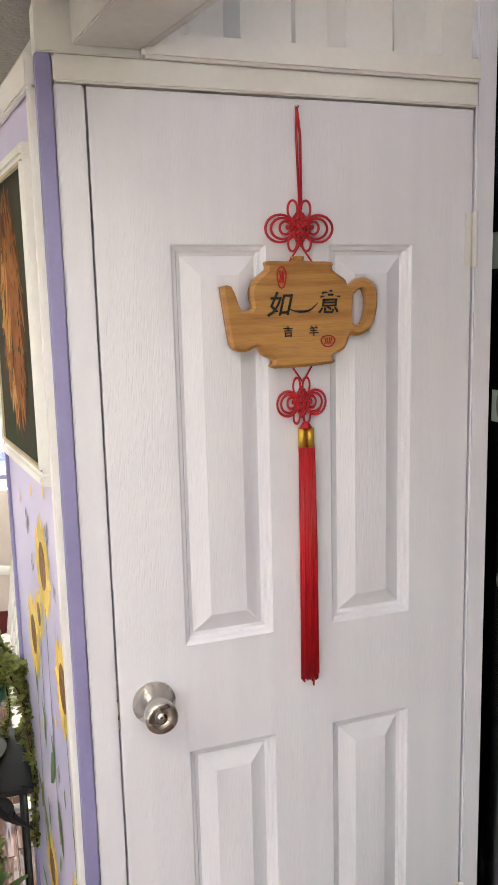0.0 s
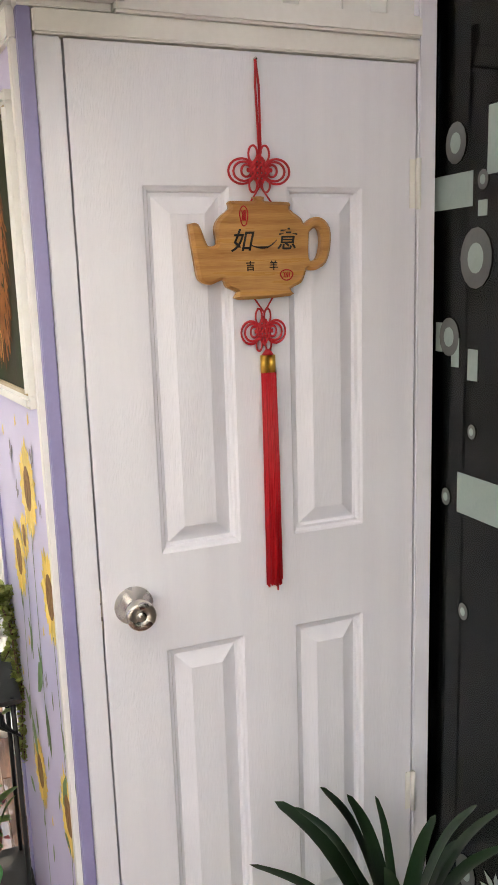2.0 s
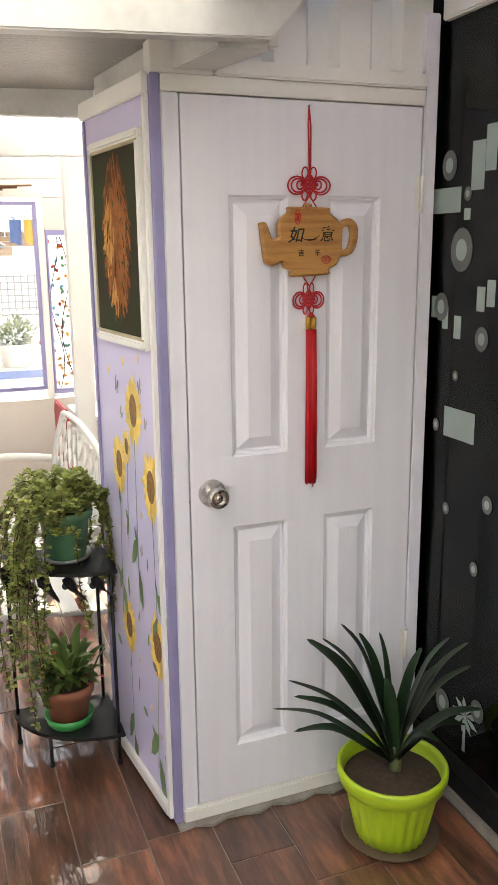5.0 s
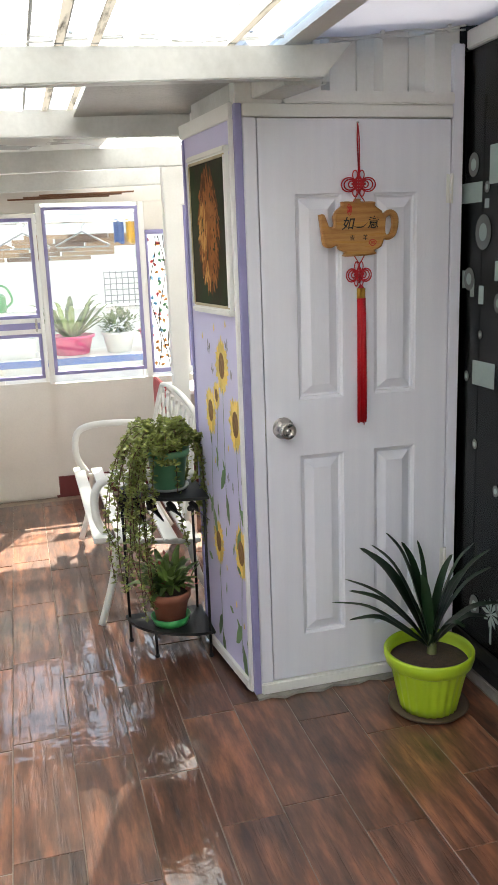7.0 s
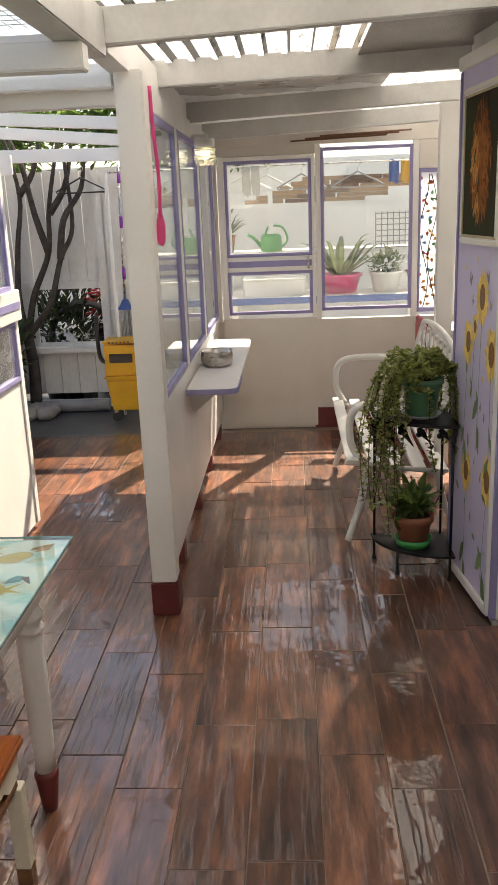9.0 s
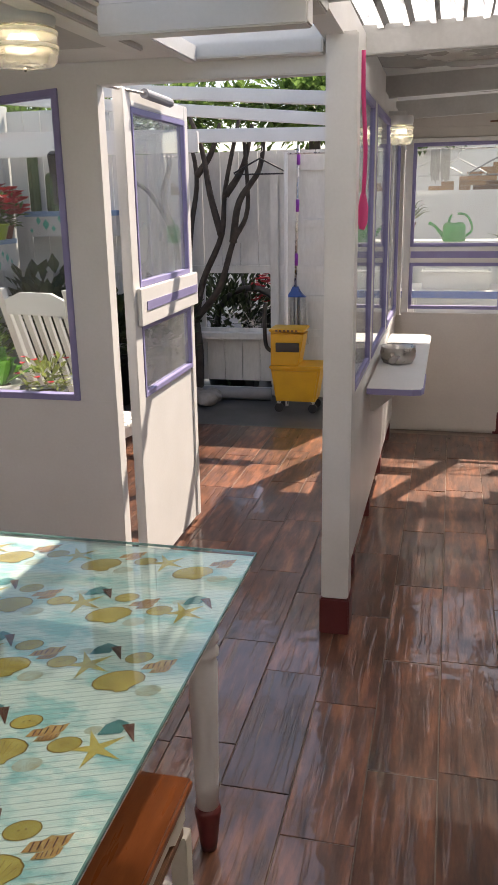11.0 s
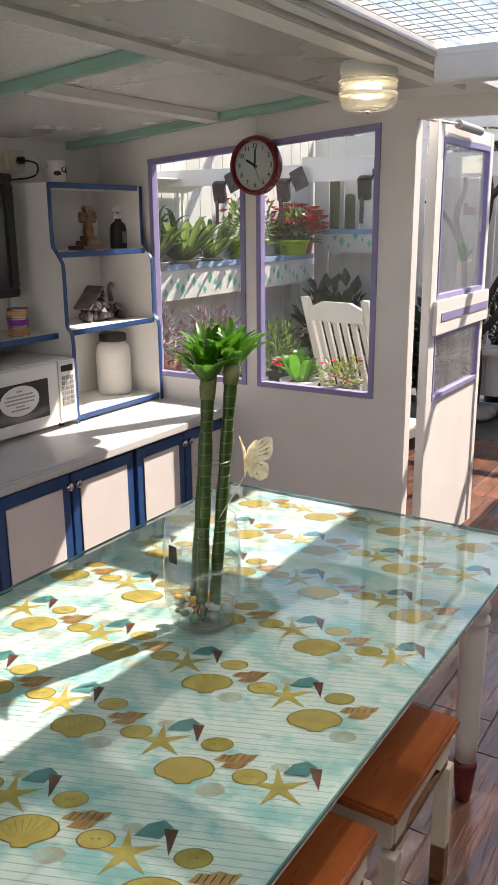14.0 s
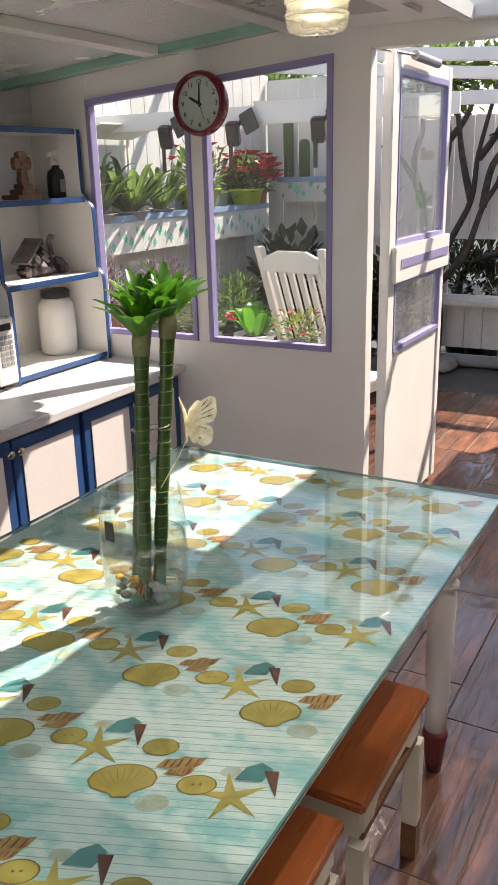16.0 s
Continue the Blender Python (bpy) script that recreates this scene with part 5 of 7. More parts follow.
tube([(-.004, 0, -.03), (-.02, -.0, -.06), (-.065, 0, -.13)], .0008, 4, bf)
ob = whole("ornament", bf, surf("cream_paper", (0.92, 0.88, 0.70), (0.62, 0.52, 0.32), rough=0.6, scale=55, through_light=0.4), "cream paper ornament with two wings on a wire at the vase", "ornament")
ob.matrix_world = pose(-1.792, VY, 1.135)
vb = bmesh.new()
for x, z in ((.036, .044), (.044, .040), (.048, .030), (.046, .018), (.036, -.010), (.034, -.022), (.024, -.032)):
    tube([(.002, .0, 0), (x * .5, .012 * math.sin(x * 20) - .0008, z * .55), (x, .012 * math.sin(x * 40) - .0008, z)], .0005, 4, vb)
    bmesh.ops.create_icosphere(vb, subdivisions=1, radius=.0018, matrix=pose(x * .8, .012 * math.sin(x * 32) - .001, z * .82))
part("wing_veins", vb, surf("brown_ink", (0.16, 0.10, 0.04), (0.10, 0.06, 0.03), rough=0.6, bump=0), ob, "brown veins and spots")

# ---- stools ----
STOOLWHITE = surf("cream_white_paint", (0.70, 0.66, 0.56), (0.60, 0.55, 0.45), rough=0.5)
stool = thing("stool", "cream painted stool with orange-stained wooden seat and brown feet", "stool", -1.60, -1.51, 0, group="stools at the table")
part("seat", box(-.14, .14, -.20, .20, .415, .440, .006), SEATWOOD, stool, "orange-stained wooden seat")
for a, b, c, d in ((-.125, .125, -.185, -.165), (-.125, .125, .165, .185)):
    part("apron", box(a, b, c, d, .345, .4145, .002), STOOLWHITE, stool)
for x0, x1 in ((-.127, -.107), (.107, .127)):
    part("apron", prism([(-.164, .345), (-.11, .345), (-.08, .37), (.08, .37), (.11, .345), (.164, .345), (.164, .4145), (-.164, .4145)], x0, x1, "x"), STOOLWHITE, stool)
    part("rail", box(x0, x1, -.164, .164, .325, .3445, .002), BROWNWOOD, stool, "brown stained rail")
for sx in (-1, 1):
    for sy in (-1, 1):
        lg = part("leg", box(sx * .118 - .018, sx * .118 + .018, sy * .168 - .018, sy * .168 + .018, .10, .3248, .002), STOOLWHITE, stool)
        part("leg_foot", box(sx * .118 - .018, sx * .118 + .018, sy * .168 - .018, sy * .168 + .018, .0, .0998, .002), BROWNWOOD, lg, "brown stained foot")
copy_thing(stool, pose(-1.615, -1.955, 0, 0, 0, 1))

# ---- cabinets, worktop, shelf unit ----
PANELC = surf("off_white_panel", (0.77, 0.74, 0.73), (0.66, 0.63, 0.61), rough=0.35, scale=2)
WORK = surf("grey_white_worktop", (0.66, 0.66, 0.66), (0.56, 0.56, 0.57), rough=0.3, scale=3, rvar=0.08)
wt = thing("worktop", "glossy grey white worktop over the blue cabinets", "worktop", -3.47, -2.0, .690)
part("slab", box(-.388, .372, -2.2, 2.195, 0, .034, .004), WORK, wt)
part("front_edge", box(.3725, .386, -2.2, 2.195, -.004, .033, .005), WORK, wt, "rounded front edge")


def cabinet(y0, y1):
    c = thing("base_cabinet", "blue framed base cabinet with off-white door panels", "cabinet", -3.12, (y0 + y1) / 2, 0, group="blue base cabinets along the wall")
    h = (y1 - y0) / 2 - .003
    part("carcass", box(-.73, -.022, -h, h, .0, .6885), BLUE, c)
    part("face_rail", box(-.0215, -.002, -h, h, .668, .6885, .002), BLUE, c)
    for k, (a, b) in enumerate(((-h + .004, -.004), (.004, h - .004))):
        d = part("cabinet_door", box(-.021, .0, a, b, .06, .667, .003), BLUE, c, "blue framed door")
        part("door_panel", box(.0005, .004, a + .042, b - .042, .11, .622, .002), PANELC, d, "off-white panel")
        ky = b - .02 if k == 0 else a + .02
        part("knob", lathe([(.006, 0), (.006, .010), (.015, .016), (.016, .024), (.010, .030), (.003, .031)], 12), STEEL, d, "clear faceted knob", True, pose(.0005, ky, .625, 0, 90, 0))
    return c


for y0, y1 in ((-.495, .19), (-1.25, -.505), (-2.0, -1.26), (-2.75, -2.01), (-3.5, -2.76)):
    cabinet(y0, y1)

su = thing("shelf_unit", "white open shelf unit with blue edges on the worktop", "shelf", -3.855, -.1375, .7245)
SIDE = [(0.0, .0), (.365, .0), (.365, .36), (.358, .395), (.338, .42), (.335, .46), (.335, .66), (.325, .70), (.292, .745), (.28, .78), (.28, 1.02), (0.0, 1.02)]
sm = [(0, 0), (.365, 0)] + [(p.x, p.z) for p in smooth_line([(x, 0, z) for x, z in SIDE[2:-1]], 3)] + [(0, 1.02)]
for y0, y1, nm in ((-.3075, -.2895, 0), (.2895, .3075, 1)):
    s_ = bmesh.new()
    A = [s_.verts.new((x, y0, z)) for x, z in sm]
    B = [s_.verts.new((x, y1, z)) for x, z in sm]
    s_.faces.new(A), s_.faces.new(B[::-1])
    for i in range(len(A)):
        s_.faces.new((A[i], B[i], B[(i + 1) % len(A)], A[(i + 1) % len(A)]))
    sd = part("side_panel", s_, WHITE, su)
    e_ = bmesh.new()
    E = sm[1:-1]
    P = [[e_.verts.new((x + .004, yy, z)) for x, z in E] for yy in (y0 - .001, y1 + .001)]
    Q = [[e_.verts.new((x + .0005, yy, z)) for x, z in E] for yy in (y0 - .001, y1 + .001)]
    for i in range(len(E) - 1):
        e_.faces.new((P[0][i], P[0][i + 1], P[1][i + 1], P[1][i]))
        for k in (0, 1):
            e_.faces.new((P[k][i], P[k][i + 1], Q[k][i + 1], Q[k][i]))
    part("edge_strip", e_, BLUE, sd, "blue painted edge")
part("back_panel", box(.0, .012, -.289, .289, .0, 1.02), WHITE, su)
for z, d in ((.012, .36), (.385, .345), (.715, .305), (1.002, .275)):
    s_ = part("shelf_board", box(.0125, d - .006, -.289, .289, z, z + .018), WHITE, su)
    part("edge_strip", box(d - .0055, d, -.289, .289, z - .003, z + .021, .002), BLUE, s_, "blue painted edge")
SZ = [.7245 + z + .018 for z in (.012, .385, .715, 1.002)]

low = thing("wall_shelf", "white low shelf with a blue front edge beside the shelf unit", "shelf", -3.857, -1.0, 1.10)
part("shelf_board", box(0, .29, -.9, .553, 0, .018), WHITE, low)
part("edge_strip", box(.2905, .297, -.9, .553, -.004, .021, .002), BLUE, low, "blue painted edge")
for y in (-.895, -.25):
    part("bracket", box(0, .28, y, y + .018, -.375, -.0005), WHITE, low)

jar = thing("jar", "white plastic jar with a black lid on the lowest shelf", "jar", -3.70, .055, SZ[0])
part("jar_body", lathe([(.075, 0), (.083, .008), (.085, .03), (.085, .20), (.078, .235), (.062, .25), (.060, .262)], 32), WHITEPLASTIC, jar, "", True)
part("lid", lathe([(.066, .262), (.067, .265), (.067, .295), (.060, .30)], 32), BLACKPLASTIC, jar, "black screw lid", True)
cr = bmesh.new()
for a in range(4):
    c, s = math.cos(a * math.pi / 2), math.sin(a * math.pi / 2)
    ln = .048 if a != 3 else .085
    prism([(s * .011 + c * 0, c * .011), (-s * .011, -c * .011 + 0), (c * ln * .8 - s * .026, s * ln * .8 - c * .026), (c * ln - s * .018, s * ln - c * .018), (c * ln * 1.06, s * ln * 1.06), (c * ln + s * .018, s * ln + c * .018), (c * ln * .8 + s * .026, s * ln * .8 + c * .026)], -.012, .012, "x", cr)
CARVED = wood("carved_wood", (0.26, 0.14, 0.07), (0.10, 0.05, 0.025), rough=0.6)
cross = thing("carved_cross", "carved brown wooden cross on a stepped base", "ornament", -3.70, -.075, SZ[2])
part("cross_arms", cr, CARVED, cross, "", False, pose(0, 0, .148))
part("boss", box(-.015, .015, -.016, .016, .132, .164, .004), CARVED, cross)
part("step", box(-.05, .05, -.09, .06, .0, .02, .004), CARVED, cross)
part("step", box(-.04, .04, -.05, .05, .0202, .042, .004), CARVED, cross)
part("step", box(-.028, .028, -.033, .033, .0422, .064, .004), CARVED, cross)
bt = thing("spray_bottle", "black spray bottle with a white trigger on the upper shelf", "bottle", -3.70, .14, SZ[2])
bt.scale = (1, 1.18, 1)
part("bottle_body", lathe([(.036, 0), (.040, .006), (.040, .09), (.034, .115), (.016, .128), (.014, .14)], 24), BLACKPLASTIC, bt, "", True)
part("label_panel", box(.0385, .0415, -.02, .02, .025, .08, .001), GREYPLASTIC, bt)
part("collar", lathe([(.016, .14), (.017, .158), (.012, .162)], 16), WHITEPLASTIC, bt)
part("trigger_head", prism([(-.045, .178), (-.045, .190), (-.01, .205), (.022, .205), (.024, .165), (.0, .163), (-.012, .175)], -.012, .012, "x", bev=.002), WHITEPLASTIC, bt)
part("trigger", prism([(-.022, .176), (-.012, .174), (-.020, .145), (-.032, .138)], -.006, .006, "x"), WHITEPLASTIC, bt)
fg = bmesh.new()
for k in range(46):
    x, y = random.uniform(-.055, .055), random.uniform(-.13, .13)
    hgt = .03 + .10 * max(0, 1 - abs(y + .06) / .10) * random.random() + .06 * max(0, 1 - abs(y - .04) / .08)
    r = random.uniform(.014, .028)
    bmesh.ops.create_icosphere(fg, subdivisions=1, radius=r, matrix=pose(x * .8, y, max(r * .8, hgt * random.uniform(.2, 1)), random.uniform(0, 90), 0, k * 30) @ Matrix.Diagonal((1, 1.3, .8, 1)))
for i in range(4):
    y0, z0 = -.145 + i * .024, .060 + i * .023
    prism([(y0, z0), (y0 + .030, z0 + .029), (y0 + .024, z0 + .036), (y0 - .006, z0 + .008)], -.052, .052, "x", fg)
    prism([(-.052 - i * .001, .155 - i * .022), (-.040, .160 - i * .022), (-.012 + i * .004, .128 - i * .022), (-.022, .122 - i * .022)], -.046, .046, "x", fg)
tube(smooth_line([(0, .05, .05), (0, .055, .10), (0, .045, .145), (0, .058, .165), (0, .082, .158)], 4), [.015] * 4 + [.011] * 4 + [.010] * 4 + [.012] * 4 + [.006], 8, fg)
FIG = surf("dark_figurine_glaze", (0.035, 0.04, 0.052), (0.20, 0.16, 0.15), rough=0.4, scale=22, fine=90, island=0.5)
o = whole("figurine", fg, FIG, "small dark glazed figurine of a cottage scene on the middle shelf", "figurine")
o.matrix_world = pose(-3.68, -.02, SZ[1])
mug = thing("mug", "white mug with black leaf pattern on top of the shelf unit", "mug", -3.70, -.255, SZ[3] + .0005)
part("cup", lathe([(.030, 0), (.038, .004), (.041, .05), (.044, .10), (.041, .099), (.037, .05), (.028, .008)], 24), WHITEPLASTIC, mug, "", True)
for a, z, s in ((.2, .06, .022), (-.7, .045, .018), (1.1, .05, .018)):
    b_ = bmesh.new()
    for t in range(1):
        pts = [(s * math.cos(q * .7), s * .6 * math.sin(q * .7)) for q in range(9)]
        b_.faces.new([b_.verts.new(((.0438 + .0 * u) * math.cos(a + u / .044), .0438 * math.sin(a + u / .044), z + v)) for u, v in pts])
    part("leaf_print", b_, INK, mug, "black leaf print")
part("handle", tube([(-.01, -.04, .02), (-.012, -.062, .03), (-.012, -.064, .06), (-.01, -.042, .075)], .005, 8), WHITEPLASTIC, mug, "", True)

mw = thing("microwave_oven", "white microwave oven with a dark window and keypad on the worktop", "microwave", -3.66, -.70, .7245)
part("casing", box(-.19, .165, -.255, .255, .022, .298, .010), WHITEPLASTIC, mw)
dr = part("oven_door", box(.1655, .185, -.254, .145, .024, .296, .006), WHITEPLASTIC, mw)
part("oven_window", box(.1852, .188, -.235, .085, .075, .235, .004), surf("dark_oven_glass", (0.05, 0.05, 0.055), (0.03, 0.03, 0.03), rough=0.12, bump=0), dr, "dark door window")
b_ = bmesh.new()
flat_poly(b_, [(-.075 + .105 * math.cos(i * .3), .165 + .062 * math.sin(i * .3)) for i in range(21)], .1885)
lab = part("round_notice", b_, WHITEPLASTIC, dr, "white oval notice")
b_ = bmesh.new()
for i, (wd, z) in enumerate(((.03, .205), (.14, .188), (.16, .173), (.15, .158), (.05, .143), (.10, .13))):
    flat_poly(b_, [(-.075 - wd / 2, z - .003), (-.075 + wd / 2, z - .003), (-.075 + wd / 2, z + .003), (-.075 - wd / 2, z + .003)], .1890)
part("printed_bars", b_, GREYPLASTIC, lab)
cp = part("control_panel", box(.1655, .185, .1455, .254, .024, .296, .006), WHITEPLASTIC, mw)
part("display", box(.1852, .187, .165, .235, .245, .272, .002), BLACKPLASTIC, cp)
for i in range(3):
    for j in range(6):
        part("key", box(.1852, .187, .166 + i * .025, .186 + i * .025, .10 + j * .022, .116 + j * .022, .001), GREYPLASTIC, cp)
for x in (-.15, .13):
    for y in (-.2, .2):
        part("foot", lathe([(.012, 0), (.014, .0215)], 10, x, y), BLACKPLASTIC, mw)

tv = thing("television", "black flat television standing on the low shelf", "television", -3.72, -.95, 1.1185)
part("screen", box(.026, .030, -.37, .37, .20, .62), surf("switched_off_screen", (0.035, 0.036, 0.04), (0.03, 0.03, 0.035), rough=0.15, bump=0), tv)
for a, b, c, d in ((-.42, .42, .6205, .66), (-.42, .42, .16, .1995), (-.42, -.3705, .1998, .6203), (.3705, .42, .1998, .6203)):
    part("bezel", box(.0, .04, a, b, c, d, .006), BLACKPLASTIC, tv)
part("back_cover", box(-.05, -.0005, -.40, .40, .17, .65, .01), BLACKPLASTIC, tv)
part("neck", box(-.02, .01, -.06, .06, .02, .1598, .004), BLACKPLASTIC, tv)
part("stand_foot", box(-.09, .09, -.20, .20, 0, .0195, .006), BLACKPLASTIC, tv)
for z, mt, nm in ((0, SHELLO, "orange"), (.039, VIOLET, "violet"), (.078, SHELLO, "orange")):
    can = thing("food_can", "small stacked food can with %s paper band" % nm, "can", -3.66, -.58, 1.1185 + z, group="cans stacked on the low shelf")
    part("can_body", lathe([(.042, 0), (.0455, .002), (.0455, .0045), (.0435, .006), (.0435, .032), (.0455, .0335), (.0455, .037), (.042, .0385), (.040, .036)], 24), STEEL, can, "", True)
    part("can_band", lathe([(.0437, .007), (.0442, .0075), (.0442, .0305), (.0437, .031)], 24), mt, can, "%s paper band" % nm, True)
so = thing("socket_box", "cream surface socket box with plugged cables under the ceiling", "socket", -3.8605, -.36, 1.80)
part("box_cover", box(0, .04, -.045, .045, 0, .09, .006), STOOLWHITE, so)
part("plug", box(.0405, .075, -.015, .015, .03, .058, .005), BLACKPLASTIC, so)
part("cable", tube(smooth_line([(.075, 0, .044), (.10, .05, .03), (.09, .04, -.02), (.05, -.08, -.04), (.03, -.25, -.05), (.03, -.5, -.06)], 6), .004, 6), BLACKPLASTIC, so, "black cable", True)
part("cable", tube(smooth_line([(.04, 0.02, .07), (.09, .07, .06), (.10, .06, 0), (.05, -.06, -.06), (.03, -.4, -.07)], 6), .003, 6), WHITEPLASTIC, so, "white cable", True)

# ---- clock and ceiling lamp ----
CLOCK_X = -2.915
ck = thing("wall_clock", "round wall clock with a dark red rim and white dial", "clock", -2.925, WALL_Y - .016, 1.812, 0)
ck.matrix_world = pose(CLOCK_X, WALL_Y - .016, 1.811, 90)
ck.scale = (1, 1, 1.5)
part("case", lathe([(.095, 0), (.112, .004), (.122, .018), (.123, .03), (.117, .044), (.108, .049), (.104, .046), (.1015, .036), (.1012, .030)], 48), surf("dark_red_gloss", (0.20, 0.012, 0.025), (0.16, 0.01, 0.02), rough=0.25), ck, "dark red rim", True)
part("dial", lathe([(.1005, .028), (.1005, .032), (.001, .032)], 48), WHITEPLASTIC, ck, "white dial")
for i in range(12):
    a = math.pi / 2 - (i + 1) * math.pi / 6
    writing(str(i + 1), .079 * math.cos(a), .079 * math.sin(a), .027, INK, ck, .0335, "numeral", 0).matrix_basis = pose(.079 * math.cos(a), .079 * math.sin(a), .0328)
for i in range(60):
    a = i * math.pi / 30
    part("minute_mark", box(.094, .098, -.0006, .0006, .0322, .0328), INK, ck, "", False, pose(0, 0, 0, 0, 0, math.degrees(a)))
for nm, ang, ln, wd in (("hour_hand", 90 + 61, .055, .0052), ("minute_hand", 90 - 2, .076, .0036), ("second_hand", 90 - 160, .075, .0008)):
    part(nm, prism([(-.012, -wd), (ln * .8, -wd), (ln, 0), (ln * .8, wd), (-.012, wd)], .0335, .0345, "z"), INK, ck, "", False, pose(0, 0, 0, 0, 0, ang))
o = part("dial_glass", lathe([(.1008, .0405), (.1008, .0415), (.001, .0418)], 48), GLASS, ck)
o.visible_shadow = False

RIBGLASS = glass("ribbed_lamp_glass", (0.95, 0.95, 0.90), 0.9, 0.15, 0.06, 0.30)
LAMPBAND = surf("cream_enamel", (0.93, 0.92, 0.87), (0.88, 0.86, 0.80), rough=0.25, bump=0, through_light=0.6)
BULB = glowing("lit_bulb", (1.0, 0.93, 0.78), 2.6)


def ceiling_lamp(x, y, z, name="ceiling_lamp", label="lit ceiling lamp with ribbed glass drum on a white base"):
    t = thing(name, label, "lamp", x, y, z)
    part("base", lathe([(.088, 0), (.092, -.006), (.094, -.030), (.088, -.046), (.06, -.047)], 40), WHITEPLASTIC, t, "white round base", True)
    pr = [(.086, -.0475), (.093, -.052), (.094, -.075), (.090, -.080), (.094, -.086), (.095, -.108), (.091, -.113), (.092, -.122), (.080, -.137), (.02, -.140)]
    g = part("glass_drum", lathe(pr + [(r - .003, h) for r, h in pr[::-1]][1:-1], 40, flute=.006, flutes=40), RIBGLASS, t, "ribbed glass drum", True)
    g.visible_shadow = False
    b_ = bmesh.new()
    bmesh.ops.create_uvsphere(b_, u_segments=16, v_segments=10, radius=.036)
    part("bulb", b_, BULB, t, "lit warm bulb", True, pose(.0, 0, -.082) @ Matrix.Diagonal((1.25, 1.25, .75, 1)))
    for h0, h1 in ((-.054, -.064), (-.090, -.099)):
        part("glass_band", lathe([(.0950, h0), (.0965, h0 - .002), (.0965, h1 + .002), (.0950, h1)], 40), LAMPBAND, t, "cream enamel band on the glass", True)
    part("finial", lathe([(.004, -.141), (.007, -.146), (.003, -.152)], 10), STEEL, t)
    return t


ceiling_lamp(-2.055, -.62, 2.031).scale = (.90, .90, .95)
wl = ceiling_lamp(-1.268, 1.80, 1.958, "wall_lamp", "lit small lamp with glass drum on a white bracket")
wl.scale = (.60, .60, 1.0)
part("bracket", box(-.115, .03, -.03, .03, .0005, .022, .004), WHITEPLASTIC, wl, "white bracket")

# ---- passage things ----
led = thing("wall_ledge", "white serving ledge with a lavender edge on the passage partition", "ledge", -1.334, 0, .728)
LP = [(0, .95), (.20, .95), (.235, .965), (.245, 1.0), (.245, 2.42), (.235, 2.47), (.20, 2.49), (0, 2.49)]
part("ledge_board", prism(LP, 0, .026, "z", bev=.002), WHITE, led)
part("edge_strip", prism([(0, .944), (.20, .944), (.24, .96), (.251, 1.0), (.251, 1.3), (.2455, 1.3), (.2455, 1.0), (.235, .9645), (.20, .9495), (0, .9495)], -.002, .024, "z"), PURPLE, led, "lavender painted edge")
for y in (1.15, 1.8, 2.3):
    part("bracket", prism([(.0, -.001), (.16, -.001), (.14, -.03), (.02, -.13), (.0, -.13)], y, y + .02, "y"), WHITE, led)
bowl = thing("metal_bowl", "brushed steel bowl on the white ledge", "bowl", -1.235, 1.56, .7545)
part("bowl_wall", lathe([(.055, 0), (.075, .004), (.088, .03), (.090, .06), (.086, .082), (.089, .086), (.083, .084), (.083, .05), (.07, .012), (.02, .008)], 40), STEEL, bowl, "", True)
pk = thing("back_scratcher", "pink plastic long-handled scratcher hanging on the post", "scratcher", -1.292, .205, 1.47)
part("handle", tube(smooth_line([(0, 0, .10), (.004, 0, .25), (-.006, 0, .42), (-.008, 0, .55)], 4), .007, 8), PINK, pk, "", True)
part("head", prism([(-.010, .0), (.006, -.004), (.016, .02), (.018, .07), (.008, .115), (-.008, .115), (-.016, .07), (-.016, .02)], -.006, .006, "y", bev=.002), PINK, pk)

# bench with lattice back
WHITEMETAL = surf("white_coated_metal", (0.78, 0.77, 0.73), (0.70, 0.69, 0.65), rough=0.4)
bench = thing("garden_bench", "white metal garden bench with slatted seat and lattice back", "bench", 0, 0, 0)
for i in range(5):
    x = -.575 + i * .105
    part("slat", box(x, x + .062, .80, 2.12, .405 - .014 * i, .425 - .014 * i, .003), WHITEMETAL, bench)
for y in (.86, 2.06):
    part("arm", tube(smooth_line([(-.50, y, .40), (-.55, y, .50), (-.545, y, .63), (-.47, y, .68), (-.28, y, .685), (-.10, y, .66)], 6), .019, 10), WHITEMETAL, bench, "", True)
    part("leg", tube(smooth_line([(-.47, y, .39), (-.50, y, .20), (-.57, y - .06, .013)], 6), .017, 10), WHITEMETAL, bench, "", True)
    part("leg", tube(smooth_line([(-.14, y, .36), (-.10, y, .18), (-.02, y, .017)], 6), .017, 10), WHITEMETAL, bench, "", True)
    part("seat_rail", tube([(-.57, y, .395), (-.10, y, .335)], .013, 8), WHITEMETAL, bench, "", True)
fr = part("back_frame", tube(smooth_line([(-.12, .99, .40), (-.08, .99, .70), (-.045, 1.02, .87), (-.04, 1.12, .915), (-.04, 1.5, .94), (-.04, 1.9, .915), (-.045, 2.0, .87), (-.08, 2.03, .70), (-.12, 2.03, .40)], 6), .014, 8), WHITEMETAL, bench, "", True)
bx = lambda z: -.12 + (z - .4) * .155
for i in range(-3, 8):
    for sg in (1, -1):
        pts = []
        y0 = 1.0 + i * .13 if sg > 0 else 2.02 - i * .13
        for q in range(12):
            z = .42 + q * .043
            y = y0 + sg * (z - .42) * .85
            if 1.0 <= y <= 2.02:
                pts.append((bx(z), y, z))
        if len(pts) > 2:
            part("lattice_bar", tube(pts, .008, 6), WHITEMETAL, bench)

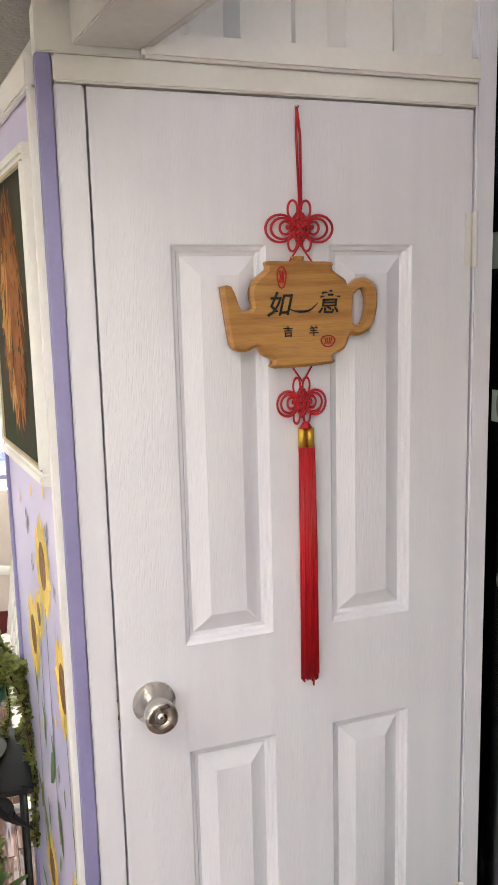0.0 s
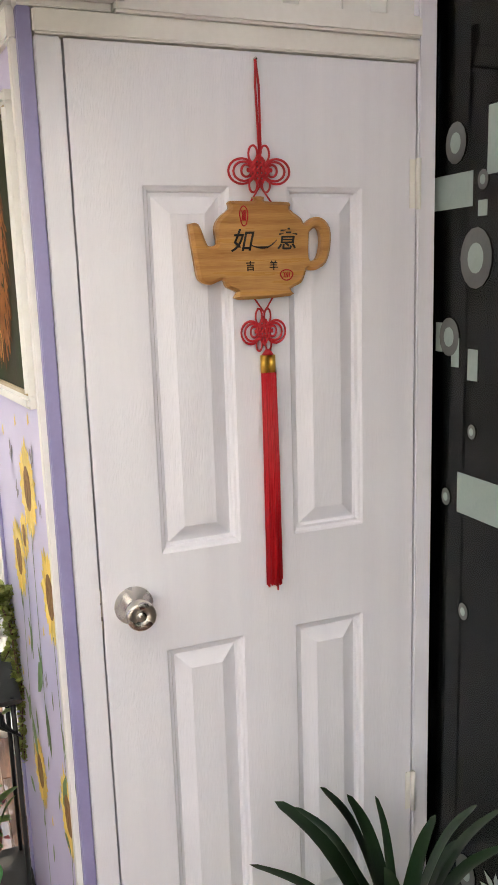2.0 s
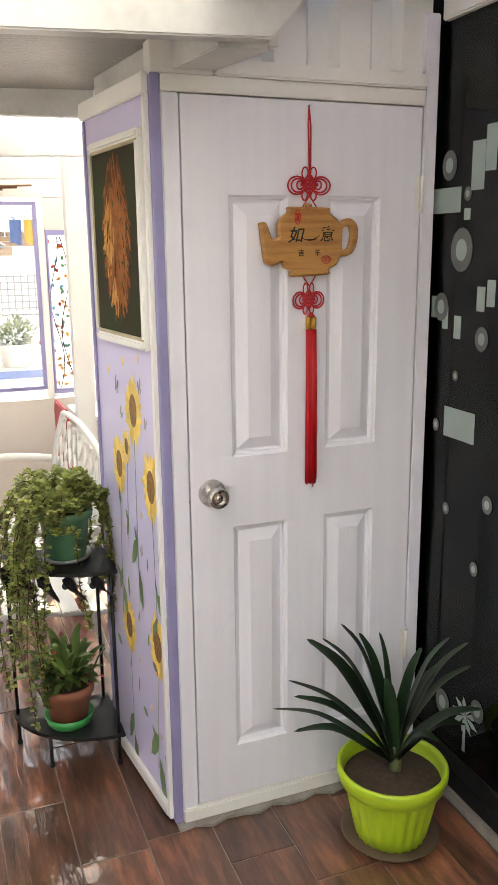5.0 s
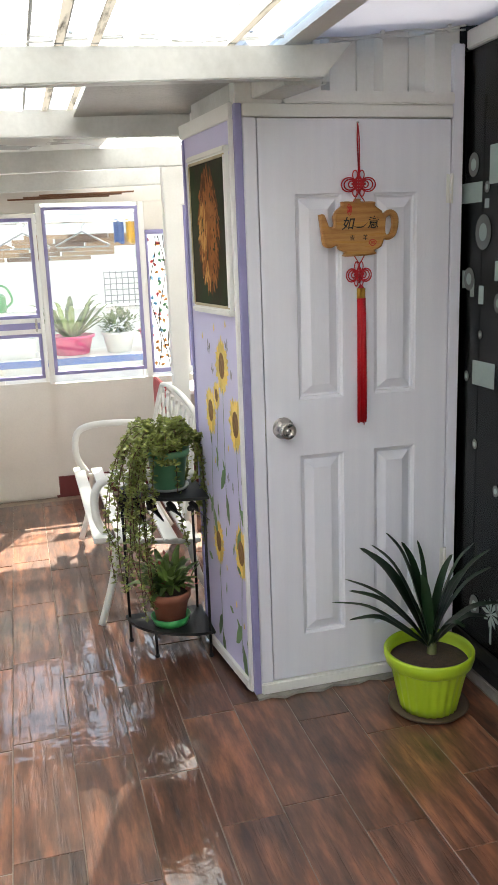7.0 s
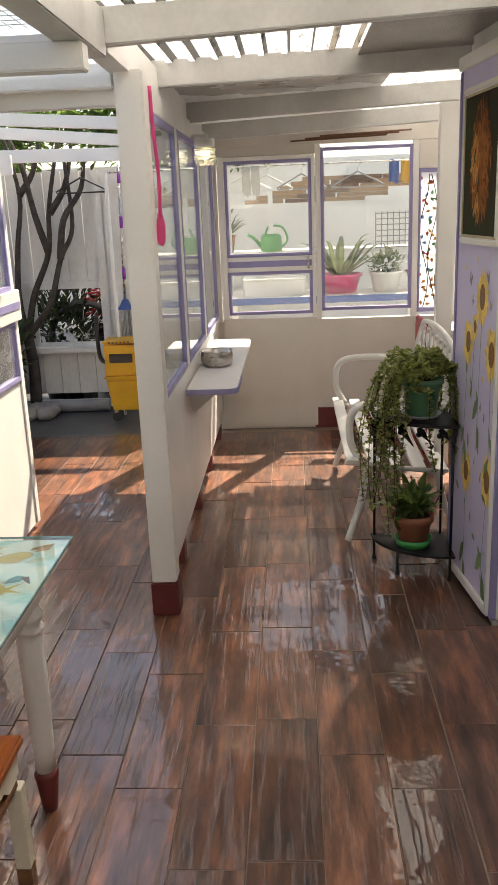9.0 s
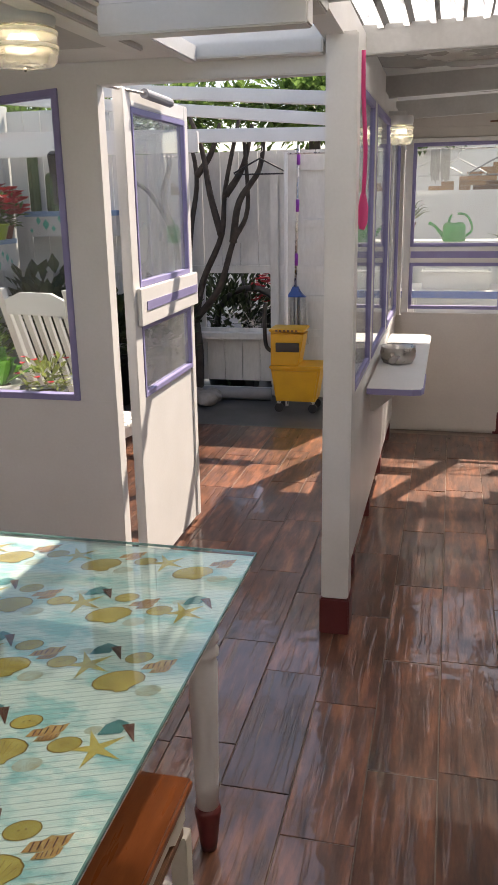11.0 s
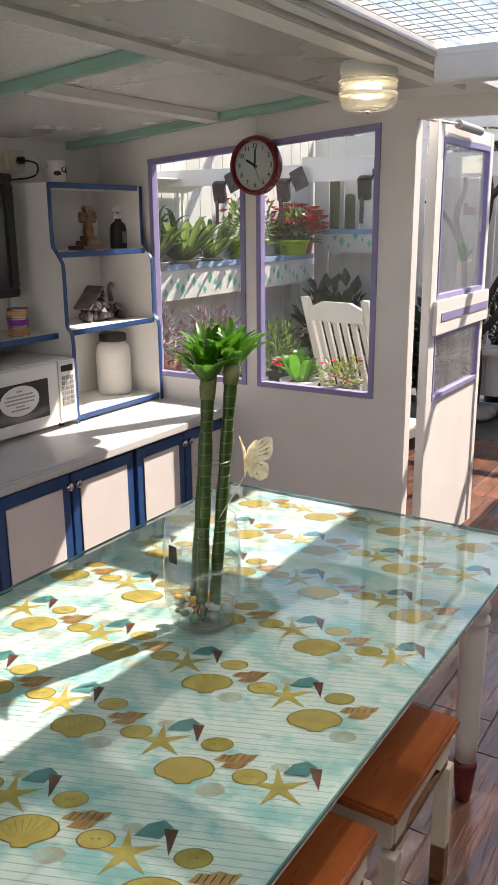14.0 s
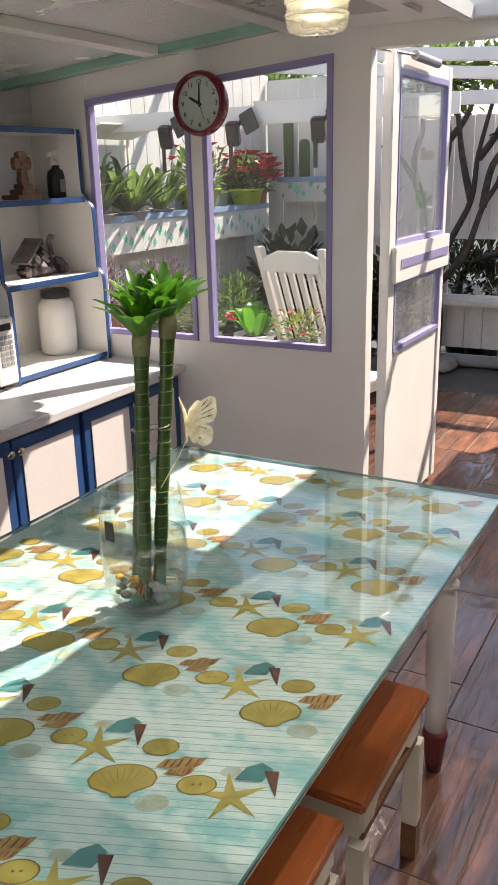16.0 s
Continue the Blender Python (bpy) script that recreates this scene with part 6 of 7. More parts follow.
# corner plant stand
ps = thing("plant_stand", "black metal corner plant stand with two quarter-round shelves", "plant stand", -.14, .64, 0)
LEGS = ((-.32, -.02), (-.02, -.27), (-.02, -.02), (-.235, -.20))
for k, (x, y) in enumerate(LEGS):
    part("leg", tube([(x, y, .012), (x, y, .70 if k < 3 else .115)], .006, 8), BLACKMETAL, ps, "", True)
    part("foot", lathe([(.006, 0), (.010, .004), (.010, .012), (.006, .018)], 10, x, y), BLACKMETAL, ps)
Q = [(0, 0), (-.335, 0)] + [(-.335 * math.cos(a), -.285 * math.sin(a)) for a in [i * math.pi / 24 for i in range(1, 12)]] + [(0, -.285)]
for z in (.108, .688):
    part("shelf_plate", prism(Q, z, z + .012, "z", bev=.002), BLACKMETAL, ps)
for i in range(5):
    a = .25 + i * .27
    c = Vector((-.335 * math.cos(a), -.285 * math.sin(a), .635))
    b_ = bmesh.new()
    leaf_blade(b_, [c + Vector((0, 0, .05)), c + Vector((.03 * math.sin(a), -.02, .012)), c + Vector((.08 * math.sin(a), -.05 * math.cos(a), -.035))], .052, .2)
    part("cut_metal_leaf", b_, BLACKMETAL, ps)
    bb = bmesh.new()
    bmesh.ops.create_icosphere(bb, subdivisions=2, radius=.012)
    part("cut_metal_ball", bb, BLACKMETAL, ps, "", True, pose(c.x * .97, c.y * .97, .655))

tr = thing("trailing_plant", "trailing small-leaved succulent in a green plastic pot on the stand", "plant", -.270, .53, .7005)
part("saucer", lathe([(.06, 0), (.075, .004), (.084, .018), (.078, .016), (.06, .007)], 32), GREYPLASTIC, tr, "grey saucer", True)
part("pot", lathe([(.060, .008), (.064, .011), (.080, .14), (.090, .145), (.092, .17), (.086, .172), (.080, .15)], 40), POTGREEN, tr, "green plastic pot", True)
part("soil", lathe([(.079, .15), (.04, .156), (.005, .158)], 24), SOIL, tr)
STEMB = surf("brown_stem", (0.12, 0.05, 0.03), (0.08, 0.035, 0.02), rough=0.7)
random.seed(23)
for k in range(66):
    a = random.uniform(0, 6.28)
    out = random.uniform(.08, .21)
    if math.cos(a) > .3:
        out *= .7
    elif math.cos(a) < -.2:
        out *= 1.3
    drop = random.choice((-.05, .02, .10, .18, .28, .42)) * random.uniform(.7, 1.25)
    if math.cos(a) < -.2 and k % 2 == 0:
        drop = random.uniform(.25, .66)
    elif math.cos(a) > .6 and k % 2 == 0:
        out, drop = .15, random.uniform(.18, .42)
    elif math.sin(a) < -.2 and math.cos(a) > -.35 and k % 4:
        drop, out = -.05, out * .7
    c, s = math.cos(a), math.sin(a)
    L = smooth_line([(c * .03, s * .03, .16), (c * out * .5, s * out * .5, .22 + random.uniform(0, .06)), (c * out * .9, s * out * .9, .20 - max(0, drop) * .15), (c * out * 1.05 + random.uniform(-.02, .02), s * out * 1.05, .17 - drop * .6), (c * out + random.uniform(-.05, .05), s * out, .17 - drop)], 7)
    st = part("stem", tube(L, .0018, 5), STEMB, tr)
    b_ = bmesh.new()
    for p in L[4:]:
        for q in range(6):
            small_leaf(b_, p + Vector((random.uniform(-.006, .006), random.uniform(-.006, .006), random.uniform(-.006, .006))), (random.uniform(-1, 1), random.uniform(-1, 1), random.uniform(-.3, 1)), random.uniform(.014, .024), .9)
    part("leaves", b_, LEAF, st)
b_ = bmesh.new()
clump(b_, (-.03, .01, .20), .085, 110, .020, .9, .5, .5)
tagged(part("leaf_mass", b_, LEAF, tr), kind="stuff")

REDTIP = surf("red_leaf_tip", (0.35, 0.05, 0.05), (0.25, 0.06, 0.04), rough=0.5)
rp = thing("potted_plant", "leafy green plant in a terracotta pot on a green saucer", "plant", -.30, .50, .1205)
part("saucer", lathe([(.055, 0), (.072, .004), (.084, .040), (.080, .040), (.066, .010)], 32), BRIGHTGREEN, rp, "bright green saucer", True)
part("pot", lathe([(.056, .012), (.060, .014), (.079, .115), (.088, .117), (.091, .150), (.084, .152), (.078, .13)], 40), TERRACOTTA, rp, "terracotta pot", True)
part("soil", lathe([(.078, .13), (.04, .137), (.005, .138)], 24), SOIL, rp)
for k in range(110):
    a, el, ln = random.uniform(0, 6.28), random.uniform(.0, 1.25), random.uniform(.07, .16)
    d = Vector((math.cos(a) * math.cos(el), math.sin(a) * math.cos(el), math.sin(el)))
    ln *= .72
    s = Vector((math.cos(a) * .09 * random.random(), math.sin(a) * .09 * random.random(), .14 + random.uniform(0, .09)))
    b_ = bmesh.new()
    leaf_blade(b_, [s, s + d * ln * .5 + Vector((0, 0, .012)), s + d * ln], random.uniform(.022, .034), .3)
    part("leaf", b_, FOLIAGE, rp, "", True)
    if k % 9 == 0:
        b_ = bmesh.new()
        small_leaf(b_, s + d * ln, d, .024, .6)
        part("leaf_tip", b_, REDTIP, rp, "reddish new leaf tip")

# red chair, side post and side window at the end of the passage
rc = thing("red_chair", "red plastic chair at the end of the passage", "chair", .22, 2.45, 0)
part("seat", box(-.20, .20, -.20, .20, .43, .455, .01), RED, rc)
part("backrest", prism([(-.17, .47), (.17, .47), (.20, .80), (.16, .86), (-.16, .86), (-.20, .80)], -.21, -.185, "x", bev=.006), RED, rc)
for sx in (-1, 1):
    for sy in (-1, 1):
        part("leg", tube([(sx * .19, sy * .19, 0), (sx * .17, sy * .17, .43)], .018, 8), RED, rc, "", True)
wtb = thing("small_table", "small white table in the alcove by the far window", "table", .55, 2.72, 0)
part("tabletop", box(-.42, .35, -.22, .22, .74, .765, .004), WHITE, wtb)
for x in (-.36, .30):
    for y in (-.17, .17):
        part("leg", box(x - .02, x + .02, y - .02, y + .02, 0, .7395, .002), WHITE, wtb)
struct("side_post", box(.02, .11, 1.90, 1.98, 0.0, 2.12, .004), WHITE, "white painted post at the side of the passage", "post")
struct("wall_side", box(.95, 1.0, 0.99, 3.06, 0, 2.3), WHITE, "white side wall closing the passage")
struct("head_side", box(.111, .95, 1.92, 1.96, 1.9, 2.1), WHITE, "white rail over the side alcove", "beam")

# stained glass strip
sg_ = thing("window_9", "narrow stained glass window with a leafy vine pattern", "window", kind="structure")
MILKY = sheet_plastic("milky_glass", 0.35, (0.92, 0.94, 0.95), 0.1)
part("pane", box(.072, .268, FY0 + .024, FY0 + .028, .86, 1.79), MILKY, sg_)
for a, b, c, d in ((.071, .269, 1.772, 1.799), (.071, .269, .83, .857), (.071, .086, .858, 1.771), (.254, .269, .858, 1.771)):
    part("bead", box(a, b, FY0 - .012, FY0 + .02, c, d, .002), PURPLE, sg_)
vb = bmesh.new()
for x0, ph in ((.115, 0), (.17, 1.7), (.225, 3.1)):
    tube(smooth_line([(x0 + .03 * math.sin(ph + i * .9), FY0 + .021, .86 + i * .1) for i in range(10)], 4), .0035, 5, vb)
part("vine", vb, INK, sg_, "dark leaded vine")
VL = [surf("stained_" + nm, c, tuple(v * .8 for v in c), rough=0.3, bump=0) for nm, c in (("red", (.35, .05, .05)), ("green", (.08, .22, .12)), ("blue", (.10, .28, .45)), ("amber", (.50, .22, .06)))]
for i in range(64):
    x, z = .13 + .07 * (i % 2) + .035 * math.sin(i * 2.1), .88 + i * .0140
    b_ = bmesh.new()
    a = i * 2.4
    c, s = math.cos(a), math.sin(a)
    b_.faces.new([b_.verts.new((x + u * c - v * s, FY0 + .0225 - .00002 * i, z + u * s + v * c)) for u, v in ((0, 0), (.014, .012), (.040, 0), (.014, -.012))])
    part("glass_leaf", b_, VL[(i // 3) % 4 if z > 1.05 else 3], sg_)
rail = thing("curtain_rods", "thin brown rods lying on the rail above the far window", "rods", -.45, FY0 - .02, 2.0)
for k in range(3):
    part("rod", tube([(-.35 + .1 * k, -.012 * k, .006 + .012 * k), (.30 + .08 * k, -.012 * k, .022 + .012 * k)], .006, 6), BROWNWOOD, rail)

# ---- yard behind the far wall ----
struct("yard_paving", box(-3.0, 2.6, 3.061, 6.2, -.03, -.012), PALECONCRETE, "sunlit pale yard paving", "ground")
yard = struct("fence_yard", box(-3.0, 2.6, 6.2, 6.24, -.03, 2.05), WHITE, "sunlit white wall behind the yard", "fence")
struct("house_wall", box(-5.5, 5.5, 9.0, 9.3, -.03, 2.2), WOODWHITE, "white neighbouring wall in the distance", "wall")


def hanger(x, y, z, material, rz=0, w_=.20):
    t = thing("clothes_hanger", "plastic clothes hanger hooked over a rod", "hanger", x, y, z, rz, group="clothes hangers")
    part("hanger_body", tube([(-w_, 0, -.145), (-.02, 0, -.055), (0, 0, -.045), (.02, 0, -.055), (w_, 0, -.145), (w_ - .01, 0, -.155), (-w_ + .01, 0, -.155)], .0065, 6, None, True), material, t, "", True)
    part("hook", tube(smooth_line([(0, 0, -.045), (0, 0, -.01), (.022, 0, .012), (.012, 0, .040), (-.014, 0, .036), (-.02, 0, .018)], 4), .0028, 6), STEEL, t, "", True)
    return t


rod = thing("clothes_line", "thin steel clothes rod in the yard", "rod", 0, 3.55, 1.88)
part("rod_bar", tube([(-2.2, 0, 0), (1.4, 0, 0)], .006, 8), STEEL, rod)
for x in (-2.2, 1.4):
    part("rod_post", tube([(x, 0, -1.91), (x, 0, 0.01)], .015, 8), WHITEPLASTIC, rod)
for x, mt, rz in ((-.30, GREYPLASTIC, 8), (-.98, WHITEPLASTIC, -12), (-.72, GREYPLASTIC, 20), (-1.15, WHITEPLASTIC, 5)):
    hanger(x, 3.55, 1.86, mt, rz)
ys = thing("yard_shelf", "white outdoor shelf loaded with planks and pots", "shelf", 0, 4.6, 0)
for z in (.75, 1.18, 1.58):
    part("shelf_board", box(-2.2, 1.4, -.22, .22, z, z + .03, .003), WHITE, ys)
for x in (-2.2, -1.0, .2, 1.36):
    part("upright", box(x, x + .04, -.2, -.16, -.03, 1.9), WHITE, ys)
PLANK = wood("raw_plank", (0.42, 0.24, 0.11), (0.28, 0.15, 0.07), rough=0.7)
for i in range(18):
    t = thing("plank", "raw brown plank stacked on the yard shelf", "plank", -1.2 + .35 * (i % 3) + .1 * (i // 3), 4.45 + .02 * (i % 2), 1.6105 + .035 * (i // 3), group="planks on the yard shelf")
    part("board", box(0, .33 + .1 * (i % 2), 0, .12, 0, .033, .002), [PLANK, BROWNWOOD, PLANK][i % 3], t)
wc = thing("watering_can", "bright green plastic watering can", "watering can", -.98, 4.42, 1.2105)
wc.scale = (.78, .78, .78)
part("can_body", lathe([(.10, 0), (.12, .01), (.115, .16), (.09, .19), (.085, .185)], 24), BRIGHTGREEN, wc, "", True)
part("spout", tube([(-.10, 0, .05), (-.20, 0, .16), (-.26, 0, .19)], [.025, .015, .02], 10), BRIGHTGREEN, wc, "", True)
part("handle", tube(smooth_line([(.10, 0, .04), (.18, 0, .12), (.12, 0, .26), (-.02, 0, .27), (-.06, 0, .19)], 5), .012, 8), BRIGHTGREEN, wc, "", True)


def pot_plant(x, y, z, r, h, material, label, kind=FOLIAGE, n=120, ls=.06, spread=1.3, tall=.8, flowers=None, wide=.45, long_=False):
    t = thing("potted_plant", label, "plant", x, y, z)
    part("pot", lathe([(r * .7, 0), (r * .74, .003), (r * .95, h * .86), (r * 1.03, h * .87), (r * 1.04, h), (r * .95, h), (r * .9, h * .9)], 24), material, t, "", True)
    part("soil", lathe([(r * .9, h * .88), (r * .2, h * .92)], 16), SOIL, t)
    b = bmesh.new()
    if long_:
        for k in range(n):
            a, el, ln = random.uniform(0, 6.28), random.uniform(.5, 1.45), random.uniform(.5, 1) * ls
            d = Vector((math.cos(a) * math.cos(el), math.sin(a) * math.cos(el), math.sin(el)))
            s = Vector((math.cos(a) * r * .3, math.sin(a) * r * .3, h * .9))
            leaf_blade(b, [s, s + d * ln * .5, s + d * ln * .85, s + d * ln + Vector((math.cos(a), math.sin(a), -.4)) * ln * .12], wide * ls * .25, .3)
    else:
        clump(b, (0, 0, h + r * tall * .6), r * spread, n, ls, wide, .5, tall)
    part("foliage", b, kind, t)
    if flowers:
        f = bmesh.new()
        for k in range(flowers[1]):
            v = Vector((random.gauss(0, 1), random.gauss(0, 1), random.uniform(0, 1.3))).normalized() * r * spread * 1.02
            p = Vector((v.x, v.y, h + r * tall * .6 + v.z * tall))
            for q in range(5):
                small_leaf(f, p, (math.cos(q * 1.26), math.sin(q * 1.26), .4), flowers[2], .8)
        part("flowers", f, flowers[0], t)
    return t


REDFLOWER = surf("red_petals", (0.60, 0.02, 0.03), (0.45, 0.01, 0.02), rough=0.5, island=0.3)
PINKFOLIAGE = surf("pinkish_foliage", (0.36, 0.26, 0.28), (0.22, 0.14, 0.16), rough=0.5, island=0.4)
cl = thing("hanging_cloth", "blue and yellow cloth hanging from the clothes rod", "cloth", .02, 3.55, 1.885)
for k, (x0, mt) in enumerate(((-.09, BLUEPLASTIC), (.0, YELLOW), (.06, BLUEPLASTIC))):
    b = bmesh.new()
    R = [[b.verts.new((x0 + .012 * i, .012 * math.sin(i * 1.7 + j * .6 + k), -.04 * j + .01 * math.sin(i + k))) for i in range(7)] for j in range(5)]
    for A, B in zip(R, R[1:]):
        for i in range(6):
            b.faces.new((A[i], A[i + 1], B[i + 1], B[i]))
    part("fold", b, mt, cl, "", True)
gv = thing("work_gloves", "pale grey cloth gloves pegged on the clothes rod", "gloves", -1.10, 3.545, 1.88)
for sx in (-.035, .035):
    b = prism([(sx - .03, 0), (sx + .03, 0), (sx + .034, -.12), (sx + .03, -.21), (sx + .012, -.20), (sx + .008, -.23), (sx - .008, -.19), (sx - .02, -.215), (sx - .034, -.13)], -.008, .008, "y", bev=.003)
    part("glove", b, STRING, gv)
lp = thing("lattice_panel", "grey openwork panel leaning on the yard shelf", "panel", .06, 4.35, 1.2105)
for i in range(7):
    part("lattice_bar", box(-.15 + i * .05, -.142 + i * .05, 0, .01, 0, .30), GREYPLASTIC, lp)
    part("lattice_bar", box(-.15, .158, .0105, .02, .0 + i * .047, .008 + i * .047), GREYPLASTIC, lp)
pot_plant(-1.38, 4.45, 1.2105, .09, .15, TERRACOTTA, "drooping plant in a terracotta pot on the yard shelf", YARDLEAF, n=24, ls=.26, long_=True, wide=.6)
yt = thing("yard_table", "blue edged white table in the yard", "table", -.2, 3.95, 0)
part("tabletop", box(-1.2, 1.1, -.3, .3, .86, .89, .004), WHITE, yt)
part("edge_strip", box(-1.2, 1.1, -.315, -.3005, .84, .892, .002), BLUEPLASTIC, yt, "blue painted edge")
for x in (-1.1, 1.0):
    for y in (-.25, .25):
        part("leg", box(x, x + .05, y - .025, y + .025, -.03, .8595), WHITE, yt)
pot_plant(-.42, 3.92, .8905, .18, .15, PINK, "spiky aloe in a pink planter bowl in the yard", YARDLEAF, n=30, ls=.42, long_=True, wide=.45)
pot_plant(-.05, 3.90, .8905, .13, .16, WHITEPLASTIC, "leafy plant in a white pot in the yard", YARDLEAF, n=260, ls=.05)
pot_plant(.25, 3.95, .8905, .13, .16, PINK, "small plant in a pink pot in the yard", n=120, ls=.05)
t = thing("plastic_tub", "wide white plastic tub on the yard table", "tub", -.95, 3.90, .8905)
part("tub_wall", box(-.24, .24, -.12, .12, 0, .006), WHITEPLASTIC, t)
for a, b, c, d in ((-.24, .24, -.126, -.1205), (-.24, .24, .1205, .126), (-.246, -.2405, -.12, .12), (.2405, .246, -.12, .12)):
    part("tub_wall", box(a, b, c, d, 0, .13, .001), WHITEPLASTIC, t)
part("tub_rim", tube([(-.25, -.13, .132), (.25, -.13, .132), (.25, .13, .132), (-.25, .13, .132)], .008, 8, None, True), WHITEPLASTIC, t)

# ---- terrace things ----
def planter_box(name, x0, x1, y0, y1, z0, z1, axis):
    t = thing(name, "white planter box with blue rim and green diamonds on the fence", "planter", 0, 0, 0)
    part("trough", box(x0, x1, y0, y1, z0, z1 - .04, .003), WOODWHITE, t)
    part("rim", box(x0 - .012, x1 + .012, y0 - .012, y1 + .012, z1 - .0395, z1, .003), surf("faded_blue_paint", (0.14, 0.26, 0.45), (0.30, 0.42, 0.58), rough=0.6), t, "faded blue rim")
    gm = surf("diamond_green", (0.10, 0.50, 0.36), (0.14, 0.42, 0.32), rough=0.5)
    k = int((y1 - y0 if axis == "y" else x1 - x0) / .065)
    for i in range(k):
        s = .022 + .022 * ((i * 7) % 5) / 4
        zc = z0 + .05 + .11 * ((i * 5) % 7) / 7
        b = bmesh.new()
        if axis == "y":
            yc = y0 + .04 + i * .065
            b.faces.new([b.verts.new(p) for p in ((x1 + .001, yc - s * .7, zc), (x1 + .001, yc, zc - s), (x1 + .001, yc + s * .7, zc), (x1 + .001, yc, zc + s))])
        else:
            xc = x0 + .04 + i * .065
            b.faces.new([b.verts.new(p) for p in ((xc - s * .7, y0 - .001, zc), (xc, y0 - .001, zc - s), (xc + s * .7, y0 - .001, zc), (xc, y0 - .001, zc + s))])
        part("diamond", b, gm, t)
    return t


planter_box("fence_planter", -4.575, -4.40, .45, 3.5, 1.06, 1.30, "y")
planter_box("fence_planter", -4.38, -3.60, 3.68, 3.855, 1.30, 1.50, "x")
for y, r, n, ls, lab, km, fl in ((.95, .12, 34, .40, "tall sword-leaved plant in the fence planter", FOLIAGE, None), (1.35, .13, 46, .44, "tall sword-leaved plant in the fence planter", FOLIAGE, None), (1.70, .13, 46, .44, "narrow leaved plant in the fence planter", FOLIAGE, None), (2.05, .10, 26, .36, "narrow leaved plant in the fence planter", FOLIAGE, None)):
    pot_plant(-4.48, y, 1.262, r, .06, GREYPLASTIC, lab, km, n, ls, long_=True, wide=.5)
pot_plant(-4.47, 2.55, 1.301, .16, .14, LIME, "red flowering plant trailing from a lime pot on the fence planter", FOLIAGE, 340, .07, 1.7, .9, (REDFLOWER, 30, .045))
pot_plant(-4.44, 3.22, 1.301, .14, .12, LIME, "red flowering plant on the fence planter", FOLIAGE, 300, .07, 1.6, .9, (REDFLOWER, 34, .055))
fl_ = thing("awning_board", "white sheet board propped over the fence planter", "board", -4.45, 1.58, 1.775)
part("board", box(-.13, .13, -.31, .31, 0, .012, .003), WHITE, fl_, "", False, pose(0, 0, .03, 0, -16, 0))
for y in (-.27, .27):
    part("prop", box(-.13, -.115, y - .01, y + .01, -.475, .035), WHITE, fl_)
pot_plant(-4.45, 3.38, 1.301, .11, .11, TERRACOTTA, "red blossoming plant spilling over the fence planter", FOLIAGE, 260, .07, 1.7, 1.1, (REDFLOWER, 40, .085))
for x, h, r in ((-4.33, .49, .040), (-4.18, .32, .042)):
    t = thing("cactus", "ribbed column cactus in the back planter", "cactus", x, 3.77, 1.48)
    part("column", lathe([(r * .9, 0), (r, .05), (r, h * .9), (r * .6, h * .98), (r * .1, h)], 40, flute=.12, flutes=9), surf("cactus_green", (0.05, 0.09, 0.035), (0.10, 0.13, 0.05), rough=0.6), t, "", True)
for x, y, r, n in ((-4.1, 3.3, .25, 260), (-3.6, 3.4, .28, 260), (-3.2, 3.45, .22, 200)):
    pot_plant(x, y, 0, .20, .58 if x < -4 else .42, BLACKPLASTIC, "dark broad-leaved shrub in a black tub", DARKFOL, n, .14, 1.9, 1.1, None, .6)
pot_plant(-4.35, 1.2, .0, .17, .72, TERRACOTTA, "pinkish bushy plant in a terracotta tub", PINKFOLIAGE, 500, .06, 1.7, .9, None, .4)
pot_plant(-4.25, 1.75, .0, .17, .70, BLACKPLASTIC, "pinkish bushy plant in a black tub", PINKFOLIAGE, 400, .06, 1.5, .9, None, .4)
pot_plant(-4.05, 2.3, .0, .16, .50, BLACKPLASTIC, "ferny green plant in a black tub", FOLIAGE, 420, .07, 1.8, 1.1, None, .3)
# sill bench under the windows with pots
sb = thing("sill_bench", "white narrow bench under the windows outside", "bench", 0, 0, 0)
part("bench_top", box(-3.55, -2.35, .30, .58, .70, .725, .003), WHITE, sb)
for x in (-3.5, -2.9, -2.4):
    for y in (.33, .54):
        part("leg", box(x - .02, x + .02, y - .02, y + .02, 0, .6995), WHITE, sb)
pot_plant(-3.36, .44, .7255, .085, .10, TERRACOTTA, "bushy green plant in a terracotta pot outside the window", FOLIAGE, 520, .055, 1.7, 1.3, None, .35)
pot_plant(-3.15, .46, .7255, .07, .10, BLACKPLASTIC, "bushy green plant in a black pot outside the window", FOLIAGE, 360, .05, 1.6, 1.3, None, .35)
pot_plant(-2.86, .45, .7255, .095, .11, WHITEPLASTIC, "broad-leaved plant with red flowers in a white pot outside the window", LEAFBRIGHT, 16, .17, long_=True, wide=1.4, flowers=(REDFLOWER, 4, .03))
pot_plant(-2.63, .45, .7255, .08, .09, GREYPLASTIC, "spindly red flowering plant in a grey pot outside the window", LEAF, 260, .03, 1.5, 1.0, (REDFLOWER, 9, .02), .6)
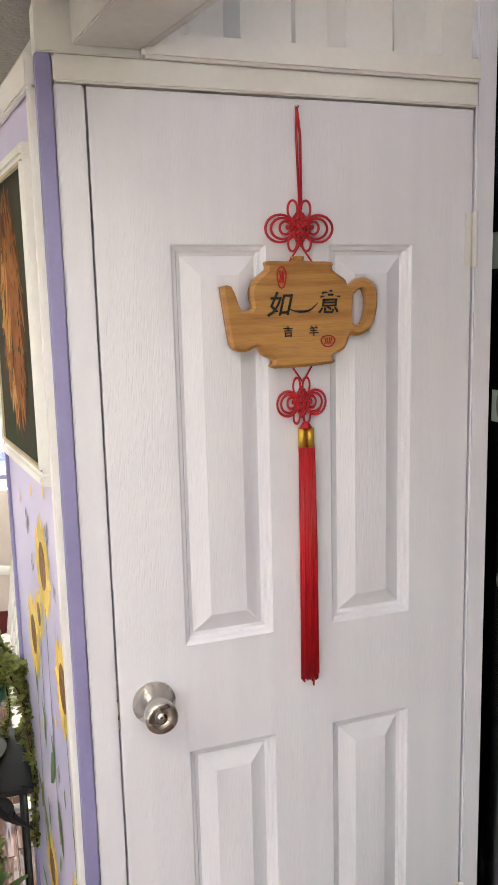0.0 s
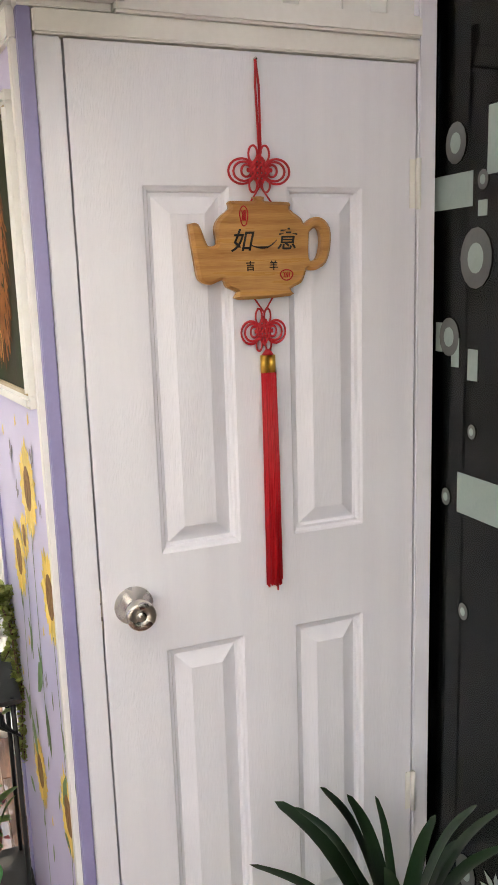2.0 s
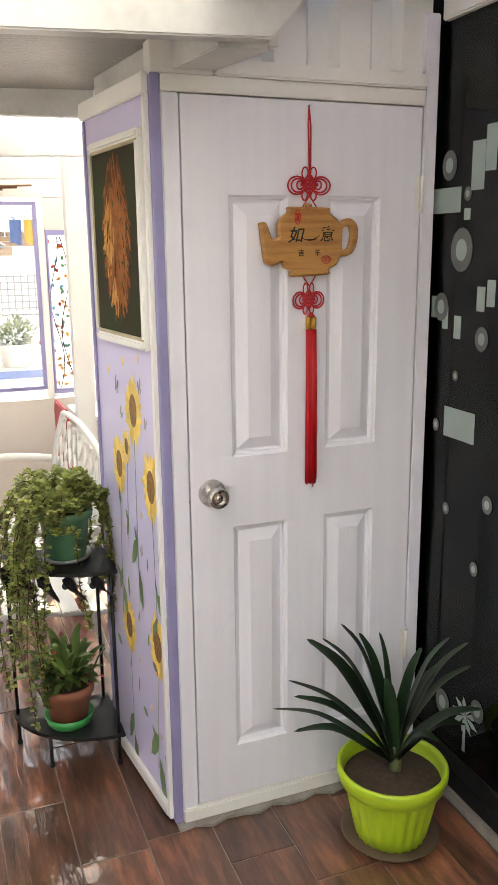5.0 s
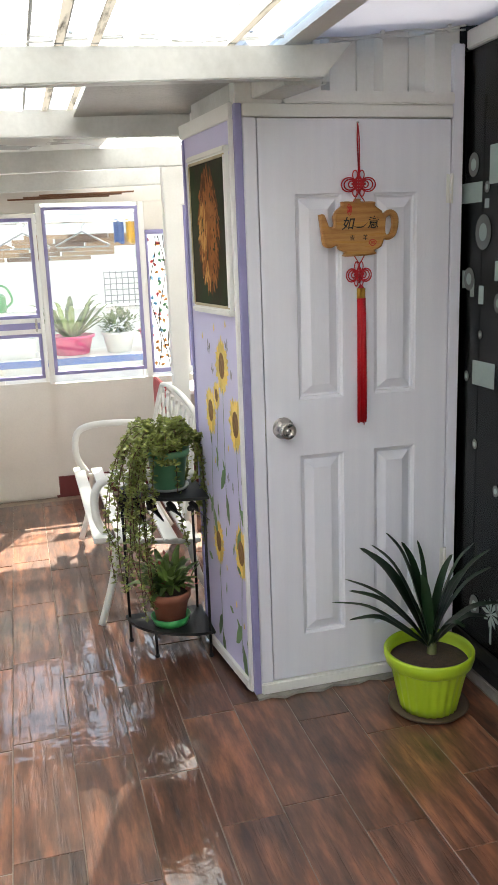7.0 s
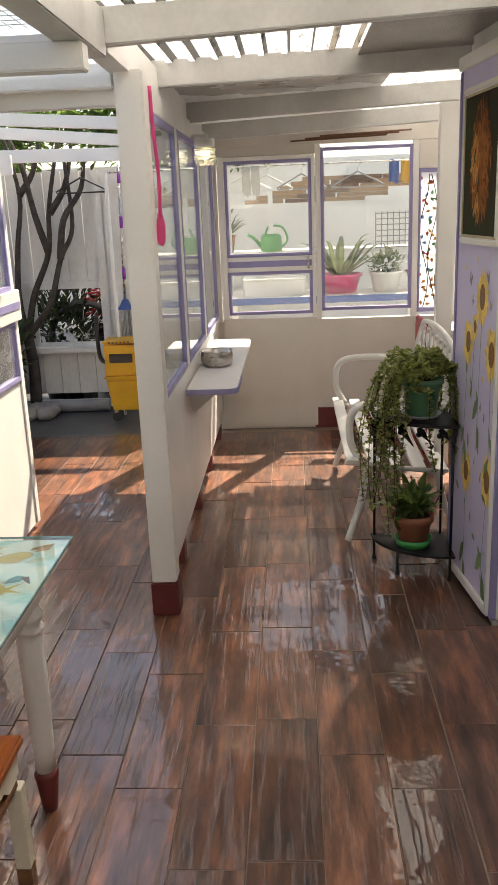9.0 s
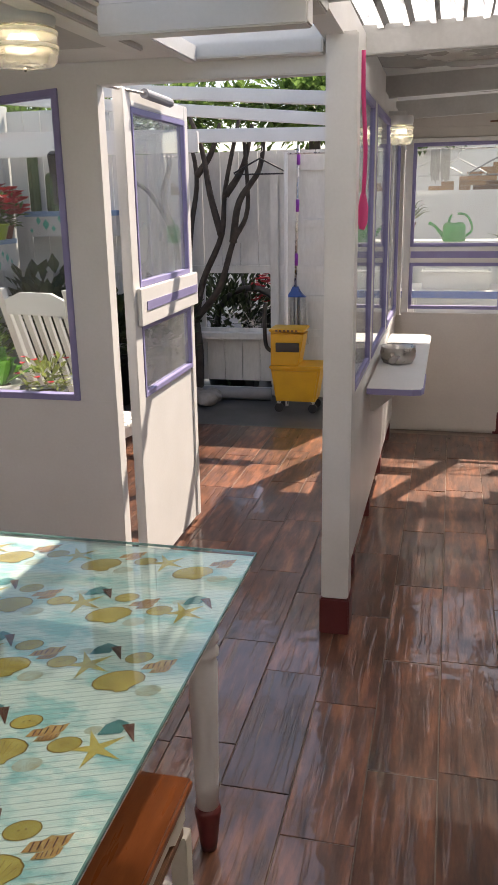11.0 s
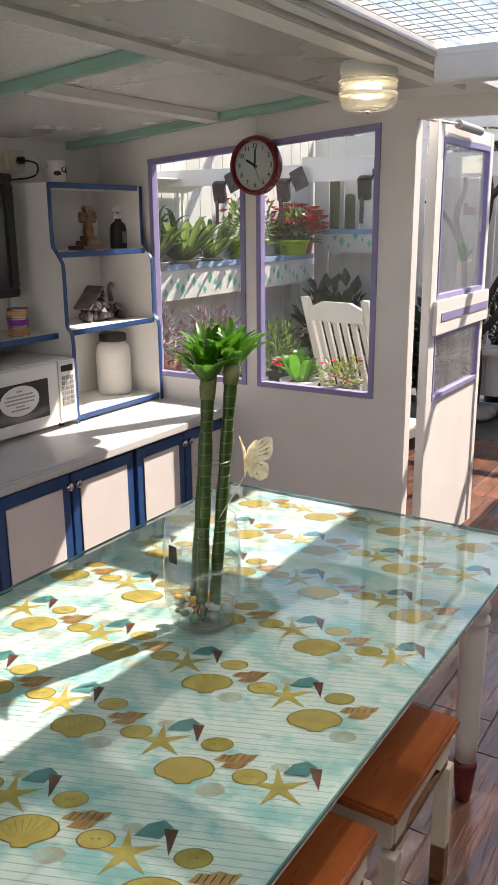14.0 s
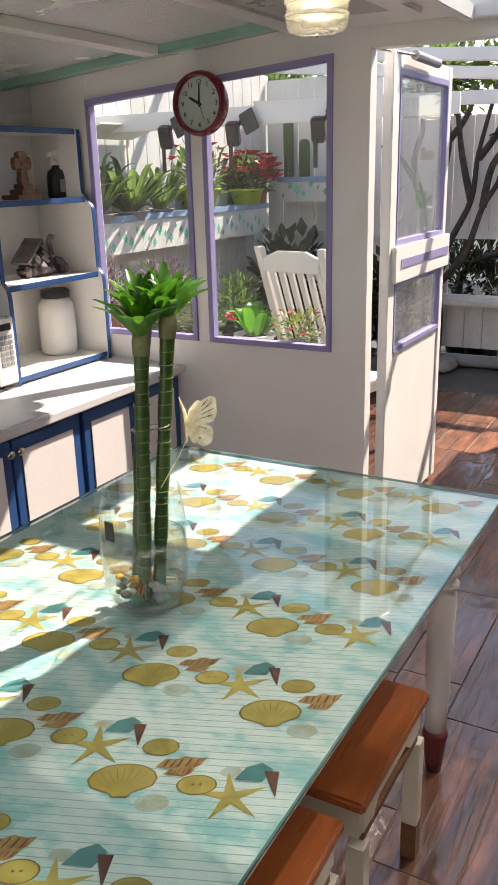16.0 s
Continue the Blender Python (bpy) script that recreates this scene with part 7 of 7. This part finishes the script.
# white slatted chair
ch = thing("slatted_chair", "white slatted wooden chair on the terrace", "chair", -2.85, 1.12, 0, -12)
for x in (-.20, .20):
    part("back_post", prism([(.02, 0), (.06, 0), (.06, .45), (-.21, 1.185), (-.25, 1.185), (.02, .45)], x - .022, x + .022, "x", bev=.003), WHITE, ch)
    part("front_leg", box(x - .02, x + .02, .40, .44, 0, .42, .003), WHITE, ch)
part("top_rail", prism([(-.178, 1.06), (.178, 1.06), (.178, 1.13), (.09, 1.165), (-.09, 1.165), (-.178, 1.13)], -.225, -.200, "y", bev=.003), WHITE, ch)
part("lower_rail", box(-.178, .178, -.006, .022, .50, .55, .003), WHITE, ch)
for i in range(6):
    x = -.15 + i * .06
    part("back_slat", prism([(.000, .55), (.018, .55), (-.184, 1.08), (-.202, 1.08)], x - .016, x + .016, "x"), WHITE, ch)
for i in range(5):
    part("seat_slat", box(-.20, .20, .07 + i * .075, .13 + i * .075, .42, .44, .003), WHITE, ch)
for x in (-.178, .15):
    part("seat_rail", box(x, x + .028, .045, .40, .36, .4198), WHITE, ch)
# dark floodlights hung on the beam
for x in (-3.965, -3.50, -2.967):
    t = thing("solar_light", "black solar floodlight hung from the terrace rail", "light", x, 1.47, 1.86)
    part("lamp_head", box(-.075, .0, -.04, .02, -.15, -.02, .008), BLACKPLASTIC, t, "", False, pose(0, 0, -.02, 20, 0, 15))
    part("solar_panel", box(.005, .10, -.02, -.008, -.13, -.01, .004), BLACKPLASTIC, t, "", False, pose(0, 0, -.0, 0, -24, 0))
    part("strap", box(-.062, -.040, -.012, .0, -.30, -.15, .002), BLACKPLASTIC, t)
    part("mount", tube([(0, 0, -.06), (0, .029, -.03)], .008, 6), BLACKPLASTIC, t)

# thin many-stemmed tree
tree = thing("small_tree", "thin dark bare-stemmed tree by the terrace fence", "tree", -2.98, 3.70, 0)
trunk = part("trunk", tube(smooth_line([(0, 0, -.02), (.02, 0, .35), (.0, 0, .62)], 5), [.055, .052, .05, .048, .046, .045, .044, .043, .042, .042, .042], 10), BARK, tree, "", True)
for L in ([(0, 0, .60), (.08, 0, .95), (.24, 0, 1.30), (.28, 0, 1.65), (.40, 0, 2.15)], [(0, 0, .60), (-.04, 0, .95), (-.02, .05, 1.35), (.04, .05, 1.75), (-.05, .05, 2.2)], [(0, 0, .58), (-.12, .03, .85), (-.16, .03, 1.3), (-.34, .03, 1.62), (-.5, .03, 1.72)], [(.02, 0, .66), (.22, -.03, .9), (.34, -.03, 1.25), (.46, -.03, 1.5), (.44, -.03, 2.0)], [(.24, 0, 1.30), (.16, 0, 1.6), (.10, 0, 1.95), (0, 0, 2.2)], [(.28, 0, 1.6), (.42, 0, 1.8), (.5, .0, 2.1)], [(.04, .05, 1.75), (.16, .04, 1.9), (.24, .04, 2.12)], [(-.16, .03, 1.3), (-.22, .0, 1.6), (-.16, 0, 1.85), (-.22, 0, 2.15)], [(.34, -.03, 1.25), (.40, -.05, 1.55), (.56, -.05, 1.78), (.6, -.05, 2.05)]):
    S = smooth_line(L, 5)
    part("limb", tube(S, [.031 - .017 * i / (len(S) - 1) for i in range(len(S))], 8), BARK, trunk, "", True)
b = bmesh.new()
for c in ((.45, 1.55, 2.38), (0, 1.6, 2.42), (-.5, 1.55, 2.36), (.9, 1.6, 2.38)):
    clump(b, c, .36, 420, .09, .5, .0, .5)
tagged(part("crown", b, FOLIAGE, tree), kind="stuff")
st = thing("stone_bed", "low stone edged bed at the foot of the tree", "stones", -2.95, 3.5, -.004)
for k in range(9):
    b = bmesh.new()
    bmesh.ops.create_icosphere(b, subdivisions=2, radius=.075)
    for v in b.verts:
        v.co = Vector((v.co.x * 1.3, v.co.y, v.co.z * .75)) * (1 + .3 * noise.noise(v.co * 14 + Vector((k, 0, 0))))
    part("stone", b, ROUGHCONCRETE, st, "", True, pose(-.12 + .12 * (k % 3), -.05 + .09 * (k // 3), .05, 0, 0, 37 * k))

# mop and bucket
bk = thing("mop_bucket", "yellow wringer mop bucket on castors", "bucket", -2.09, 3.45, -.004)
part("tub", prism([(-.15, .09), (.15, .09), (.19, .34), (-.19, .34)], -.13, .13, "y", bev=.015), YELLOW, bk)
part("tub_rim", box(-.20, .20, -.145, .145, .3405, .365, .008), YELLOW, bk)
part("wringer", prism([(-.19, .366), (.02, .366), (.06, .60), (-.19, .62)], -.12, .10, "y", bev=.01), YELLOW, bk)
part("wringer_rim", box(-.20, .07, -.135, .115, .6205, .64, .006), YELLOW, bk)
part("wringer_plate", box(-.15, .03, -.128, -.1205, .47, .54, .004), BLACKPLASTIC, bk, "black pressing plate")
part("lever", tube(smooth_line([(-.20, 0, .45), (-.25, 0, .50), (-.26, 0, .70), (-.25, 0, .82)], 5), .016, 8), BLACKPLASTIC, bk, "black lever", True)
for i in range(6):
    part("slot", box(-.15 + i * .03, -.132 + i * .03, -.1365, -.1352, .623, .637), BROWNWOOD, bk)
for x in (-.13, .13):
    for y in (-.10, .10):
        part("castor", tube([(x, y - .012, .036), (x, y + .012, .036)], .035, 14), BLACKPLASTIC, bk, "dark castor")
        part("castor_fork", box(x - .012, x + .012, y - .02, y + .02, .0715, .0895), STEEL, bk)
mp = thing("mop", "string mop with blue head leaning upside down over the bucket", "mop", -2.16, 3.72, .45)
part("pole", tube([(0, 0, .44), (.015, .06, 1.50)], .010, 10), STEEL, mp, "", True)
for z in (.62, 1.02, 1.36):
    part("grip", tube([(.003 + .012 * (z - .44), .06 * (z - .44), z), (.004 + .013 * (z - .44), .06 * (z - .44), z + .09)], .014, 10), VIOLET, mp, "violet grip", True)
part("head", prism([(-.02, .46), (.02, .46), (.03, .42), (.085, .38), (-.085, .38), (-.03, .42)], -.03, .03, "y", bev=.006), BLUEPLASTIC, mp, "blue plastic mop head")
b = bmesh.new()
for i in range(90):
    x, y = random.uniform(-.08, .08), random.uniform(-.03, .03)
    tube([(x, y, .379), (x * 1.15, y * 1.2, .2), (x * 1.2 + random.uniform(-.01, .01), y * 1.5, random.uniform(.0, .06))], .0042, 5, b)
tagged(part("mop_yarn", b, STRING, mp, "grey cotton yarn", True), kind="stuff")
hanger(-2.40, 3.58, 1.90, BLACKPLASTIC, 0, .20)
# plants seen through the opening in the back fence, and greenery over it
pot_plant(-2.20, 4.9, -.03, .22, .35, TERRACOTTA, "bush with red blossom behind the fence", FOLIAGE, 500, .09, 2.2, 1.3, (REDFLOWER, 16, .05))
pot_plant(-2.85, 4.3, -.03, .25, .40, BLACKPLASTIC, "dark bush behind the fence", DARKFOL, 900, .10, 2.0, 1.4)
for i, (x, y, z, r) in enumerate(((-3.6, 5.2, 2.3, .8), (-2.3, 5.4, 2.45, .8), (-5.0, 4.8, 2.2, .7), (-1.2, 6.4, 2.3, .7))):
    t = thing("tree", "leafy green tree behind the fence", "tree", x, y, -.03)
    part("trunk", tube([(0, 0, 0), (.05, 0, 1.0), (0, .05, z)], [.09, .07, .05], 10), BARK, t, "", True)
    b = bmesh.new()
    clump(b, (0, 0, z), r, 1500, .11, .5, .0, .6)
    tagged(part("crown", b, FOLIAGE, t), kind="stuff")
for k, (z0, z1) in enumerate(((.50, .56), (1.0, 1.06))):
    struct("fence_rail", box(-4.57, -1.40, 3.835, 3.8645, z0, z1, .003), WOODWHITE, "white fence rail", "fence")
struct("fence_ledge", box(-3.0, -2.3, 3.75, 3.834, .48, .53, .004), WOODWHITE, "white ledge under the fence opening", "fence")
wh = thing("bicycle_wheel", "black spoked wheel standing behind the fence opening", "wheel", -2.62, 4.15, .55)
part("tyre", tube([(.30 * math.cos(i * .2618), 0, .30 * math.sin(i * .2618)) for i in range(24)], .028, 8, None, True), BLACKPLASTIC, wh, "", True)
part("wheel_hub", tube([(0, -.05, 0), (0, .05, 0)], .03, 10), STEEL, wh, "", True)
for i in range(12):
    part("spoke", tube([(0, 0, 0), (.275 * math.cos(i * .5236), 0, .275 * math.sin(i * .5236))], .002, 4), STEEL, wh)
part("wheel_stand", box(-.04, .04, -.1, .1, -.58, -.325), BLACKPLASTIC, wh)
part("fork", tube([(0, .06, 0), (-.1, .06, .45)], .016, 8), BLACKPLASTIC, wh, "", True)
pot_plant(-2.45, 4.45, .0, .16, .62, BLACKPLASTIC, "red blossoming plant behind the fence opening", DARKFOL, 120, .08, 1.5, 1.0, (REDFLOWER, 70, .05))
dp = thing("drain_pipe", "dark grey drain pipe lying along the foot of the fence", "pipe", -2.72, 3.70, .046)
part("pipe", tube([(-.36, 0, 0), (.36, .01, 0)], .05, 14), GREYPLASTIC, dp, "", True)
gd = thing("fence_door", "white board door in the terrace fence", "door", -2.1, 3.845, .05)
part("door_board", box(-.28, .35, -.0, .018, 0, 1.85, .003), WOODWHITE, gd)
for z in (.72, 1.30, 1.72):
    part("door_ledge", box(-.28, .35, -.020, -.0005, z, z + .06, .003), WOODWHITE, gd)
part("door_brace", prism([(-.26, 1.02), (-.26, 1.08), (.33, 1.30), (.33, 1.24)], -.018, -.0005), WOODWHITE, gd)
part("door_stile", box(-.28, -.21, -.024, -.0205, 0.05, 1.84, .002), WOODWHITE, gd)

# cables along the front beam
cb = thing("cable_run", "thin white cables clipped along the front beam", "cable", 0, -.297, 0)
for dz, ph in ((.115, 0), (.105, 1.5)):
    part("cable", tube(smooth_line([(-1.40 + i * .14, -.003, 2.08 + dz + .0393 * i * .1 + .006 * math.sin(i * 1.9 + ph)) for i in range(11)], 4), .0035, 6), WHITEPLASTIC, cb, "", True)
for x in (-1.1, -.6, -.1):
    part("clip", box(x, x + .012, -.008, .006, 2.19 + .038 * (x + 1.4), 2.215 + .038 * (x + 1.4), .002), WHITEPLASTIC, cb)

sc_ = thing("cable_run", "thin white cables sagging along the soffit edge", "cable", 0, -.03, 0)
for dz, ph in ((-.014, 0), (-.026, 2.1)):
    part("cable", tube(smooth_line([(.13 + i * .1, .006 * math.sin(i + ph), 2.283 + .107 * (.13 + i * .1) + dz + .005 * math.sin(i * 2.2 + ph)) for i in range(7)], 4), .0035, 6), WHITEPLASTIC, sc_, "", True)
for x in (.18, .42, .66):
    part("clip", box(x, x + .012, -.008, .008, 2.255 + .107 * x, 2.290 + .107 * x, .002), WHITEPLASTIC, sc_)

# ---- tiled floor ----
m, n, l, p = principled("wood_look_tile")
TILE = m
tc, mp_, n1, n2, wv = n.new("ShaderNodeTexCoord"), n.new("ShaderNodeMapping"), n.new("ShaderNodeTexNoise"), n.new("ShaderNodeTexNoise"), n.new("ShaderNodeTexNoise")
geo, oi = n.new("ShaderNodeNewGeometry"), n.new("ShaderNodeObjectInfo")
ad = n.new("ShaderNodeMath")
ad.operation = "ADD"
l.new(geo.outputs["Random Per Island"], ad.inputs[0])
l.new(oi.outputs["Random"], ad.inputs[1])
cmb = n.new("ShaderNodeCombineXYZ")
sc = n.new("ShaderNodeMath")
sc.operation = "MULTIPLY"
sc.inputs[1].default_value = 37.0
l.new(ad.outputs[0], sc.inputs[0])
l.new(sc.outputs[0], cmb.inputs[2])
l.new(sc.outputs[0], cmb.inputs[1])
va = n.new("ShaderNodeVectorMath")
l.new(geo.outputs["Position"], va.inputs[0])
l.new(cmb.outputs[0], va.inputs[1])
mp_.inputs["Scale"].default_value = (9, 1.6, 1)
l.new(va.outputs[0], mp_.inputs[0])
for q, s_, d_ in ((n1, 2.2, 8), (n2, 9.0, 4)):
    q.inputs["Scale"].default_value, q.inputs["Detail"].default_value, q.inputs["Roughness"].default_value = s_, d_, 0.62
    l.new(mp_.outputs[0], q.inputs["Vector"])
wv.inputs["Scale"].default_value = 2.5
l.new(geo.outputs["Position"], wv.inputs["Vector"])
rp_ = n.new("ShaderNodeValToRGB")
e = rp_.color_ramp.elements
e[0].position, e[0].color = 0.30, (0.030, 0.013, 0.008, 1)
e[1].position, e[1].color = 0.75, (0.27, 0.105, 0.052, 1)
k_ = e.new(0.5)
k_.color = (0.100, 0.042, 0.024, 1)
l.new(n1.outputs[0], rp_.inputs[0])
fr_ = n.new("ShaderNodeMath")
fr_.operation = "FRACT"
l.new(ad.outputs[0], fr_.inputs[0])
mr_ = n.new("ShaderNodeMapRange")
mr_.inputs["To Min"].default_value, mr_.inputs["To Max"].default_value = 0.75, 1.8
l.new(fr_.outputs[0], mr_.inputs["Value"])
hs_ = n.new("ShaderNodeHueSaturation")
l.new(mr_.outputs[0], hs_.inputs["Value"])
l.new(rp_.outputs[0], hs_.inputs["Color"])
l.new(hs_.outputs[0], p.inputs["Base Color"])
p.inputs["Specular IOR Level"].default_value = 0.35
p.inputs["Coat Weight"].default_value, p.inputs["Coat Roughness"].default_value, p.inputs["Coat IOR"].default_value = 1.0, 0.06, 1.6
rr_ = n.new("ShaderNodeMapRange")
rr_.inputs["From Min"].default_value, rr_.inputs["From Max"].default_value = 0.3, 0.7
rr_.inputs["To Min"].default_value, rr_.inputs["To Max"].default_value = 0.32, 0.55
l.new(wv.outputs[0], rr_.inputs["Value"])
l.new(rr_.outputs[0], p.inputs["Roughness"])
rdg, mpr = n.new("ShaderNodeTexNoise"), n.new("ShaderNodeMapping")
mpr.inputs["Scale"].default_value = (38, 3.0, 1)
rdg.inputs["Scale"].default_value, rdg.inputs["Detail"].default_value = 1.0, 5
l.new(va.outputs[0], mpr.inputs[0])
l.new(mpr.outputs[0], rdg.inputs["Vector"])
bu_ = n.new("ShaderNodeBump")
bu_.inputs["Strength"].default_value, bu_.inputs["Distance"].default_value = 0.5, 0.004
l.new(rdg.outputs[0], bu_.inputs["Height"])
l.new(bu_.outputs[0], p.inputs["Normal"])
bc_ = n.new("ShaderNodeBump")
bc_.inputs["Strength"].default_value, bc_.inputs["Distance"].default_value = 0.7, 0.0025
# brushed grooves between smooth glazed strips
gro = n.new("ShaderNodeValToRGB")
gro.color_ramp.elements[0].position, gro.color_ramp.elements[1].position = 0.37, 0.47
l.new(rdg.outputs[0], gro.inputs[0])
wav, mxh = n.new("ShaderNodeTexNoise"), n.new("ShaderNodeMath")
wav.inputs["Scale"].default_value, wav.inputs["Detail"].default_value = 7.0, 3
l.new(va.outputs[0], wav.inputs["Vector"])
mxh.operation = "MULTIPLY_ADD"
mxh.inputs[1].default_value = 2.2
l.new(wav.outputs[0], mxh.inputs[0])
l.new(gro.outputs[0], mxh.inputs[2])
l.new(mxh.outputs[0], bc_.inputs["Height"])
l.new(bc_.outputs[0], p.inputs["Coat Normal"])
GROUT = surf("pale_grout", (0.27, 0.20, 0.16), (0.16, 0.12, 0.09), rough=0.8, scale=20)
floor = struct("floor", box(-5.2, .745, -5.0, 2.90, -.03, -.0030), GROUT, "brown wood-look plank tiles with pale grout", "floor")
struct("floor_passage_end", box(-1.36, .95, 2.9005, 3.06, -.03, -.0022), GROUT, "grout bed under the far wall", "floor")
TW, TL, GAP = .1975, .60, .0034
tile_me = {}


def tile_mesh(w_, ln):
    key = (round(w_, 3), round(ln, 3))
    if key not in tile_me:
        bm = box(0, w_, 0, ln, -.010, 0.0)
        bmesh.ops.bevel(bm, geom=[e_ for e_ in bm.edges if all(v.co.z > -.001 for v in e_.verts)], offset=.0016, segments=1, affect="EDGES")
        me = bpy.data.meshes.new("tile")
        bm.to_mesh(me)
        bm.free()
        me.materials.append(TILE)
        tile_me[key] = me
    return tile_me[key]


rest = bmesh.new()
count = 0
for i in range(-20, 11):
    x0 = -1.354 + i * TW
    if x0 > .744 or x0 < -5.2:
        continue
    x1 = min(x0 + TW - GAP, .744)
    off = (-.35, -.05, -.62, -.20)[i % 4]
    for j in range(-9, 7):
        y0, y1 = off + j * TL, off + (j + 1) * TL - GAP
        y0, y1 = max(y0, -5.0), min(y1, 2.898)
        if y1 - y0 < .03 or x1 - x0 < .02:
            continue
        if x0 > -2.6 and y0 > -2.6 and count < 300:
            o = new("tile", tile_mesh(x1 - x0, y1 - y0))
            o.parent = floor
            o.location = (x0, y0, random.uniform(-.0006, .0006))
            o.rotation_euler = (random.uniform(-.0025, .0025), random.uniform(-.007, .007), 0)
            count += 1
        else:
            box(x0, x1, y0, y1, -.010, random.uniform(-.0006, .0), 0, rest)
tagged(part("tile_rest", rest, TILE, floor), kind="stuff")
